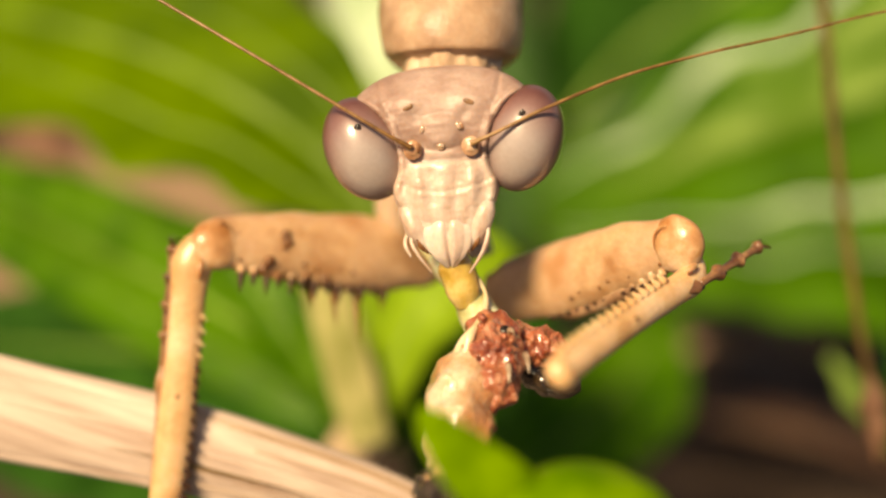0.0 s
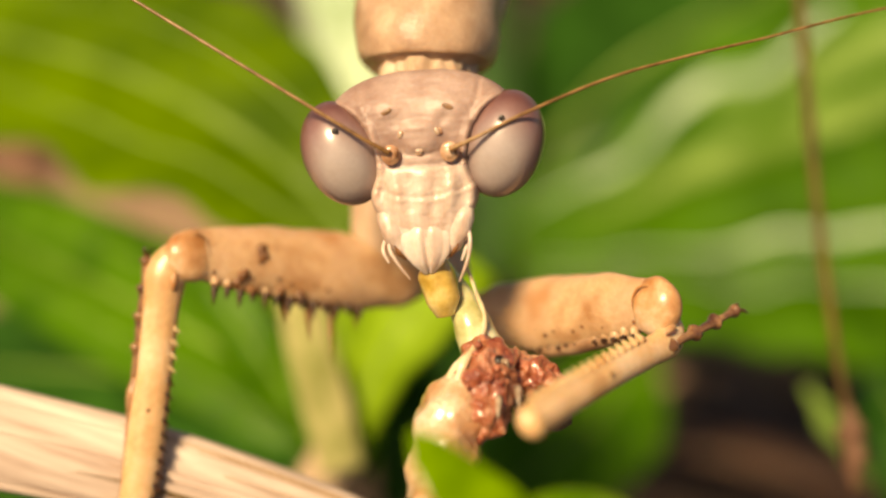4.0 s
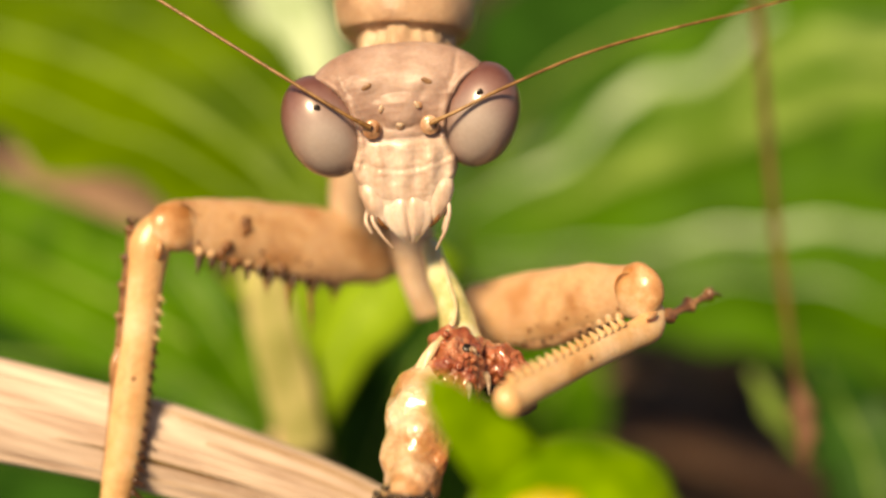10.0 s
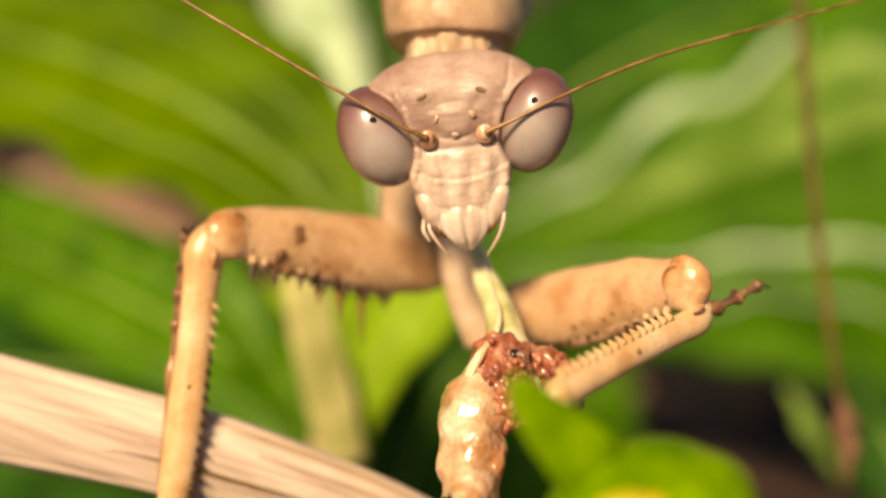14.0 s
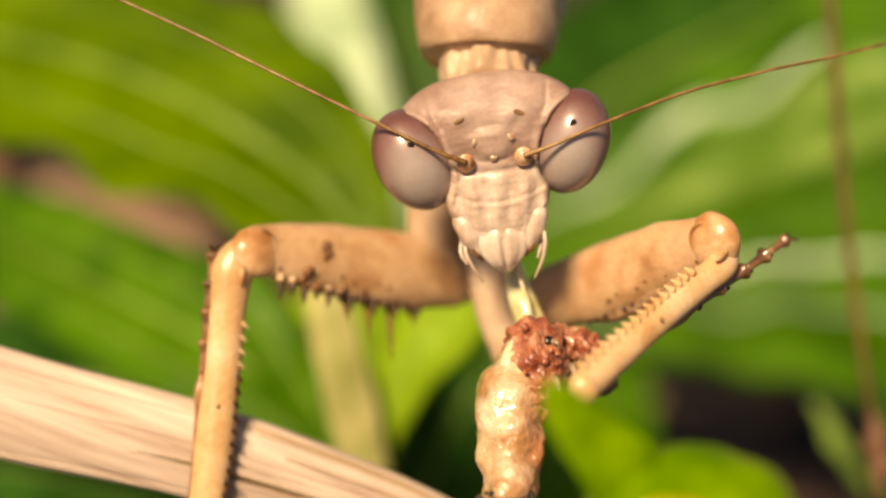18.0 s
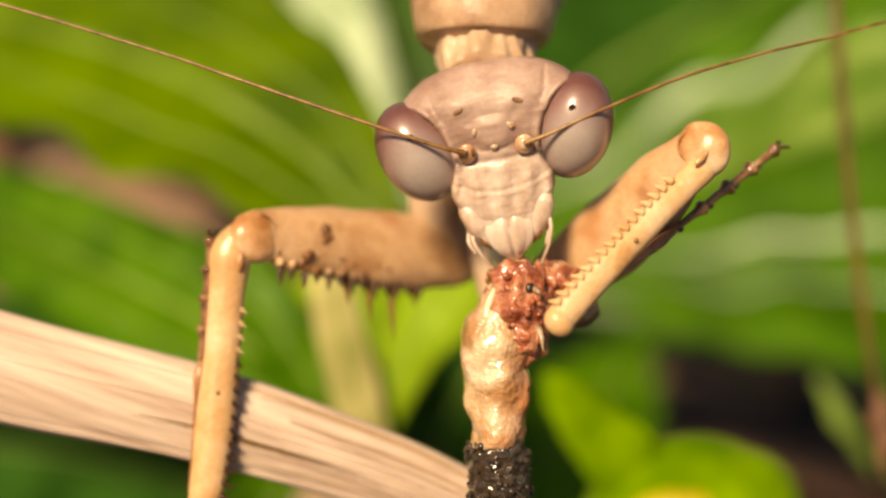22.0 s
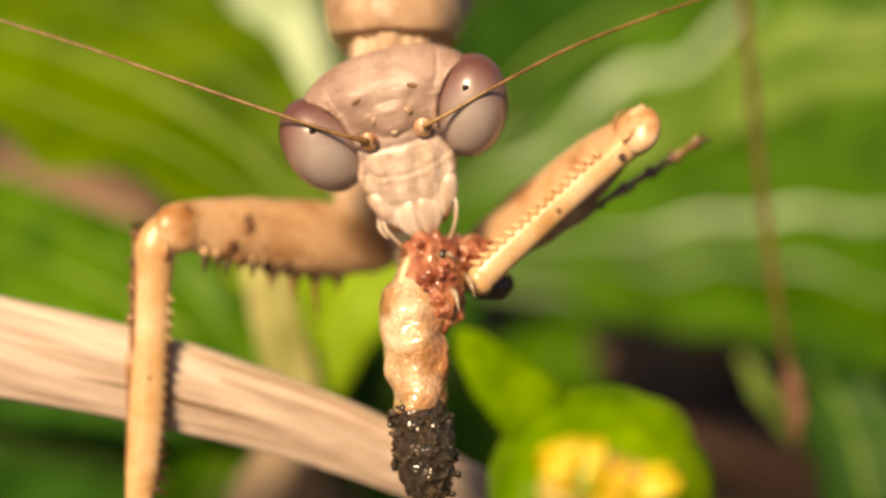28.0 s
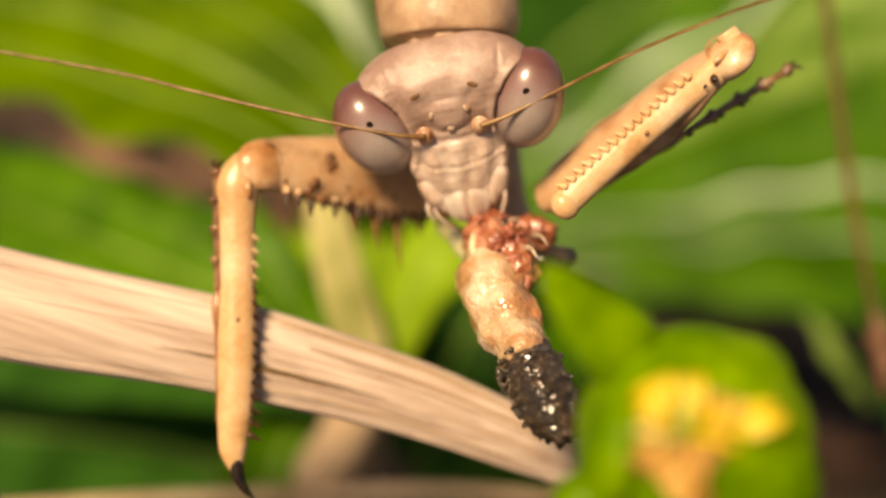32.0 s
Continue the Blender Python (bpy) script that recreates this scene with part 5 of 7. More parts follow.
ANTENNA_LEFT_ROWS = [(0, -0.00095, -0.00025, 0.00005, 0.1, -33.6, 171.0), (0.5, -0.00095, -0.00025, 0.00005, 0.1, -33.7, 170.8), (1, -0.00095, -0.00025, 0.00005, 0.1, -34.2, 171.2), (1.5, -0.00095, -0.00025, 0.00005, 0.2, -34.4, 171.4), (2, -0.00095, -0.00025, 0.00005, 0.2, -34.4, 171.2), (2.5, -0.00095, -0.00025, 0.00005, 0.2, -33.7, 171.4), (3, -0.00095, -0.00025, 0.00005, 0.1, -33.1, 171.7), (3.5, -0.00095, -0.00025, 0.00005, -0.1, -33.4, 171.4), (5.5, -0.00095, -0.00025, 0.00005, 0.1, -34.3, 168.4), (6, -0.00095, -0.00025, 0.00005, 0.1, -35.1, 168.0), (6.5, -0.00095, -0.00025, 0.00005, 0.1, -34.0, 167.6), (7, -0.00095, -0.00025, 0.00005, 0.0, -33.4, 167.3), (7.5, -0.00095, -0.00025, 0.00005, 0.1, -33.7, 167.0), (8, -0.00095, -0.00025, 0.00005, 0.2, -33.6, 166.5), (8.5, -0.00095, -0.00025, 0.00005, 0.1, -34.0, 165.9), (9, -0.00095, -0.00025, 0.00005, -0.1, -33.8, 165.4), (9.5, -0.00095, -0.00025, 0.00005, 0.1, -33.9, 164.9), (10, -0.00095, -0.00025, 0.00005, 0.4, -33.8, 163.9), (10.5, -0.00095, -0.00025, 0.00005, 0.5, -35.0, 163.3), (11, -0.00095, -0.00025, 0.00005, 0.6, -34.5, 163.9), (11.5, -0.00095, -0.00025, 0.00005, 0.6, -34.5, 164.4), (12, -0.00095, -0.00025, 0.00005, 0.7, -34.1, 164.1), (12.5, -0.00095, -0.00025, 0.00005, 0.7, -34.1, 163.4), (13, -0.00095, -0.00025, 0.00005, 0.6, -34.2, 163.9), (13.5, -0.00095, -0.00025, 0.00005, 0.5, -33.8, 164.1), (14, -0.00095, -0.00025, 0.00005, 0.4, -33.5, 164.1), (14.5, -0.00095, -0.00025, 0.00005, 0.4, -33.1, 164.2), (16.5, -0.00095, -0.00025, 0.00005, -0.2, -32.3, 163.6), (17, -0.00095, -0.00025, 0.00005, -0.1, -31.5, 163.3), (17.5, -0.00095, -0.00025, 0.00005, -0.1, -30.8, 163.2), (18, -0.00095, -0.00025, 0.00005, 0.0, -29.6, 162.4), (18.5, -0.00095, -0.00025, 0.00005, 0.2, -29.1, 162.1), (19, -0.00095, -0.00025, 0.00005, 0.2, -28.3, 161.6), (19.5, -0.00095, -0.00025, 0.00005, 0.0, -30.9, 161.7), (20, -0.00095, -0.00025, 0.00005, -0.2, -33.1, 161.7), (20.5, -0.00095, -0.00025, 0.00005, -0.3, -30.1, 165.1), (21, -0.00095, -0.00025, 0.00005, -0.6, -27.6, 167.5), (21.5, -0.00095, -0.00025, 0.00005, -1.0, -28.3, 168.6), (22, -0.00095, -0.00025, 0.00005, -1.1, -26.6, 169.1), (22.5, -0.00095, -0.00025, 0.00005, -1.1, -26.9, 169.8), (23, -0.00095, -0.00025, 0.00005, -0.8, -26.7, 170.1), (23.5, -0.00095, -0.00025, 0.00005, -0.7, -27.3, 169.7), (24, -0.00095, -0.00025, 0.00005, -0.6, -28.7, 168.6), (24.5, -0.00095, -0.00025, 0.00005, -0.3, -26.5, 169.1), (26.5, -0.00095, -0.00025, 0.00005, 0.4, -27.0, 170.8), (27, -0.00095, -0.00025, 0.00005, 0.2, -27.1, 170.3), (27.5, -0.00095, -0.00025, 0.00005, -0.1, -27.7, 166.5), (28, -0.00095, -0.00025, 0.00005, -0.3, -31.1, 165.4), (28.5, -0.00095, -0.00025, 0.00005, -0.1, -27.1, 164.9), (29, -0.00095, -0.00025, 0.00005, 0.1, -24.8, 164.5), (29.2, -0.00095, -0.00025, 0.00005, 0.2, -26.2, 163.8), (29.5, -0.00095, -0.00025, 0.00005, 0.4, -28.4, 162.8), (30, -0.00095, -0.00025, 0.00005, 0.4, -30.8, 161.0), (30.5, -0.00095, -0.00025, 0.00005, -0.2, -24.2, 162.7), (31, -0.00095, -0.00025, 0.00005, -0.6, -22.7, 164.1), (31.5, -0.00095, -0.00025, 0.00005, -0.4, -21.0, 164.7), (32, -0.00095, -0.00025, 0.00005, -0.6, -18.4, 163.8)]
ANTENNA_RIGHT_ROWS = [(0, 0.00095, -0.00025, 0.00005, 0.6, -14.4, 12.8), (0.5, 0.00095, -0.00025, 0.00005, 0.7, -14.2, 13.4), (1, 0.00095, -0.00025, 0.00005, 0.7, -14.2, 13.4), (1.5, 0.00095, -0.00025, 0.00005, 0.6, -14.4, 13.2), (2, 0.00095, -0.00025, 0.00005, 0.5, -14.6, 13.1), (2.5, 0.00095, -0.00025, 0.00005, 0.5, -14.8, 13.3), (3, 0.00095, -0.00025, 0.00005, 0.5, -15.1, 13.2), (3.5, 0.00095, -0.00025, 0.00005, 0.7, -15.0, 13.5), (5.5, 0.00095, -0.00025, 0.00005, -0.5, -15.5, 12.4), (6, 0.00095, -0.00025, 0.00005, -0.6, -15.0, 12.4), (6.5, 0.00095, -0.00025, 0.00005, -0.6, -15.3, 13.1), (7, 0.00095, -0.00025, 0.00005, -0.7, -15.3, 13.7), (7.5, 0.00095, -0.00025, 0.00005, -0.9, -14.5, 13.8), (8, 0.00095, -0.00025, 0.00005, -1.0, -14.4, 13.3), (8.5, 0.00095, -0.00025, 0.00005, -0.9, -13.9, 12.5), (9, 0.00095, -0.00025, 0.00005, -0.8, -13.7, 12.3), (9.5, 0.00095, -0.00025, 0.00005, -0.8, -13.6, 11.9), (10, 0.00095, -0.00025, 0.00005, -0.7, -13.8, 10.9), (10.5, 0.00095, -0.00025, 0.00005, -0.7, -12.4, 10.7), (11, 0.00095, -0.00025, 0.00005, -0.7, -13.1, 11.0), (11.5, 0.00095, -0.00025, 0.00005, -0.7, -13.0, 11.8), (12, 0.00095, -0.00025, 0.00005, -0.8, -13.2, 12.0), (12.5, 0.00095, -0.00025, 0.00005, -1.0, -12.9, 12.1), (13, 0.00095, -0.00025, 0.00005, -0.9, -12.8, 12.7), (13.5, 0.00095, -0.00025, 0.00005, -0.8, -12.4, 12.8), (14, 0.00095, -0.00025, 0.00005, -0.8, -12.1, 12.4), (14.5, 0.00095, -0.00025, 0.00005, -0.7, -11.8, 12.2), (16.5, 0.00095, -0.00025, 0.00005, -0.2, -9.7, 10.8), (17, 0.00095, -0.00025, 0.00005, -0.2, -9.6, 10.6), (17.5, 0.00095, -0.00025, 0.00005, -0.1, -9.0, 10.5), (18, 0.00095, -0.00025, 0.00005, -0.2, -8.6, 9.9), (18.5, 0.00095, -0.00025, 0.00005, -0.4, -8.1, 9.6), (19, 0.00095, -0.00025, 0.00005, -0.6, -8.1, 9.2), (19.5, 0.00095, -0.00025, 0.00005, -0.6, -7.9, 10.2), (20, 0.00095, -0.00025, 0.00005, -0.4, -7.9, 11.0), (20.5, 0.00095, -0.00025, 0.00005, -0.2, -7.5, 12.3), (21, 0.00095, -0.00025, 0.00005, 0.1, -6.5, 12.6), (21.5, 0.00095, -0.00025, 0.00005, 0.5, -5.2, 14.1), (22, 0.00095, -0.00025, 0.00005, 0.7, -5.9, 14.7), (22.5, 0.00095, -0.00025, 0.00005, 0.6, -6.1, 16.0), (23, 0.00095, -0.00025, 0.00005, 0.1, -6.5, 16.9), (23.5, 0.00095, -0.00025, 0.00005, -0.2, -7.4, 16.6), (24, 0.00095, -0.00025, 0.00005, -0.4, -7.5, 15.9), (24.5, 0.00095, -0.00025, 0.00005, -0.7, -8.6, 16.0), (26.5, 0.00095, -0.00025, 0.00005, 0.6, -4.7, 15.0), (27, 0.00095, -0.00025, 0.00005, 0.8, -4.0, 15.5), (27.5, 0.00095, -0.00025, 0.00005, 1.1, -6.3, 13.3), (28, 0.00095, -0.00025, 0.00005, 1.5, -6.7, 13.2), (28.5, 0.00095, -0.00025, 0.00005, 1.3, -6.6, 13.3), (29, 0.00095, -0.00025, 0.00005, 1.1, -4.5, 13.7), (29.2, 0.00095, -0.00025, 0.00005, 1.0, -4.2, 14.0), (29.5, 0.00095, -0.00025, 0.00005, 0.9, -3.8, 14.4), (30, 0.00095, -0.00025, 0.00005, 0.5, -4.6, 14.0), (30.5, 0.00095, -0.00025, 0.00005, 0.6, -6.1, 15.1), (31, 0.00095, -0.00025, 0.00005, 0.8, -2.9, 15.9), (31.5, 0.00095, -0.00025, 0.00005, 0.5, -3.4, 16.8), (32, 0.00095, -0.00025, 0.00005, 0.0, -5.1, 15.7)]
FEMUR_ROWS = [(0, 0.00213, 0.00165, -0.00465, 9.9, -13.1, -43.0), (0.5, 0.00222, 0.00176, -0.00459, 8.0, -10.9, -43.7), (1, 0.00227, 0.00190, -0.00447, 6.3, -8.6, -44.7), (1.5, 0.00239, 0.00202, -0.00455, 4.6, -6.7, -45.6), (2, 0.00242, 0.00211, -0.00477, 3.3, -5.5, -46.5), (2.5, 0.00240, 0.00217, -0.00502, 2.8, -4.9, -47.0), (3, 0.00240, 0.00220, -0.00503, 2.4, -4.5, -47.3), (3.5, 0.00241, 0.00225, -0.00466, 1.9, -4.0, -47.8), (5.5, 0.00252, 0.00202, -0.00495, 0.2, -1.8, -45.4), (6, 0.00253, 0.00205, -0.00502, 0.1, -1.7, -45.7), (6.5, 0.00255, 0.00208, -0.00521, 0.9, -2.2, -46.0), (7, 0.00261, 0.00211, -0.00535, 1.9, -3.1, -46.3), (7.5, 0.00255, 0.00211, -0.00528, 2.9, -4.1, -46.4), (8, 0.00262, 0.00210, -0.00550, 4.0, -5.3, -46.6), (8.5, 0.00271, 0.00215, -0.00578, 5.2, -6.4, -47.1), (9, 0.00259, 0.00215, -0.00539, 6.1, -6.8, -47.3), (9.5, 0.00259, 0.00211, -0.00555, 6.3, -7.1, -47.0), (10, 0.00250, 0.00204, -0.00564, 6.2, -7.3, -46.4), (10.5, 0.00248, 0.00200, -0.00590, 6.3, -7.2, -46.0), (11, 0.00251, 0.00199, -0.00648, 6.4, -7.6, -45.9), (11.5, 0.00237, 0.00197, -0.00572, 6.3, -7.5, -45.7), (12, 0.00232, 0.00195, -0.00573, 6.2, -7.4, -45.5), (12.5, 0.00220, 0.00187, -0.00563, 6.1, -7.5, -44.7), (13, 0.00218, 0.00186, -0.00577, 6.2, -7.7, -44.6), (13.5, 0.00203, 0.00186, -0.00516, 6.7, -8.0, -44.6), (14, 0.00203, 0.00185, -0.00530, 7.4, -8.9, -44.7), (14.5, 0.00201, 0.00184, -0.00542, 8.3, -9.8, -44.8), (16.5, 0.00220, 0.00189, -0.00477, 11.4, -12.4, -45.9), (17, 0.00211, 0.00193, -0.00414, 12.2, -12.9, -46.3), (17.5, 0.00219, 0.00198, -0.00425, 11.5, -13.9, -47.1), (18, 0.00227, 0.00207, -0.00421, 11.4, -15.3, -48.4), (18.5, 0.00242, 0.00212, -0.00432, 11.3, -16.7, -49.4), (19, 0.00255, 0.00206, -0.00470, 11.6, -19.0, -49.8), (19.5, 0.00262, 0.00186, -0.00546, 12.1, -23.0, -49.2), (20, 0.00249, 0.00156, -0.00476, 11.8, -27.0, -47.8), (20.5, 0.00213, 0.00115, -0.00436, 10.1, -31.3, -45.5), (21, 0.00233, 0.00078, -0.00443, 7.5, -34.7, -43.4), (21.5, 0.00223, 0.00068, -0.00446, 5.4, -36.1, -43.1), (22, 0.00218, 0.00068, -0.00459, 3.8, -36.7, -43.4), (22.5, 0.00237, 0.00070, -0.00485, 2.6, -37.4, -44.3), (23, 0.00253, 0.00085, -0.00424, 1.6, -37.2, -45.8), (23.5, 0.00277, 0.00085, -0.00434, -0.9, -37.3, -46.1), (24, 0.00266, 0.00082, -0.00414, -4.9, -36.6, -45.0), (24.5, 0.00263, 0.00081, -0.00412, -7.0, -36.3, -44.7), (26.5, 0.00250, 0.00038, -0.00379, -19.3, -36.2, -39.5), (27, 0.00244, 0.00039, -0.00326, -21.9, -35.1, -39.0), (27.5, 0.00231, 0.00028, -0.00433, -25.3, -34.3, -37.6), (28, 0.00257, 0.00025, -0.00400, -28.0, -33.6, -36.9), (28.5, 0.00250, 0.00028, -0.00382, -28.9, -33.3, -37.1), (29, 0.00253, 0.00035, -0.00367, -29.9, -32.5, -37.4), (29.2, 0.00194, 0.00039, -0.00402, -30.5, -32.5, -37.2), (29.5, 0.00231, 0.00030, -0.00409, -31.4, -32.5, -36.8), (30, 0.00231, 0.00013, -0.00466, -33.2, -33.5, -35.5), (30.5, 0.00221, 0.00003, -0.00358, -35.2, -33.4, -34.4), (31, 0.00255, 0.00006, -0.00337, -36.4, -32.6, -34.4), (31.5, 0.00226, 0.00010, -0.00400, -37.2, -32.3, -34.6), (32, 0.00204, 0.00004, -0.00395, -38.7, -32.2, -34.1)]
TIBIA_ROWS = [(0, 0.00832, -0.00380, -0.00388, -154.2, 20.0, -132.9), (0.5, 0.00839, -0.00380, -0.00412, -154.3, 19.9, -132.6), (1, 0.00838, -0.00380, -0.00431, -154.7, 19.9, -133.3), (1.5, 0.00843, -0.00379, -0.00466, -155.1, 19.1, -133.8), (2, 0.00840, -0.00379, -0.00506, -155.0, 17.7, -132.8), (2.5, 0.00832, -0.00378, -0.00539, -155.5, 17.1, -133.4), (3, 0.00829, -0.00378, -0.00546, -155.5, 16.6, -132.8), (3.5, 0.00826, -0.00378, -0.00515, -155.8, 16.8, -133.3), (5.5, 0.00862, -0.00380, -0.00577, -156.3, 13.3, -133.0), (6, 0.00860, -0.00380, -0.00586, -156.3, 13.8, -133.1), (6.5, 0.00859, -0.00380, -0.00597, -156.5, 14.0, -133.7), (7, 0.00861, -0.00382, -0.00598, -156.9, 13.8, -134.5), (7.5, 0.00853, -0.00382, -0.00577, -157.1, 15.1, -134.8), (8, 0.00857, -0.00382, -0.00583, -157.8, 15.2, -135.9), (8.5, 0.00860, -0.00383, -0.00597, -158.2, 14.9, -136.7), (9, 0.00846, -0.00383, -0.00550, -159.1, 16.3, -138.7), (9.5, 0.00848, -0.00384, -0.00564, -159.3, 16.3, -139.4), (10, 0.00845, -0.00385, -0.00569, -159.1, 16.5, -139.1), (10.5, 0.00847, -0.00385, -0.00598, -159.4, 15.5, -139.5), (11, 0.00851, -0.00384, -0.00650, -159.3, 13.9, -139.7), (11.5, 0.00839, -0.00383, -0.00575, -159.6, 16.2, -140.1), (12, 0.00837, -0.00383, -0.00578, -159.5, 15.8, -140.4), (12.5, 0.00832, -0.00384, -0.00566, -159.5, 16.9, -140.6), (13, 0.00832, -0.00383, -0.00577, -159.0, 15.8, -140.1), (13.5, 0.00814, -0.00383, -0.00511, -158.8, 18.3, -140.3), (14, 0.00813, -0.00382, -0.00514, -158.4, 18.3, -140.5), (14.5, 0.00809, -0.00381, -0.00513, -158.0, 18.7, -140.6), (16.5, 0.00807, -0.00383, -0.00384, -158.5, 27.1, -144.1), (17, 0.00793, -0.00382, -0.00309, -158.2, 29.6, -144.0), (17.5, 0.00788, -0.00383, -0.00299, -158.7, 30.8, -145.1), (18, 0.00776, -0.00383, -0.00271, -159.0, 32.5, -146.0), (18.5, 0.00776, -0.00384, -0.00257, -159.3, 34.1, -146.5), (19, 0.00776, -0.00384, -0.00258, -159.3, 34.4, -146.2), (19.5, 0.00774, -0.00384, -0.00276, -159.9, 35.1, -147.0), (20, 0.00757, -0.00384, -0.00148, -162.4, 38.9, -150.5), (20.5, 0.00719, -0.00383, -0.00051, -165.3, 43.3, -154.3), (21, 0.00737, -0.00384, -0.00015, -169.7, 44.1, -160.1), (21.5, 0.00719, -0.00383, 0.00002, -173.6, 45.9, -165.1), (22, 0.00706, -0.00383, -0.00003, -174.6, 45.9, -165.8), (22.5, 0.00713, -0.00383, -0.00018, -175.5, 46.1, -166.4), (23, 0.00716, -0.00383, 0.00043, -176.4, 46.4, -167.1), (23.5, 0.00736, -0.00383, 0.00037, -178.4, 47.3, -169.3), (24, 0.00737, -0.00383, 0.00052, -177.2, 47.2, -167.6), (24.5, 0.00737, -0.00383, 0.00052, -177.0, 46.3, -167.3), (26.5, 0.00761, -0.00381, 0.00088, -189.2, 46.1, -185.1), (27, 0.00764, -0.00381, 0.00128, -189.1, 45.5, -185.0), (27.5, 0.00766, -0.00384, 0.00013, -186.0, 42.0, -180.4), (28, 0.00800, -0.00384, 0.00039, -185.0, 42.4, -178.9), (28.5, 0.00792, -0.00384, 0.00054, -184.7, 42.3, -178.5), (29, 0.00797, -0.00385, 0.00060, -186.7, 42.3, -181.4), (29.2, 0.00738, -0.00385, 0.00023, -186.6, 42.1, -181.2), (29.5, 0.00778, -0.00384, 0.00020, -186.4, 41.9, -181.0), (30, 0.00781, -0.00383, -0.00025, -185.2, 43.3, -179.3), (30.5, 0.00777, -0.00383, 0.00082, -182.0, 42.0, -174.5), (31, 0.00816, -0.00382, 0.00096, -180.7, 39.3, -172.7), (31.5, 0.00786, -0.00382, 0.00030, -185.3, 39.2, -179.4), (32, 0.00767, -0.00382, 0.00035, -185.4, 40.1, -179.5)]
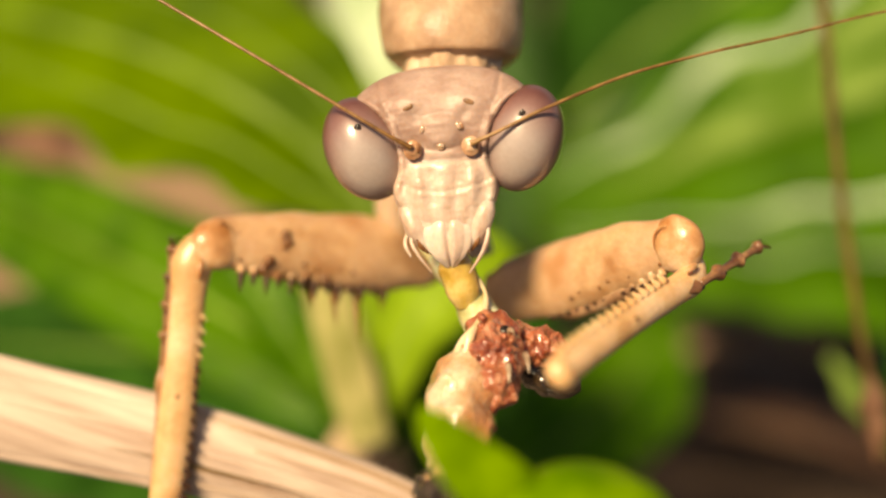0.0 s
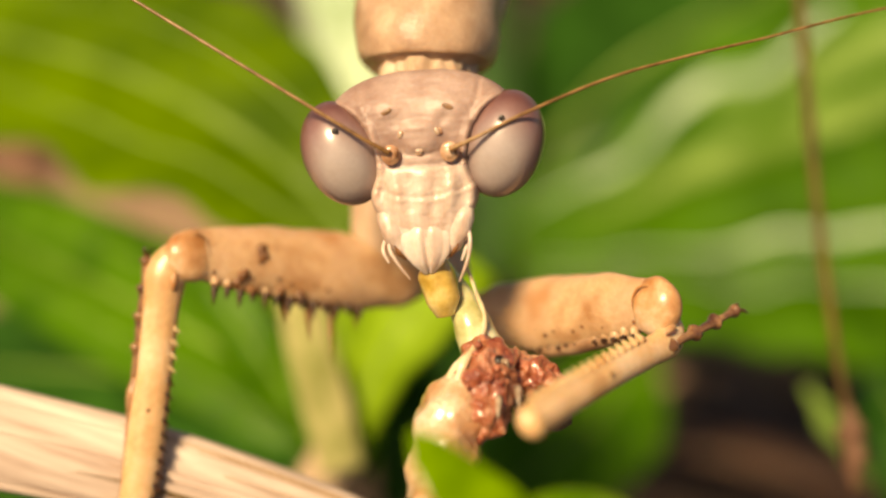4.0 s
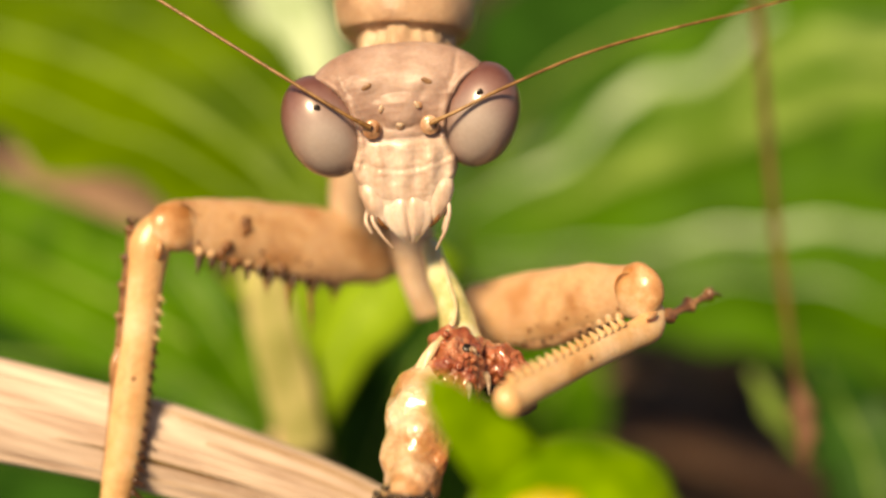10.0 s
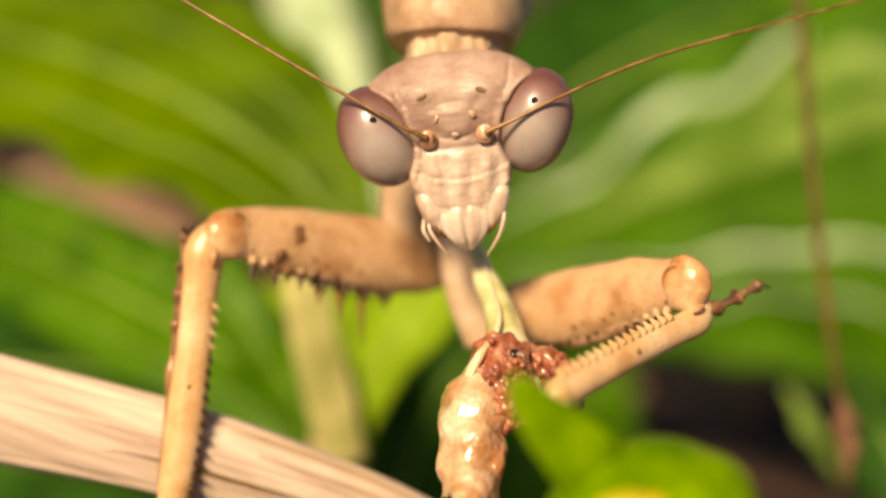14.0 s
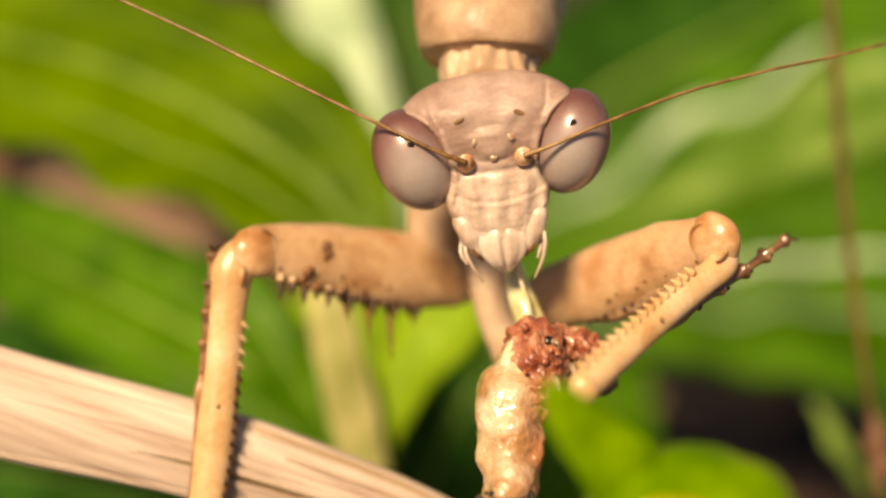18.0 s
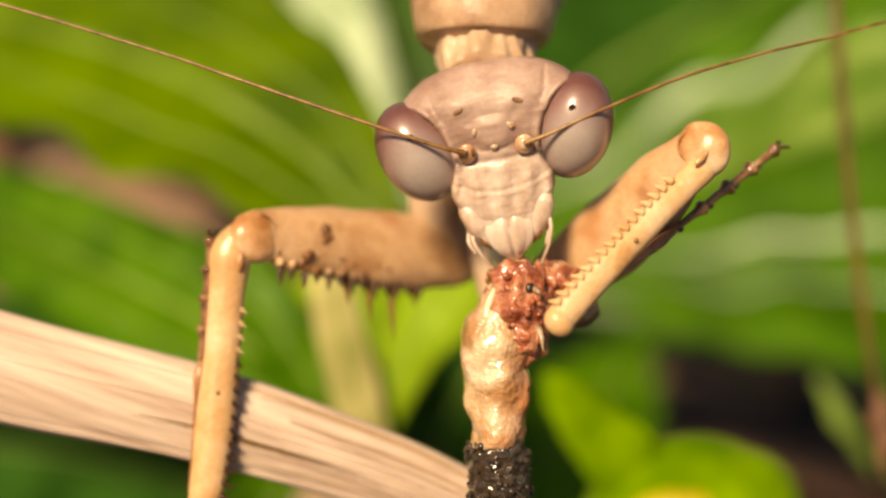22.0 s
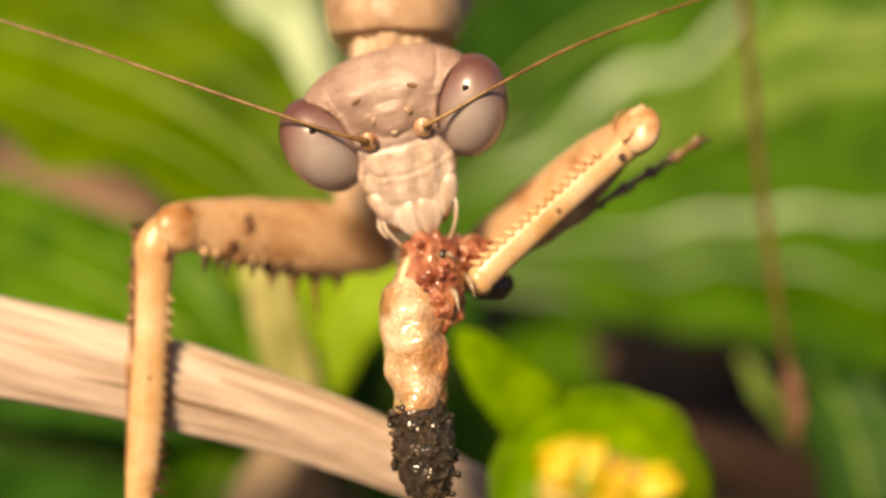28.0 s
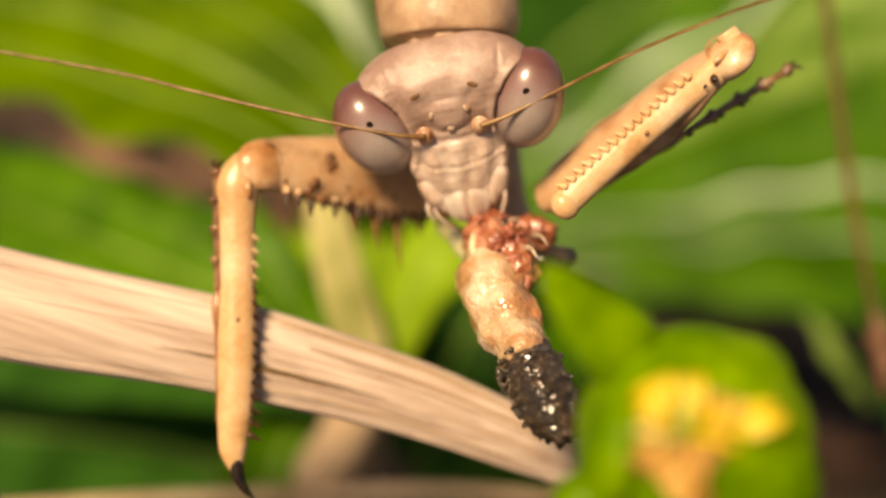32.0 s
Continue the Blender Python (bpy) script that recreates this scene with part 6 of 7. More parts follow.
FEMUR_LEFT_ROWS = [(0, -0.00008, 0.00434, -0.00322, 7.4, -2.2, -150.6), (0.5, -0.00005, 0.00436, -0.00323, 7.4, -2.6, -150.5), (1, -0.00002, 0.00438, -0.00323, 7.4, -2.6, -150.3), (1.5, 0.00002, 0.00440, -0.00323, 7.4, -2.5, -150.1), (2, -0.00002, 0.00438, -0.00323, 7.4, -2.8, -150.2), (2.5, 0.00001, 0.00439, -0.00323, 7.4, -2.7, -150.1), (3, -0.00000, 0.00439, -0.00323, 7.4, -2.7, -150.2), (3.5, -0.00006, 0.00436, -0.00323, 7.4, -2.8, -150.4), (5.5, -0.00004, 0.00437, -0.00324, 7.4, -4.6, -150.1), (6, -0.00005, 0.00436, -0.00324, 7.4, -4.6, -150.2), (6.5, -0.00003, 0.00438, -0.00325, 7.4, -4.7, -150.1), (7, -0.00002, 0.00438, -0.00324, 7.4, -4.6, -150.2), (7.5, -0.00002, 0.00438, -0.00324, 7.4, -4.3, -150.2), (8, -0.00002, 0.00438, -0.00324, 7.4, -4.1, -150.1), (8.5, -0.00002, 0.00438, -0.00324, 7.4, -4.0, -150.0), (9, -0.00001, 0.00438, -0.00324, 7.4, -3.8, -149.9), (9.5, -0.00004, 0.00437, -0.00324, 7.4, -3.9, -150.0), (10, -0.00004, 0.00437, -0.00324, 7.4, -3.8, -149.9), (10.5, -0.00006, 0.00436, -0.00323, 7.4, -3.6, -150.0), (11, -0.00006, 0.00435, -0.00324, 7.4, -3.8, -150.0), (11.5, -0.00007, 0.00435, -0.00323, 7.4, -3.7, -150.1), (12, -0.00008, 0.00434, -0.00323, 7.4, -3.4, -150.1), (12.5, -0.00009, 0.00434, -0.00323, 7.4, -3.4, -150.1), (13, -0.00010, 0.00433, -0.00323, 7.4, -3.6, -150.2), (13.5, -0.00006, 0.00436, -0.00323, 7.4, -3.5, -150.0), (14, -0.00007, 0.00435, -0.00323, 7.4, -3.4, -150.1), (14.5, -0.00004, 0.00437, -0.00323, 7.4, -3.3, -149.9), (16.5, -0.00009, 0.00434, -0.00323, 7.4, -2.4, -150.3), (17, -0.00008, 0.00434, -0.00323, 7.4, -2.4, -150.3), (17.5, -0.00006, 0.00435, -0.00323, 7.4, -2.4, -150.2), (18, -0.00004, 0.00437, -0.00323, 7.4, -2.4, -150.1), (18.5, -0.00004, 0.00437, -0.00323, 7.4, -2.5, -150.1), (19, -0.00005, 0.00436, -0.00323, 7.4, -2.4, -150.1), (19.5, -0.00007, 0.00435, -0.00322, 7.4, -2.3, -150.3), (20, -0.00006, 0.00435, -0.00322, 7.4, -2.2, -150.2), (20.5, -0.00006, 0.00436, -0.00322, 7.4, -1.8, -150.3), (21, -0.00005, 0.00436, -0.00322, 7.4, -1.7, -150.2), (21.5, -0.00007, 0.00435, -0.00322, 7.4, -1.6, -150.3), (22, -0.00009, 0.00433, -0.00322, 7.4, -1.5, -150.4), (22.5, -0.00011, 0.00433, -0.00322, 7.4, -1.6, -150.5), (23, -0.00008, 0.00434, -0.00322, 7.4, -1.6, -150.4), (23.5, -0.00010, 0.00433, -0.00322, 7.4, -1.4, -150.4), (24, -0.00010, 0.00433, -0.00322, 7.4, -1.4, -150.5), (24.5, -0.00011, 0.00432, -0.00322, 7.4, -1.4, -150.5), (26.5, -0.00015, 0.00430, -0.00322, 7.4, -1.9, -150.7), (27, -0.00014, 0.00431, -0.00322, 7.4, -1.9, -150.7), (27.5, -0.00014, 0.00431, -0.00322, 7.4, -1.6, -150.5), (28, -0.00018, 0.00429, -0.00322, 7.4, -1.5, -150.7), (28.5, -0.00012, 0.00432, -0.00322, 7.4, -1.8, -150.4), (29, -0.00011, 0.00433, -0.00322, 7.4, -1.7, -150.3), (29.2, -0.00012, 0.00432, -0.00322, 7.4, -1.7, -150.4), (29.5, -0.00013, 0.00431, -0.00322, 7.4, -1.7, -150.5), (30, -0.00014, 0.00431, -0.00322, 7.4, -2.0, -150.5), (30.5, -0.00017, 0.00429, -0.00322, 7.4, -2.0, -150.7), (31, -0.00018, 0.00429, -0.00322, 7.4, -2.3, -150.7), (31.5, -0.00020, 0.00427, -0.00322, 7.4, -2.2, -150.8), (32, -0.00025, 0.00425, -0.00322, 7.5, -2.2, -151.0)]
TIBIA_LEFT_ROWS = [(0, -0.00891, -0.00038, -0.00316, 5.1, 83.3, -169.2), (0.5, -0.00887, -0.00038, -0.00310, 5.4, 83.4, -168.9), (1, -0.00882, -0.00038, -0.00309, 5.0, 83.1, -169.4), (1.5, -0.00876, -0.00038, -0.00312, 5.1, 83.3, -169.2), (2, -0.00881, -0.00038, -0.00307, 5.4, 83.6, -169.0), (2.5, -0.00877, -0.00037, -0.00309, 5.0, 83.3, -169.3), (3, -0.00879, -0.00037, -0.00308, 4.4, 83.0, -169.9), (3.5, -0.00885, -0.00037, -0.00307, 4.7, 83.3, -169.6), (5.5, -0.00880, -0.00038, -0.00278, 3.3, 82.7, -171.0), (6, -0.00882, -0.00038, -0.00278, 3.3, 82.7, -171.0), (6.5, -0.00879, -0.00038, -0.00277, 3.1, 82.5, -171.2), (7, -0.00879, -0.00038, -0.00279, 3.2, 82.4, -171.1), (7.5, -0.00880, -0.00038, -0.00283, 3.3, 82.7, -171.0), (8, -0.00879, -0.00039, -0.00286, 2.8, 82.8, -171.5), (8.5, -0.00878, -0.00039, -0.00288, 2.9, 83.3, -171.4), (9, -0.00877, -0.00039, -0.00291, 2.7, 83.4, -171.7), (9.5, -0.00879, -0.00039, -0.00289, 2.6, 83.6, -171.7), (10, -0.00879, -0.00039, -0.00291, 2.0, 83.6, -172.3), (10.5, -0.00881, -0.00039, -0.00294, 2.4, 83.9, -171.9), (11, -0.00882, -0.00039, -0.00291, 3.1, 84.1, -171.2), (11.5, -0.00883, -0.00038, -0.00292, 3.2, 84.0, -171.1), (12, -0.00885, -0.00038, -0.00297, 3.7, 84.3, -170.6), (12.5, -0.00886, -0.00038, -0.00297, 3.8, 84.3, -170.6), (13, -0.00888, -0.00038, -0.00294, 4.7, 84.7, -169.6), (13.5, -0.00882, -0.00038, -0.00296, 4.0, 84.3, -170.3), (14, -0.00884, -0.00038, -0.00298, 4.0, 84.4, -170.3), (14.5, -0.00879, -0.00038, -0.00299, 3.7, 84.2, -170.7), (16.5, -0.00888, -0.00036, -0.00313, 9.3, 85.6, -165.0), (17, -0.00886, -0.00037, -0.00314, 8.4, 85.4, -166.0), (17.5, -0.00884, -0.00037, -0.00314, 9.7, 85.7, -164.6), (18, -0.00880, -0.00037, -0.00313, 8.2, 85.3, -166.1), (18.5, -0.00880, -0.00037, -0.00312, 9.7, 85.6, -164.6), (19, -0.00882, -0.00037, -0.00314, 9.2, 85.5, -165.1), (19.5, -0.00885, -0.00037, -0.00316, 10.6, 85.8, -163.7), (20, -0.00884, -0.00037, -0.00317, 9.5, 85.6, -164.9), (20.5, -0.00884, -0.00037, -0.00323, 8.1, 85.2, -166.2), (21, -0.00883, -0.00038, -0.00324, 7.1, 85.0, -167.2), (21.5, -0.00886, -0.00037, -0.00325, 7.3, 85.0, -167.0), (22, -0.00890, -0.00037, -0.00328, 7.6, 85.2, -166.7), (22.5, -0.00892, -0.00037, -0.00326, 9.1, 85.6, -165.2), (23, -0.00889, -0.00037, -0.00326, 6.3, 84.9, -168.0), (23.5, -0.00890, -0.00036, -0.00330, 6.9, 85.0, -167.4), (24, -0.00891, -0.00036, -0.00329, 6.4, 85.0, -167.9), (24.5, -0.00893, -0.00036, -0.00330, 7.0, 85.2, -167.3), (26.5, -0.00900, -0.00035, -0.00322, 8.8, 85.9, -165.5), (27, -0.00898, -0.00037, -0.00322, 11.6, 86.4, -162.7), (27.5, -0.00897, -0.00037, -0.00327, 12.9, 86.7, -161.5), (28, -0.00902, -0.00036, -0.00328, 11.4, 86.6, -162.9), (28.5, -0.00894, -0.00037, -0.00323, 12.3, 86.7, -162.0), (29, -0.00891, -0.00038, -0.00324, 8.1, 85.9, -166.2), (29.2, -0.00893, -0.00038, -0.00324, 7.5, 85.7, -166.8), (29.5, -0.00896, -0.00038, -0.00324, 6.6, 85.5, -167.7), (30, -0.00896, -0.00037, -0.00318, 8.2, 85.9, -166.1), (30.5, -0.00901, -0.00037, -0.00318, 11.0, 86.3, -163.3), (31, -0.00901, -0.00037, -0.00313, 14.1, 86.7, -160.2), (31.5, -0.00904, -0.00037, -0.00314, 18.7, 87.1, -155.6), (32, -0.00911, -0.00035, -0.00314, 23.0, 87.5, -151.3)]
FOOT_ROWS = [(0, 0.00330, -0.00831, -0.00672, 0.0, -21.6, 38.5), (0.5, 0.00338, -0.00834, -0.00695, 0.0, -21.1, 38.8), (1, 0.00330, -0.00828, -0.00713, 0.0, -21.3, 38.3), (1.5, 0.00329, -0.00825, -0.00739, 0.0, -20.6, 37.9), (2, 0.00331, -0.00838, -0.00761, 0.0, -19.3, 38.8), (2.5, 0.00317, -0.00833, -0.00786, 0.0, -18.9, 38.3), (3, 0.00317, -0.00840, -0.00786, 0.0, -18.5, 38.8), (3.5, 0.00310, -0.00836, -0.00758, 0.0, -18.7, 38.4), (5.5, 0.00339, -0.00849, -0.00772, 0.0, -16.3, 40.7), (6, 0.00338, -0.00847, -0.00787, 0.0, -16.7, 40.5), (6.5, 0.00332, -0.00841, -0.00801, 0.0, -17.0, 40.1), (7, 0.00327, -0.00836, -0.00799, 0.0, -17.0, 39.4), (7.5, 0.00319, -0.00830, -0.00797, 0.0, -18.0, 38.9), (8, 0.00315, -0.00820, -0.00803, 0.0, -18.2, 37.8), (8.5, 0.00310, -0.00813, -0.00812, 0.0, -18.1, 36.5), (9, 0.00282, -0.00790, -0.00785, 0.0, -19.2, 35.0), (9.5, 0.00280, -0.00784, -0.00797, 0.0, -19.3, 34.2), (10, 0.00280, -0.00788, -0.00805, 0.0, -19.2, 34.5), (10.5, 0.00276, -0.00785, -0.00821, 0.0, -18.7, 34.0), (11, 0.00275, -0.00787, -0.00851, 0.0, -17.3, 34.0), (11.5, 0.00267, -0.00776, -0.00806, 0.0, -19.3, 33.4), (12, 0.00261, -0.00774, -0.00804, 0.0, -18.8, 33.2), (12.5, 0.00257, -0.00770, -0.00806, 0.0, -19.9, 33.2), (13, 0.00259, -0.00777, -0.00803, 0.0, -19.0, 33.4), (13.5, 0.00248, -0.00768, -0.00769, 0.0, -21.1, 33.0), (14, 0.00244, -0.00766, -0.00771, 0.0, -21.0, 32.8), (14.5, 0.00241, -0.00763, -0.00777, 0.0, -21.4, 32.6), (16.5, 0.00250, -0.00701, -0.00755, 0.0, -26.7, 29.6), (17, 0.00248, -0.00691, -0.00710, 0.0, -28.3, 29.6), (17.5, 0.00243, -0.00676, -0.00715, 0.0, -29.0, 28.7), (18, 0.00235, -0.00661, -0.00706, 0.0, -30.0, 27.9), (18.5, 0.00243, -0.00650, -0.00710, 0.0, -31.0, 27.6), (19, 0.00245, -0.00652, -0.00715, 0.0, -30.9, 27.9), (19.5, 0.00243, -0.00641, -0.00740, 0.0, -31.2, 27.3), (20, 0.00234, -0.00592, -0.00653, 0.0, -33.7, 24.6), (20.5, 0.00213, -0.00536, -0.00603, 0.0, -36.7, 21.8), (21, 0.00216, -0.00480, -0.00574, 0.0, -36.5, 17.9), (21.5, 0.00198, -0.00427, -0.00575, 0.0, -37.4, 14.7), (22, 0.00183, -0.00420, -0.00579, 0.0, -37.3, 14.0), (22.5, 0.00190, -0.00414, -0.00595, 0.0, -37.1, 14.3), (23, 0.00196, -0.00408, -0.00536, 0.0, -37.2, 13.5), (23.5, 0.00221, -0.00385, -0.00552, 0.0, -37.7, 13.2), (24, 0.00222, -0.00401, -0.00535, 0.0, -37.4, 14.3), (24.5, 0.00215, -0.00406, -0.00527, 0.0, -36.3, 14.3), (26.5, 0.00225, -0.00233, -0.00491, 0.0, -34.7, 7.5), (27, 0.00220, -0.00233, -0.00443, 0.0, -34.0, 8.1), (27.5, 0.00186, -0.00281, -0.00525, 0.0, -30.8, 8.7), (28, 0.00222, -0.00296, -0.00499, 0.0, -31.4, 10.2), (28.5, 0.00216, -0.00301, -0.00485, 0.0, -31.1, 9.9), (29, 0.00221, -0.00271, -0.00480, 0.0, -31.2, 7.8), (29.2, 0.00161, -0.00272, -0.00515, 0.0, -31.0, 7.8), (29.5, 0.00198, -0.00274, -0.00515, 0.0, -30.6, 7.7), (30, 0.00214, -0.00292, -0.00573, 0.0, -32.0, 9.1), (30.5, 0.00202, -0.00341, -0.00452, 0.0, -30.3, 12.1), (31, 0.00219, -0.00362, -0.00406, 0.0, -27.8, 12.9), (31.5, 0.00182, -0.00290, -0.00470, 0.0, -28.2, 10.7), (32, 0.00174, -0.00289, -0.00474, 0.0, -29.3, 9.8)]
COLLAR_ROWS = [(0, 0.00032, -0.00050, 0.00389, 0.0, -0.0, 0.0), (0.5, 0.00032, -0.00050, 0.00390, 0.0, -0.0, 0.0), (1, 0.00030, -0.00050, 0.00394, 0.0, -0.0, 0.0), (1.5, 0.00024, -0.00050, 0.00402, 0.0, -0.0, 0.0), (2, 0.00018, -0.00050, 0.00408, 0.0, -0.0, 0.0), (2.5, 0.00016, -0.00050, 0.00411, 0.0, -0.0, 0.0), (3, 0.00017, -0.00050, 0.00415, 0.0, -0.0, 0.0), (3.5, 0.00020, -0.00050, 0.00424, 0.0, -0.0, 0.0), (5.5, 0.00016, -0.00050, 0.00443, 0.0, -0.0, 0.0), (6, 0.00014, -0.00050, 0.00443, 0.0, -0.0, 0.0), (6.5, 0.00015, -0.00050, 0.00447, 0.0, -0.0, 0.0), (7, 0.00016, -0.00050, 0.00450, 0.0, -0.0, 0.0), (7.5, 0.00018, -0.00050, 0.00450, 0.0, -0.0, 0.0), (8, 0.00019, -0.00050, 0.00450, 0.0, -0.0, 0.0), (8.5, 0.00016, -0.00050, 0.00454, 0.0, -0.0, 0.0), (9, 0.00011, -0.00050, 0.00458, 0.0, -0.0, 0.0), (9.5, 0.00007, -0.00050, 0.00459, 0.0, -0.0, 0.0), (10, 0.00002, -0.00050, 0.00461, 0.0, -0.0, 0.0), (10.5, -0.00002, -0.00050, 0.00463, 0.0, -0.0, 0.0), (11, -0.00006, -0.00050, 0.00465, 0.0, -0.0, 0.0), (11.5, -0.00009, -0.00050, 0.00464, 0.0, -0.0, 0.0), (12, -0.00013, -0.00050, 0.00464, 0.0, -0.0, 0.0), (12.5, -0.00017, -0.00050, 0.00464, 0.0, -0.0, 0.0), (13, -0.00020, -0.00050, 0.00465, 0.0, -0.0, 0.0), (13.5, -0.00022, -0.00050, 0.00466, 0.0, -0.0, 0.0), (14, -0.00022, -0.00050, 0.00467, 0.0, -0.0, 0.0), (14.5, -0.00021, -0.00050, 0.00468, 0.0, -0.0, 0.0), (16.5, -0.00014, -0.00050, 0.00493, 0.0, -0.0, 0.0), (17, -0.00013, -0.00050, 0.00486, 0.0, -0.0, 0.0), (17.5, -0.00011, -0.00050, 0.00475, 0.0, -0.0, 0.0), (18, -0.00009, -0.00050, 0.00462, 0.0, -0.0, 0.0), (18.5, -0.00009, -0.00050, 0.00453, 0.0, -0.0, 0.0), (19, -0.00012, -0.00050, 0.00449, 0.0, -0.0, 0.0), (19.5, -0.00017, -0.00050, 0.00449, 0.0, -0.0, 0.0), (20, -0.00018, -0.00050, 0.00445, 0.0, -0.0, 0.0), (20.5, -0.00015, -0.00050, 0.00438, 0.0, -0.0, 0.0), (21, -0.00012, -0.00050, 0.00434, 0.0, -0.0, 0.0), (21.5, -0.00015, -0.00050, 0.00435, 0.0, -0.0, 0.0), (22, -0.00023, -0.00050, 0.00435, 0.0, -0.0, 0.0), (22.5, -0.00029, -0.00050, 0.00436, 0.0, -0.0, 0.0), (23, -0.00032, -0.00050, 0.00438, 0.0, -0.0, 0.0), (23.5, -0.00035, -0.00050, 0.00437, 0.0, -0.0, 0.0), (24, -0.00035, -0.00050, 0.00425, 0.0, -0.0, 0.0), (24.5, -0.00027, -0.00050, 0.00401, 0.0, -0.0, 0.0), (26.5, 0.00008, -0.00050, 0.00384, 0.0, -0.0, 0.0), (27, -0.00008, -0.00050, 0.00410, 0.0, -0.0, 0.0), (27.5, -0.00029, -0.00050, 0.00422, 0.0, -0.0, 0.0), (28, -0.00043, -0.00050, 0.00414, 0.0, -0.0, 0.0), (28.5, -0.00042, -0.00050, 0.00400, 0.0, -0.0, 0.0), (29, -0.00040, -0.00050, 0.00390, 0.0, -0.0, 0.0), (29.2, -0.00040, -0.00050, 0.00388, 0.0, -0.0, 0.0), (29.5, -0.00041, -0.00050, 0.00391, 0.0, -0.0, 0.0), (30, -0.00048, -0.00050, 0.00376, 0.0, -0.0, 0.0), (30.5, -0.00068, -0.00050, 0.00327, 0.0, -0.0, 0.0), (31, -0.00095, -0.00050, 0.00267, 0.0, -0.0, 0.0), (31.5, -0.00124, -0.00050, 0.00216, 0.0, -0.0, 0.0), (32, -0.00156, -0.00050, 0.00160, 0.0, -0.0, 0.0)]
COXA_ROWS = [(0, -0.0003, 0, 0.003, 0, 0, 0), (6.5, -0.0003, 0, 0.003, 0, 0, 0), (9, 0, 0, 0.0015, 0, 0, 0), (12, 0, 0, 0, 0, 0, 0), (32, 0, 0, 0, 0, 0, 0)]
PALP_TIMES = (0, 3, 6, 8, 10, 13, 17, 19, 21, 23, 28, 32)
PALP_LEFT_TURN = (0, 4, -3, 5, 0, -4, 9, 12, 8, -2, 0, 0)
PALP_RIGHT_TURN = (0, -8, 0, -2, 0, 2, -4, -6, -6, 2, 0, 0)
STRAND_ROWS = [(0, -0.0007, 0, 0, -16), (6.5, -0.0007, 0, 0, -16), (9, -0.0003, 0, 0, -9), (11.5, 0, 0, 0, 0), (14.5, 0, 0, 0, 0), (16.5, 0.0002, 0.0003, -0.0007, 4), (18.5, 0.0002, 0.0008, -0.0012, 6), (20, 0.0003, 0.0012, -0.0016, 6), (21, 0.0003, 0.0014, -0.0018, 6), (32, 0.0003, 0.0014, -0.0018, 6)]
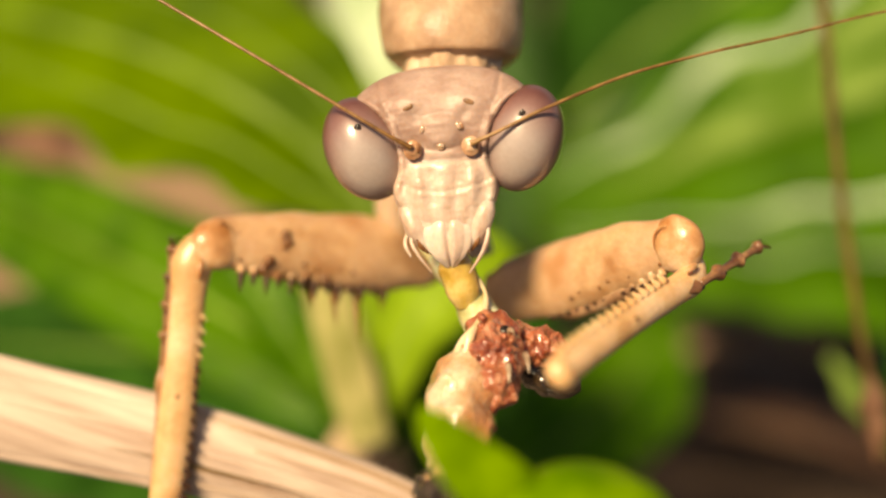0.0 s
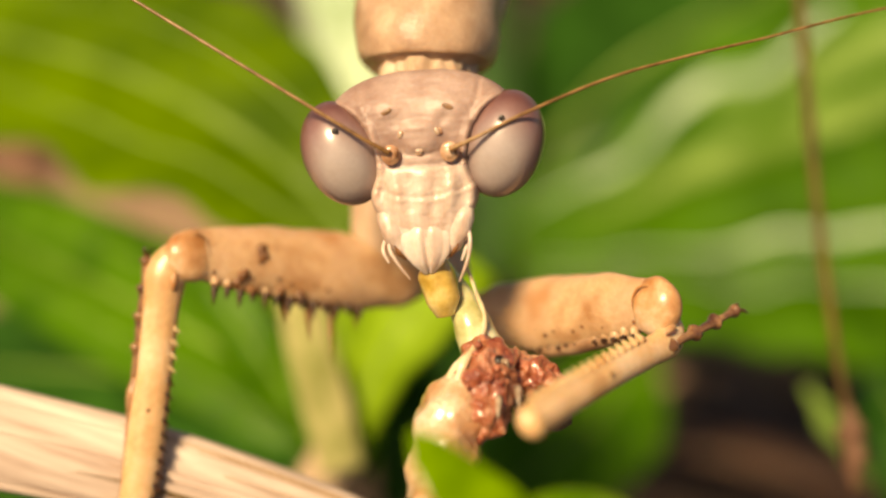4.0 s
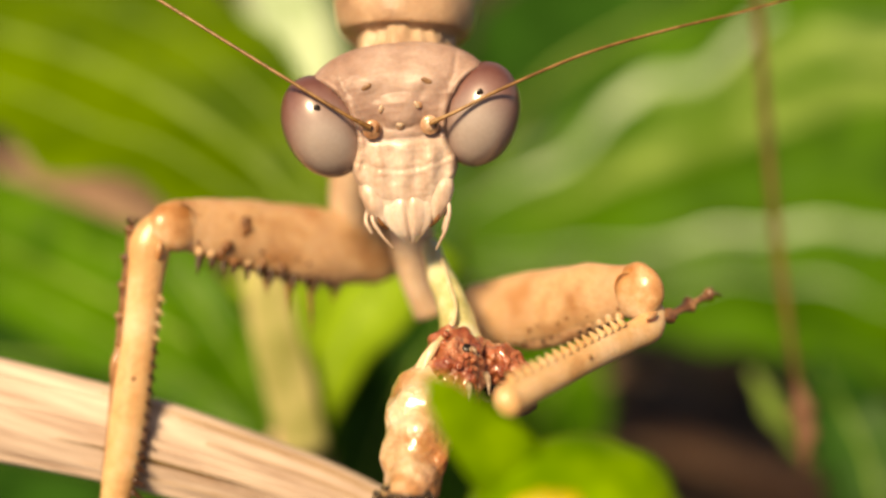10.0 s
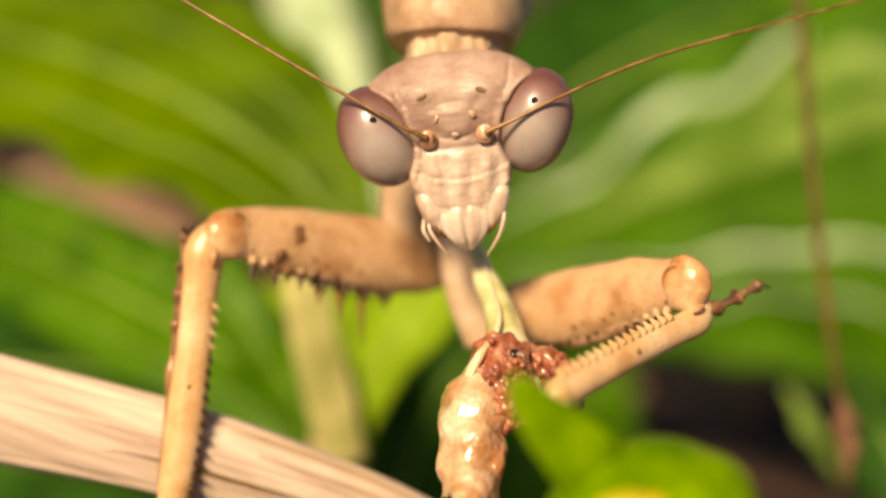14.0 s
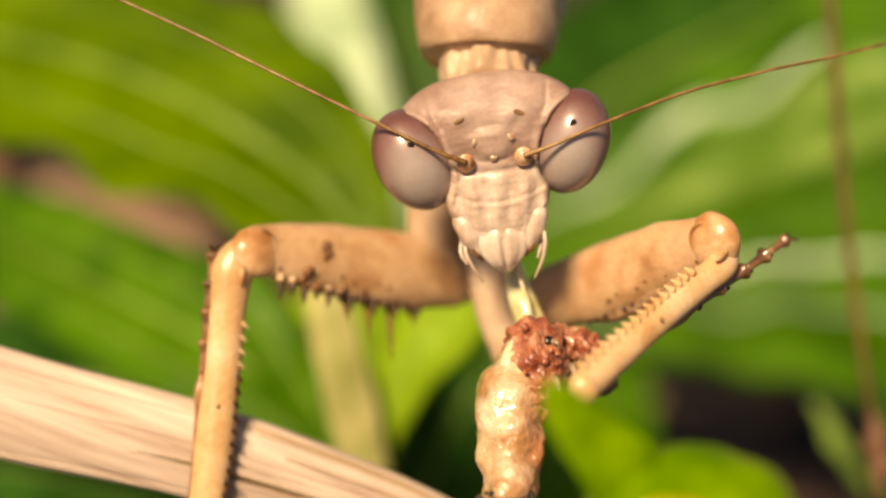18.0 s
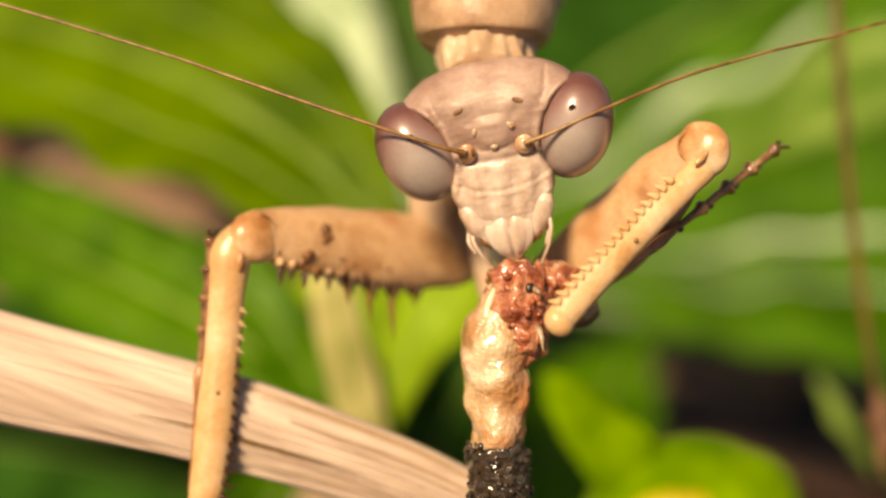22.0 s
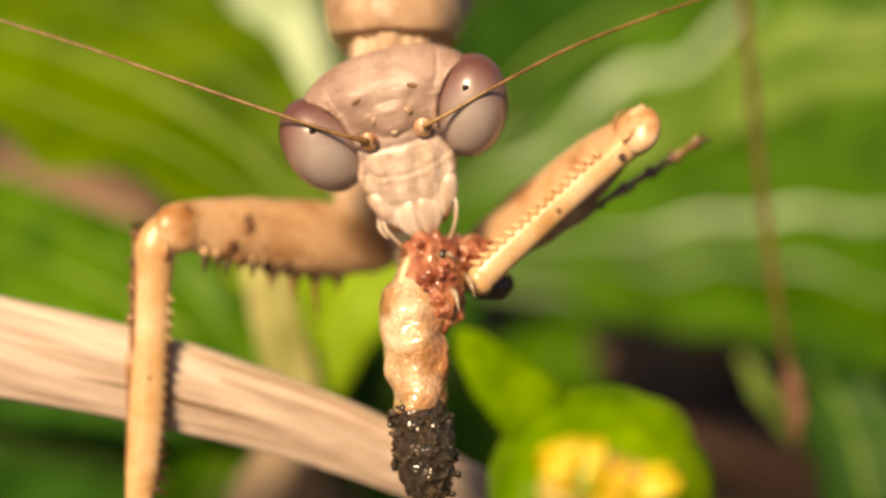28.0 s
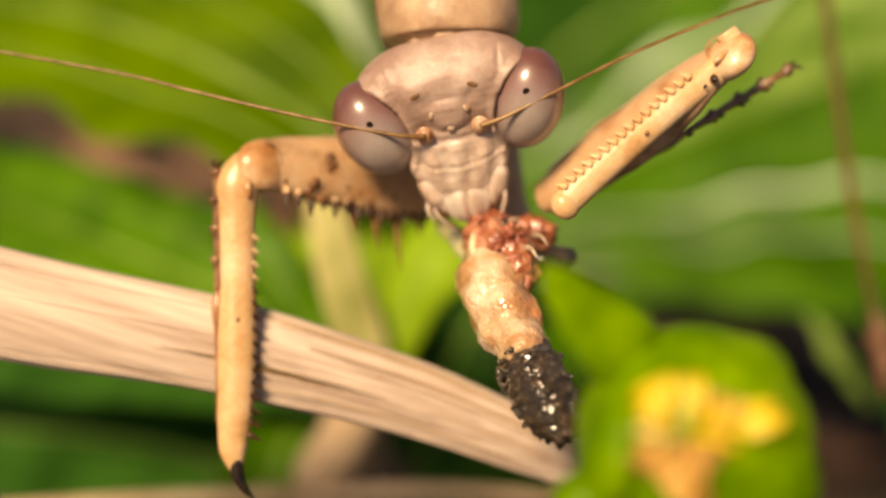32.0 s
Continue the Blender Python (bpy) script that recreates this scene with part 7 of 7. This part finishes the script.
PREY_ROWS = [(0, 0.00190, 0.04061, -0.00253, -40.0, 12.2, -10.0), (0.5, 0.00208, 0.04061, -0.00258, -39.9, 12.8, -10.5), (1, 0.00224, 0.04061, -0.00262, -40.3, 13.5, -11.2), (1.5, 0.00238, 0.04062, -0.00265, -40.0, 14.3, -11.7), (2, 0.00248, 0.04062, -0.00260, -39.5, 14.8, -11.9), (2.5, 0.00249, 0.04062, -0.00272, -40.2, 14.9, -12.2), (3, 0.00252, 0.04063, -0.00282, -40.0, 15.2, -12.4), (3.5, 0.00256, 0.04063, -0.00269, -37.2, 16.3, -12.0), (5.5, 0.00260, 0.04063, -0.00279, -28.8, 19.0, -10.1), (6, 0.00258, 0.04063, -0.00287, -30.1, 18.4, -10.4), (6.5, 0.00254, 0.04068, -0.00291, -29.8, 18.1, -10.1), (7, 0.00249, 0.04072, -0.00283, -29.0, 17.9, -9.7), (7.5, 0.00241, 0.04076, -0.00303, -30.7, 17.4, -10.1), (8, 0.00232, 0.04080, -0.00320, -32.9, 16.8, -10.6), (8.5, 0.00226, 0.04083, -0.00319, -33.5, 16.3, -10.5), (9, 0.00205, 0.04088, -0.00316, -33.9, 15.9, -10.4), (9.5, 0.00210, 0.04092, -0.00324, -34.3, 15.6, -10.4), (10, 0.00200, 0.04096, -0.00335, -34.1, 15.4, -10.2), (10.5, 0.00195, 0.04099, -0.00334, -33.3, 15.1, -9.7), (11, 0.00190, 0.04104, -0.00337, -33.3, 14.7, -9.5), (11.5, 0.00184, 0.04108, -0.00351, -33.7, 14.4, -9.4), (12, 0.00180, 0.04112, -0.00346, -33.1, 14.1, -9.0), (12.5, 0.00172, 0.04115, -0.00353, -32.3, 13.7, -8.5), (13, 0.00170, 0.04119, -0.00352, -31.8, 13.2, -8.1), (13.5, 0.00162, 0.04125, -0.00343, -31.8, 12.6, -7.7), (14, 0.00162, 0.04130, -0.00325, -31.7, 12.0, -7.3), (14.5, 0.00160, 0.04135, -0.00312, -31.9, 11.5, -7.0), (16.5, 0.00155, 0.04157, -0.00224, -28.2, 10.4, -5.5), (17, 0.00150, 0.04163, -0.00212, -28.2, 9.8, -5.2), (17.5, 0.00157, 0.04168, -0.00209, -26.8, 9.7, -4.9), (18, 0.00169, 0.04174, -0.00211, -23.6, 9.7, -4.2), (18.5, 0.00172, 0.04179, -0.00197, -16.9, 9.1, -2.8), (19, 0.00175, 0.04185, -0.00196, -9.6, 7.9, -1.3), (19.5, 0.00153, 0.04188, -0.00153, -6.6, 6.8, -0.8), (20, 0.00120, 0.04192, -0.00114, -6.5, 6.3, -0.7), (20.5, 0.00113, 0.04196, -0.00113, -6.6, 6.5, -0.7), (21, 0.00093, 0.04198, -0.00059, -6.4, 6.8, -0.8), (21.5, 0.00095, 0.04200, -0.00063, -6.2, 6.7, -0.7), (22, 0.00094, 0.04204, -0.00070, -6.0, 6.2, -0.7), (22.5, 0.00096, 0.04208, -0.00060, -8.2, 6.2, -0.9), (23, 0.00103, 0.04211, -0.00082, -10.6, 6.6, -1.2), (23.5, 0.00095, 0.04202, -0.00041, -8.1, 6.2, -0.9), (24, 0.00084, 0.04192, -0.00057, -10.1, 6.2, -1.1), (24.5, 0.00099, 0.04183, -0.00082, -23.6, 8.0, -3.5), (26.5, 0.00141, 0.04143, -0.00079, -31.3, 9.7, -5.8), (27, 0.00140, 0.04132, -0.00038, -19.8, 8.6, -3.1), (27.5, 0.00098, 0.04124, -0.00003, -13.4, 6.1, -1.5), (28, 0.00073, 0.04115, -0.00036, -17.8, 4.9, -1.6), (28.5, 0.00089, 0.04149, -0.00043, -22.1, 5.2, -2.1), (29, 0.00106, 0.04182, -0.00043, -20.7, 5.6, -2.1), (29.2, 0.00059, 0.04195, -0.00066, -17.2, 5.2, -1.6), (29.5, 0.00112, 0.04215, -0.00035, -11.2, 3.6, -0.7), (30, 0.00088, 0.04249, -0.00013, -10.9, 1.5, -0.3), (30.5, 0.00075, 0.04284, -0.00078, -23.5, -0.1, 0.1), (31, 0.00026, 0.04314, -0.00172, -34.3, -1.9, 1.3), (31.5, 0.00006, 0.04348, -0.00125, -36.0, -3.6, 2.6), (32, -0.00035, 0.04381, -0.00213, -41.9, -4.5, 4.0)]
MORSEL_ROWS = [(0, 0.00057, 0.04053, -0.00113, 7.2, -2.1, -1.8), (0.5, 0.00069, 0.04054, -0.00118, 7.5, -2.0, -2.0), (1, 0.00076, 0.04055, -0.00124, 7.7, -2.1, -2.3), (1.5, 0.00081, 0.04056, -0.00127, 8.0, -2.2, -2.5), (2, 0.00080, 0.04057, -0.00121, 8.2, -2.6, -2.8), (2.5, 0.00074, 0.04057, -0.00124, 8.5, -2.7, -3.0), (3, 0.00073, 0.04058, -0.00121, 8.7, -2.6, -3.3), (3.5, 0.00070, 0.04058, -0.00099, 9.0, -2.6, -3.5), (5.5, 0.00068, 0.04058, -0.00065, 10.0, -4.3, -4.7), (6, 0.00067, 0.04058, -0.00064, 10.3, -5.0, -5.1), (6.5, 0.00064, 0.04066, -0.00055, 10.7, -4.6, -5.2), (7, 0.00064, 0.04074, -0.00034, 11.1, -4.6, -5.3), (7.5, 0.00068, 0.04082, -0.00036, 11.5, -5.2, -5.6), (8, 0.00062, 0.04093, -0.00012, 11.9, -5.3, -5.8), (8.5, 0.00060, 0.04104, 0.00027, 12.3, -6.2, -6.2), (9, 0.00045, 0.04114, 0.00062, 12.7, -6.4, -6.4), (9.5, 0.00042, 0.04124, 0.00104, 13.2, -6.5, -6.6), (10, 0.00030, 0.04134, 0.00143, 13.5, -6.0, -6.6), (10.5, 0.00033, 0.04136, 0.00147, 14.0, -7.3, -7.1), (11, 0.00028, 0.04140, 0.00151, 14.4, -7.0, -7.2), (11.5, 0.00025, 0.04143, 0.00144, 14.8, -6.9, -7.4), (12, 0.00025, 0.04146, 0.00155, 15.2, -7.0, -7.6), (12.5, 0.00025, 0.04148, 0.00150, 15.6, -7.7, -8.0), (13, 0.00026, 0.04151, 0.00158, 16.0, -7.8, -8.2), (13.5, 0.00024, 0.04156, 0.00149, 16.3, -7.8, -7.9), (14, 0.00030, 0.04161, 0.00151, 16.6, -7.9, -7.7), (14.5, 0.00034, 0.04166, 0.00146, 16.8, -8.0, -7.5), (16.5, 0.00054, 0.04184, 0.00154, 17.9, -9.0, -6.8), (17, 0.00054, 0.04190, 0.00150, 18.2, -8.3, -6.3), (17.5, 0.00056, 0.04194, 0.00142, 18.4, -8.5, -6.1), (18, 0.00060, 0.04199, 0.00129, 18.7, -8.5, -5.8), (18.5, 0.00060, 0.04204, 0.00130, 19.0, -8.8, -5.7), (19, 0.00061, 0.04209, 0.00122, 19.2, -8.7, -5.4), (19.5, 0.00063, 0.04212, 0.00129, 19.5, -9.2, -6.2), (20, 0.00053, 0.04215, 0.00135, 19.7, -9.2, -6.8), (20.5, 0.00070, 0.04218, 0.00107, 20.0, -9.1, -7.4), (21, 0.00078, 0.04220, 0.00124, 20.3, -10.1, -8.4), (21.5, 0.00089, 0.04222, 0.00116, 20.6, -11.4, -9.5), (22, 0.00082, 0.04226, 0.00110, 20.8, -10.9, -9.9), (22.5, 0.00081, 0.04228, 0.00119, 21.1, -11.1, -10.6), (23, 0.00085, 0.04232, 0.00097, 21.3, -10.8, -11.2), (23.5, 0.00075, 0.04223, 0.00131, 21.1, -10.9, -11.0), (24, 0.00070, 0.04213, 0.00113, 21.0, -11.5, -10.9), (24.5, 0.00076, 0.04204, 0.00089, 20.8, -11.0, -10.5), (26.5, 0.00108, 0.04167, 0.00090, 20.2, -12.8, -10.2), (27, 0.00111, 0.04157, 0.00123, 20.1, -14.0, -10.4), (27.5, 0.00061, 0.04149, 0.00155, 19.7, -12.3, -9.5), (28, 0.00041, 0.04140, 0.00116, 19.6, -12.4, -9.3), (28.5, 0.00049, 0.04169, 0.00125, 21.4, -11.8, -9.2), (29, 0.00068, 0.04197, 0.00134, 23.4, -12.5, -9.6), (29.2, 0.00020, 0.04208, 0.00113, 24.2, -12.7, -9.7), (29.5, 0.00070, 0.04225, 0.00142, 25.3, -12.6, -9.8), (30, 0.00041, 0.04254, 0.00158, 27.2, -12.4, -9.9), (30.5, 0.00018, 0.04283, 0.00105, 29.0, -10.6, -9.0), (31, -0.00014, 0.04308, 0.00006, 31.1, -12.8, -10.5), (31.5, -0.00036, 0.04337, 0.00045, 32.9, -11.3, -9.7), (32, -0.00090, 0.04365, -0.00041, 34.7, -10.7, -9.5)]
STICK_ROWS = [(0, -0.00600, 0.04300, -0.00810, 0.0, -0.0, 0.0), (0.5, -0.00600, 0.04300, -0.00815, 0.0, -0.0, 0.0), (1, -0.00600, 0.04300, -0.00820, 0.0, -0.0, 0.0), (1.5, -0.00600, 0.04300, -0.00825, 0.0, -0.0, 0.0), (2, -0.00600, 0.04300, -0.00830, 0.0, -0.0, 0.0), (2.5, -0.00600, 0.04300, -0.00830, 0.0, -0.0, 0.0), (3, -0.00600, 0.04300, -0.00829, 0.0, -0.0, 0.0), (3.5, -0.00600, 0.04300, -0.00829, 0.0, -0.0, 0.0), (5.5, -0.00600, 0.04300, -0.00826, 0.0, -0.0, 0.0), (6, -0.00600, 0.04300, -0.00825, 0.0, -0.0, 0.0), (6.5, -0.00600, 0.04300, -0.00822, 0.0, -0.0, 0.0), (7, -0.00600, 0.04300, -0.00818, 0.0, -0.0, 0.0), (7.5, -0.00600, 0.04300, -0.00814, 0.0, -0.0, 0.0), (8, -0.00600, 0.04300, -0.00810, 0.0, -0.0, 0.0), (8.5, -0.00600, 0.04300, -0.00807, 0.0, -0.0, 0.0), (9, -0.00600, 0.04300, -0.00803, 0.0, -0.0, 0.0), (9.5, -0.00600, 0.04300, -0.00808, 0.0, -0.0, 0.0), (10, -0.00600, 0.04300, -0.00813, 0.0, -0.0, 0.0), (10.5, -0.00600, 0.04300, -0.00818, 0.0, -0.0, 0.0), (11, -0.00600, 0.04300, -0.00823, 0.0, -0.0, 0.0), (11.5, -0.00600, 0.04300, -0.00829, 0.0, -0.0, 0.0), (12, -0.00600, 0.04300, -0.00834, 0.0, -0.0, 0.0), (12.5, -0.00600, 0.04300, -0.00839, 0.0, -0.0, 0.0), (13, -0.00600, 0.04300, -0.00844, 0.0, -0.0, 0.0), (13.5, -0.00600, 0.04300, -0.00838, 0.0, -0.0, 0.0), (14, -0.00600, 0.04300, -0.00832, 0.0, -0.0, 0.0), (14.5, -0.00600, 0.04300, -0.00826, 0.0, -0.0, 0.0), (16.5, -0.00600, 0.04300, -0.00802, 0.0, -0.0, 0.0), (17, -0.00600, 0.04300, -0.00796, 0.0, -0.0, 0.0), (17.5, -0.00600, 0.04300, -0.00790, 0.0, -0.0, 0.0), (18, -0.00600, 0.04300, -0.00784, 0.0, -0.0, 0.0), (18.5, -0.00600, 0.04300, -0.00778, 0.0, -0.0, 0.0), (19, -0.00600, 0.04300, -0.00772, 0.0, -0.0, 0.0), (19.5, -0.00600, 0.04300, -0.00763, 0.0, -0.0, 0.0), (20, -0.00600, 0.04300, -0.00754, 0.0, -0.0, 0.0), (20.5, -0.00600, 0.04300, -0.00745, 0.0, -0.0, 0.0), (21, -0.00600, 0.04300, -0.00736, 0.0, -0.0, 0.0), (21.5, -0.00600, 0.04300, -0.00727, 0.0, -0.0, 0.0), (22, -0.00600, 0.04300, -0.00718, 0.0, -0.0, 0.0), (22.5, -0.00600, 0.04300, -0.00709, 0.0, -0.0, 0.0), (23, -0.00600, 0.04300, -0.00700, 0.0, -0.0, 0.0), (23.5, -0.00600, 0.04300, -0.00693, 0.0, -0.0, 0.0), (24, -0.00600, 0.04300, -0.00686, 0.0, -0.0, 0.0), (24.5, -0.00600, 0.04300, -0.00679, 0.0, -0.0, 0.0), (26.5, -0.00600, 0.04300, -0.00651, 0.0, -0.0, 0.0), (27, -0.00600, 0.04300, -0.00644, 0.0, -0.0, 0.0), (27.5, -0.00600, 0.04300, -0.00637, 0.0, -0.0, 0.0), (28, -0.00600, 0.04300, -0.00630, 0.0, -0.0, 0.0), (28.5, -0.00600, 0.04300, -0.00647, 0.0, -0.0, 0.0), (29, -0.00600, 0.04300, -0.00663, 0.0, -0.0, 0.0), (29.2, -0.00600, 0.04300, -0.00670, 0.0, -0.0, 0.0), (29.5, -0.00600, 0.04300, -0.00677, 0.0, -0.0, 0.0), (30, -0.00600, 0.04300, -0.00748, 0.0, -0.0, 0.0), (30.5, -0.00600, 0.04300, -0.00680, 0.0, -0.0, 0.0), (31, -0.00600, 0.04300, -0.00687, 0.0, -0.0, 0.0), (31.5, -0.00600, 0.04300, -0.00698, 0.0, -0.0, 0.0), (32, -0.00600, 0.04300, -0.00709, 0.0, -0.0, 0.0)]
BUD_ROWS = [(0, 0.00352, 0.03188, -0.00864, 0, 0, 0), (2, 0.00384, 0.03188, -0.00886, 0, 0, 0), (3, 0.00390, 0.03188, -0.00881, 0, 0, 0), (6, 0.00425, 0.03187, -0.00894, 0, 0, 0), (8, 0.00409, 0.03186, -0.00878, 0, 0, 0), (10, 0.00421, 0.03181, -0.00854, 0, 0, 0), (12, 0.00425, 0.03180, -0.00849, 0, 0, 0), (13, 0.00454, 0.03179, -0.00861, 0, 0, 0), (14, 0.00447, 0.03179, -0.00844, 0, 0, 0), (17, 0.00440, 0.03178, -0.00810, 0, 0, 0), (18, 0.00436, 0.03179, -0.00809, 0, 0, 0), (20, 0.00463, 0.03178, -0.00822, 0, 0, 0), (23, 0.00420, 0.03182, -0.00842, 0, 0, 0), (28, 0.00451, 0.03174, -0.00781, 0, 0, 0), (29, 0.00425, 0.03176, -0.00745, 0, 0, 0), (30, 0.00455, 0.03176, -0.00827, 0, 0, 0), (32, 0.00339, 0.03188, -0.00852, 0, 0, 0)]


def chewing(base, turns, phase):
    rows = []
    for k in range(65):
        t = k * 0.5
        i = max(j for j in range(len(PALP_TIMES) - 1) if PALP_TIMES[j] <= t)
        f = (t - PALP_TIMES[i]) / (PALP_TIMES[i + 1] - PALP_TIMES[i])
        a = turns[i] + (turns[i + 1] - turns[i]) * f + 3 * math.sin(t * 4.1 + phase)
        rows.append((t, pose(base[0] * MM, base[1] * MM, base[2] * MM, 0, a, 0)))
    return rows


def motions():
    walk(palp_left, chewing((-1.15, 0.6, -2.4), PALP_LEFT_TURN, 0.0))
    walk(palp_right, chewing((1.2, 0.6, -2.3), PALP_RIGHT_TURN, 1.3))
    for ob, rows in ((head, HEAD_ROWS), (antenna_left, ANTENNA_LEFT_ROWS), (antenna_right, ANTENNA_RIGHT_ROWS),
                     (femur_left, FEMUR_LEFT_ROWS), (tibia_left, TIBIA_LEFT_ROWS), (femur_right, FEMUR_ROWS), (tibia_right, TIBIA_ROWS), (foot_right, FOOT_ROWS), (prothorax, COLLAR_ROWS), (coxa_right, COXA_ROWS)):
        walk(ob, [(t, pose(*p)) for t, *p in rows])
    for ob, part_of, slip, sink in ((strand, 1.0, 1.0, 1.0), (thread, 0.6, 0.2, 0.45)):
        walk(ob, [(t, pose(shift * slip, back * sink, drop * sink, 0, turn * part_of, 0)) for t, shift, back, drop, turn in STRAND_ROWS])
    for ob, rows in ((prey, PREY_ROWS), (morsel, MORSEL_ROWS), (stick, STICK_ROWS), (bud, BUD_ROWS)):
        walk(ob, [(t, BASE @ pose(*p)) for t, *p in rows])


motions()
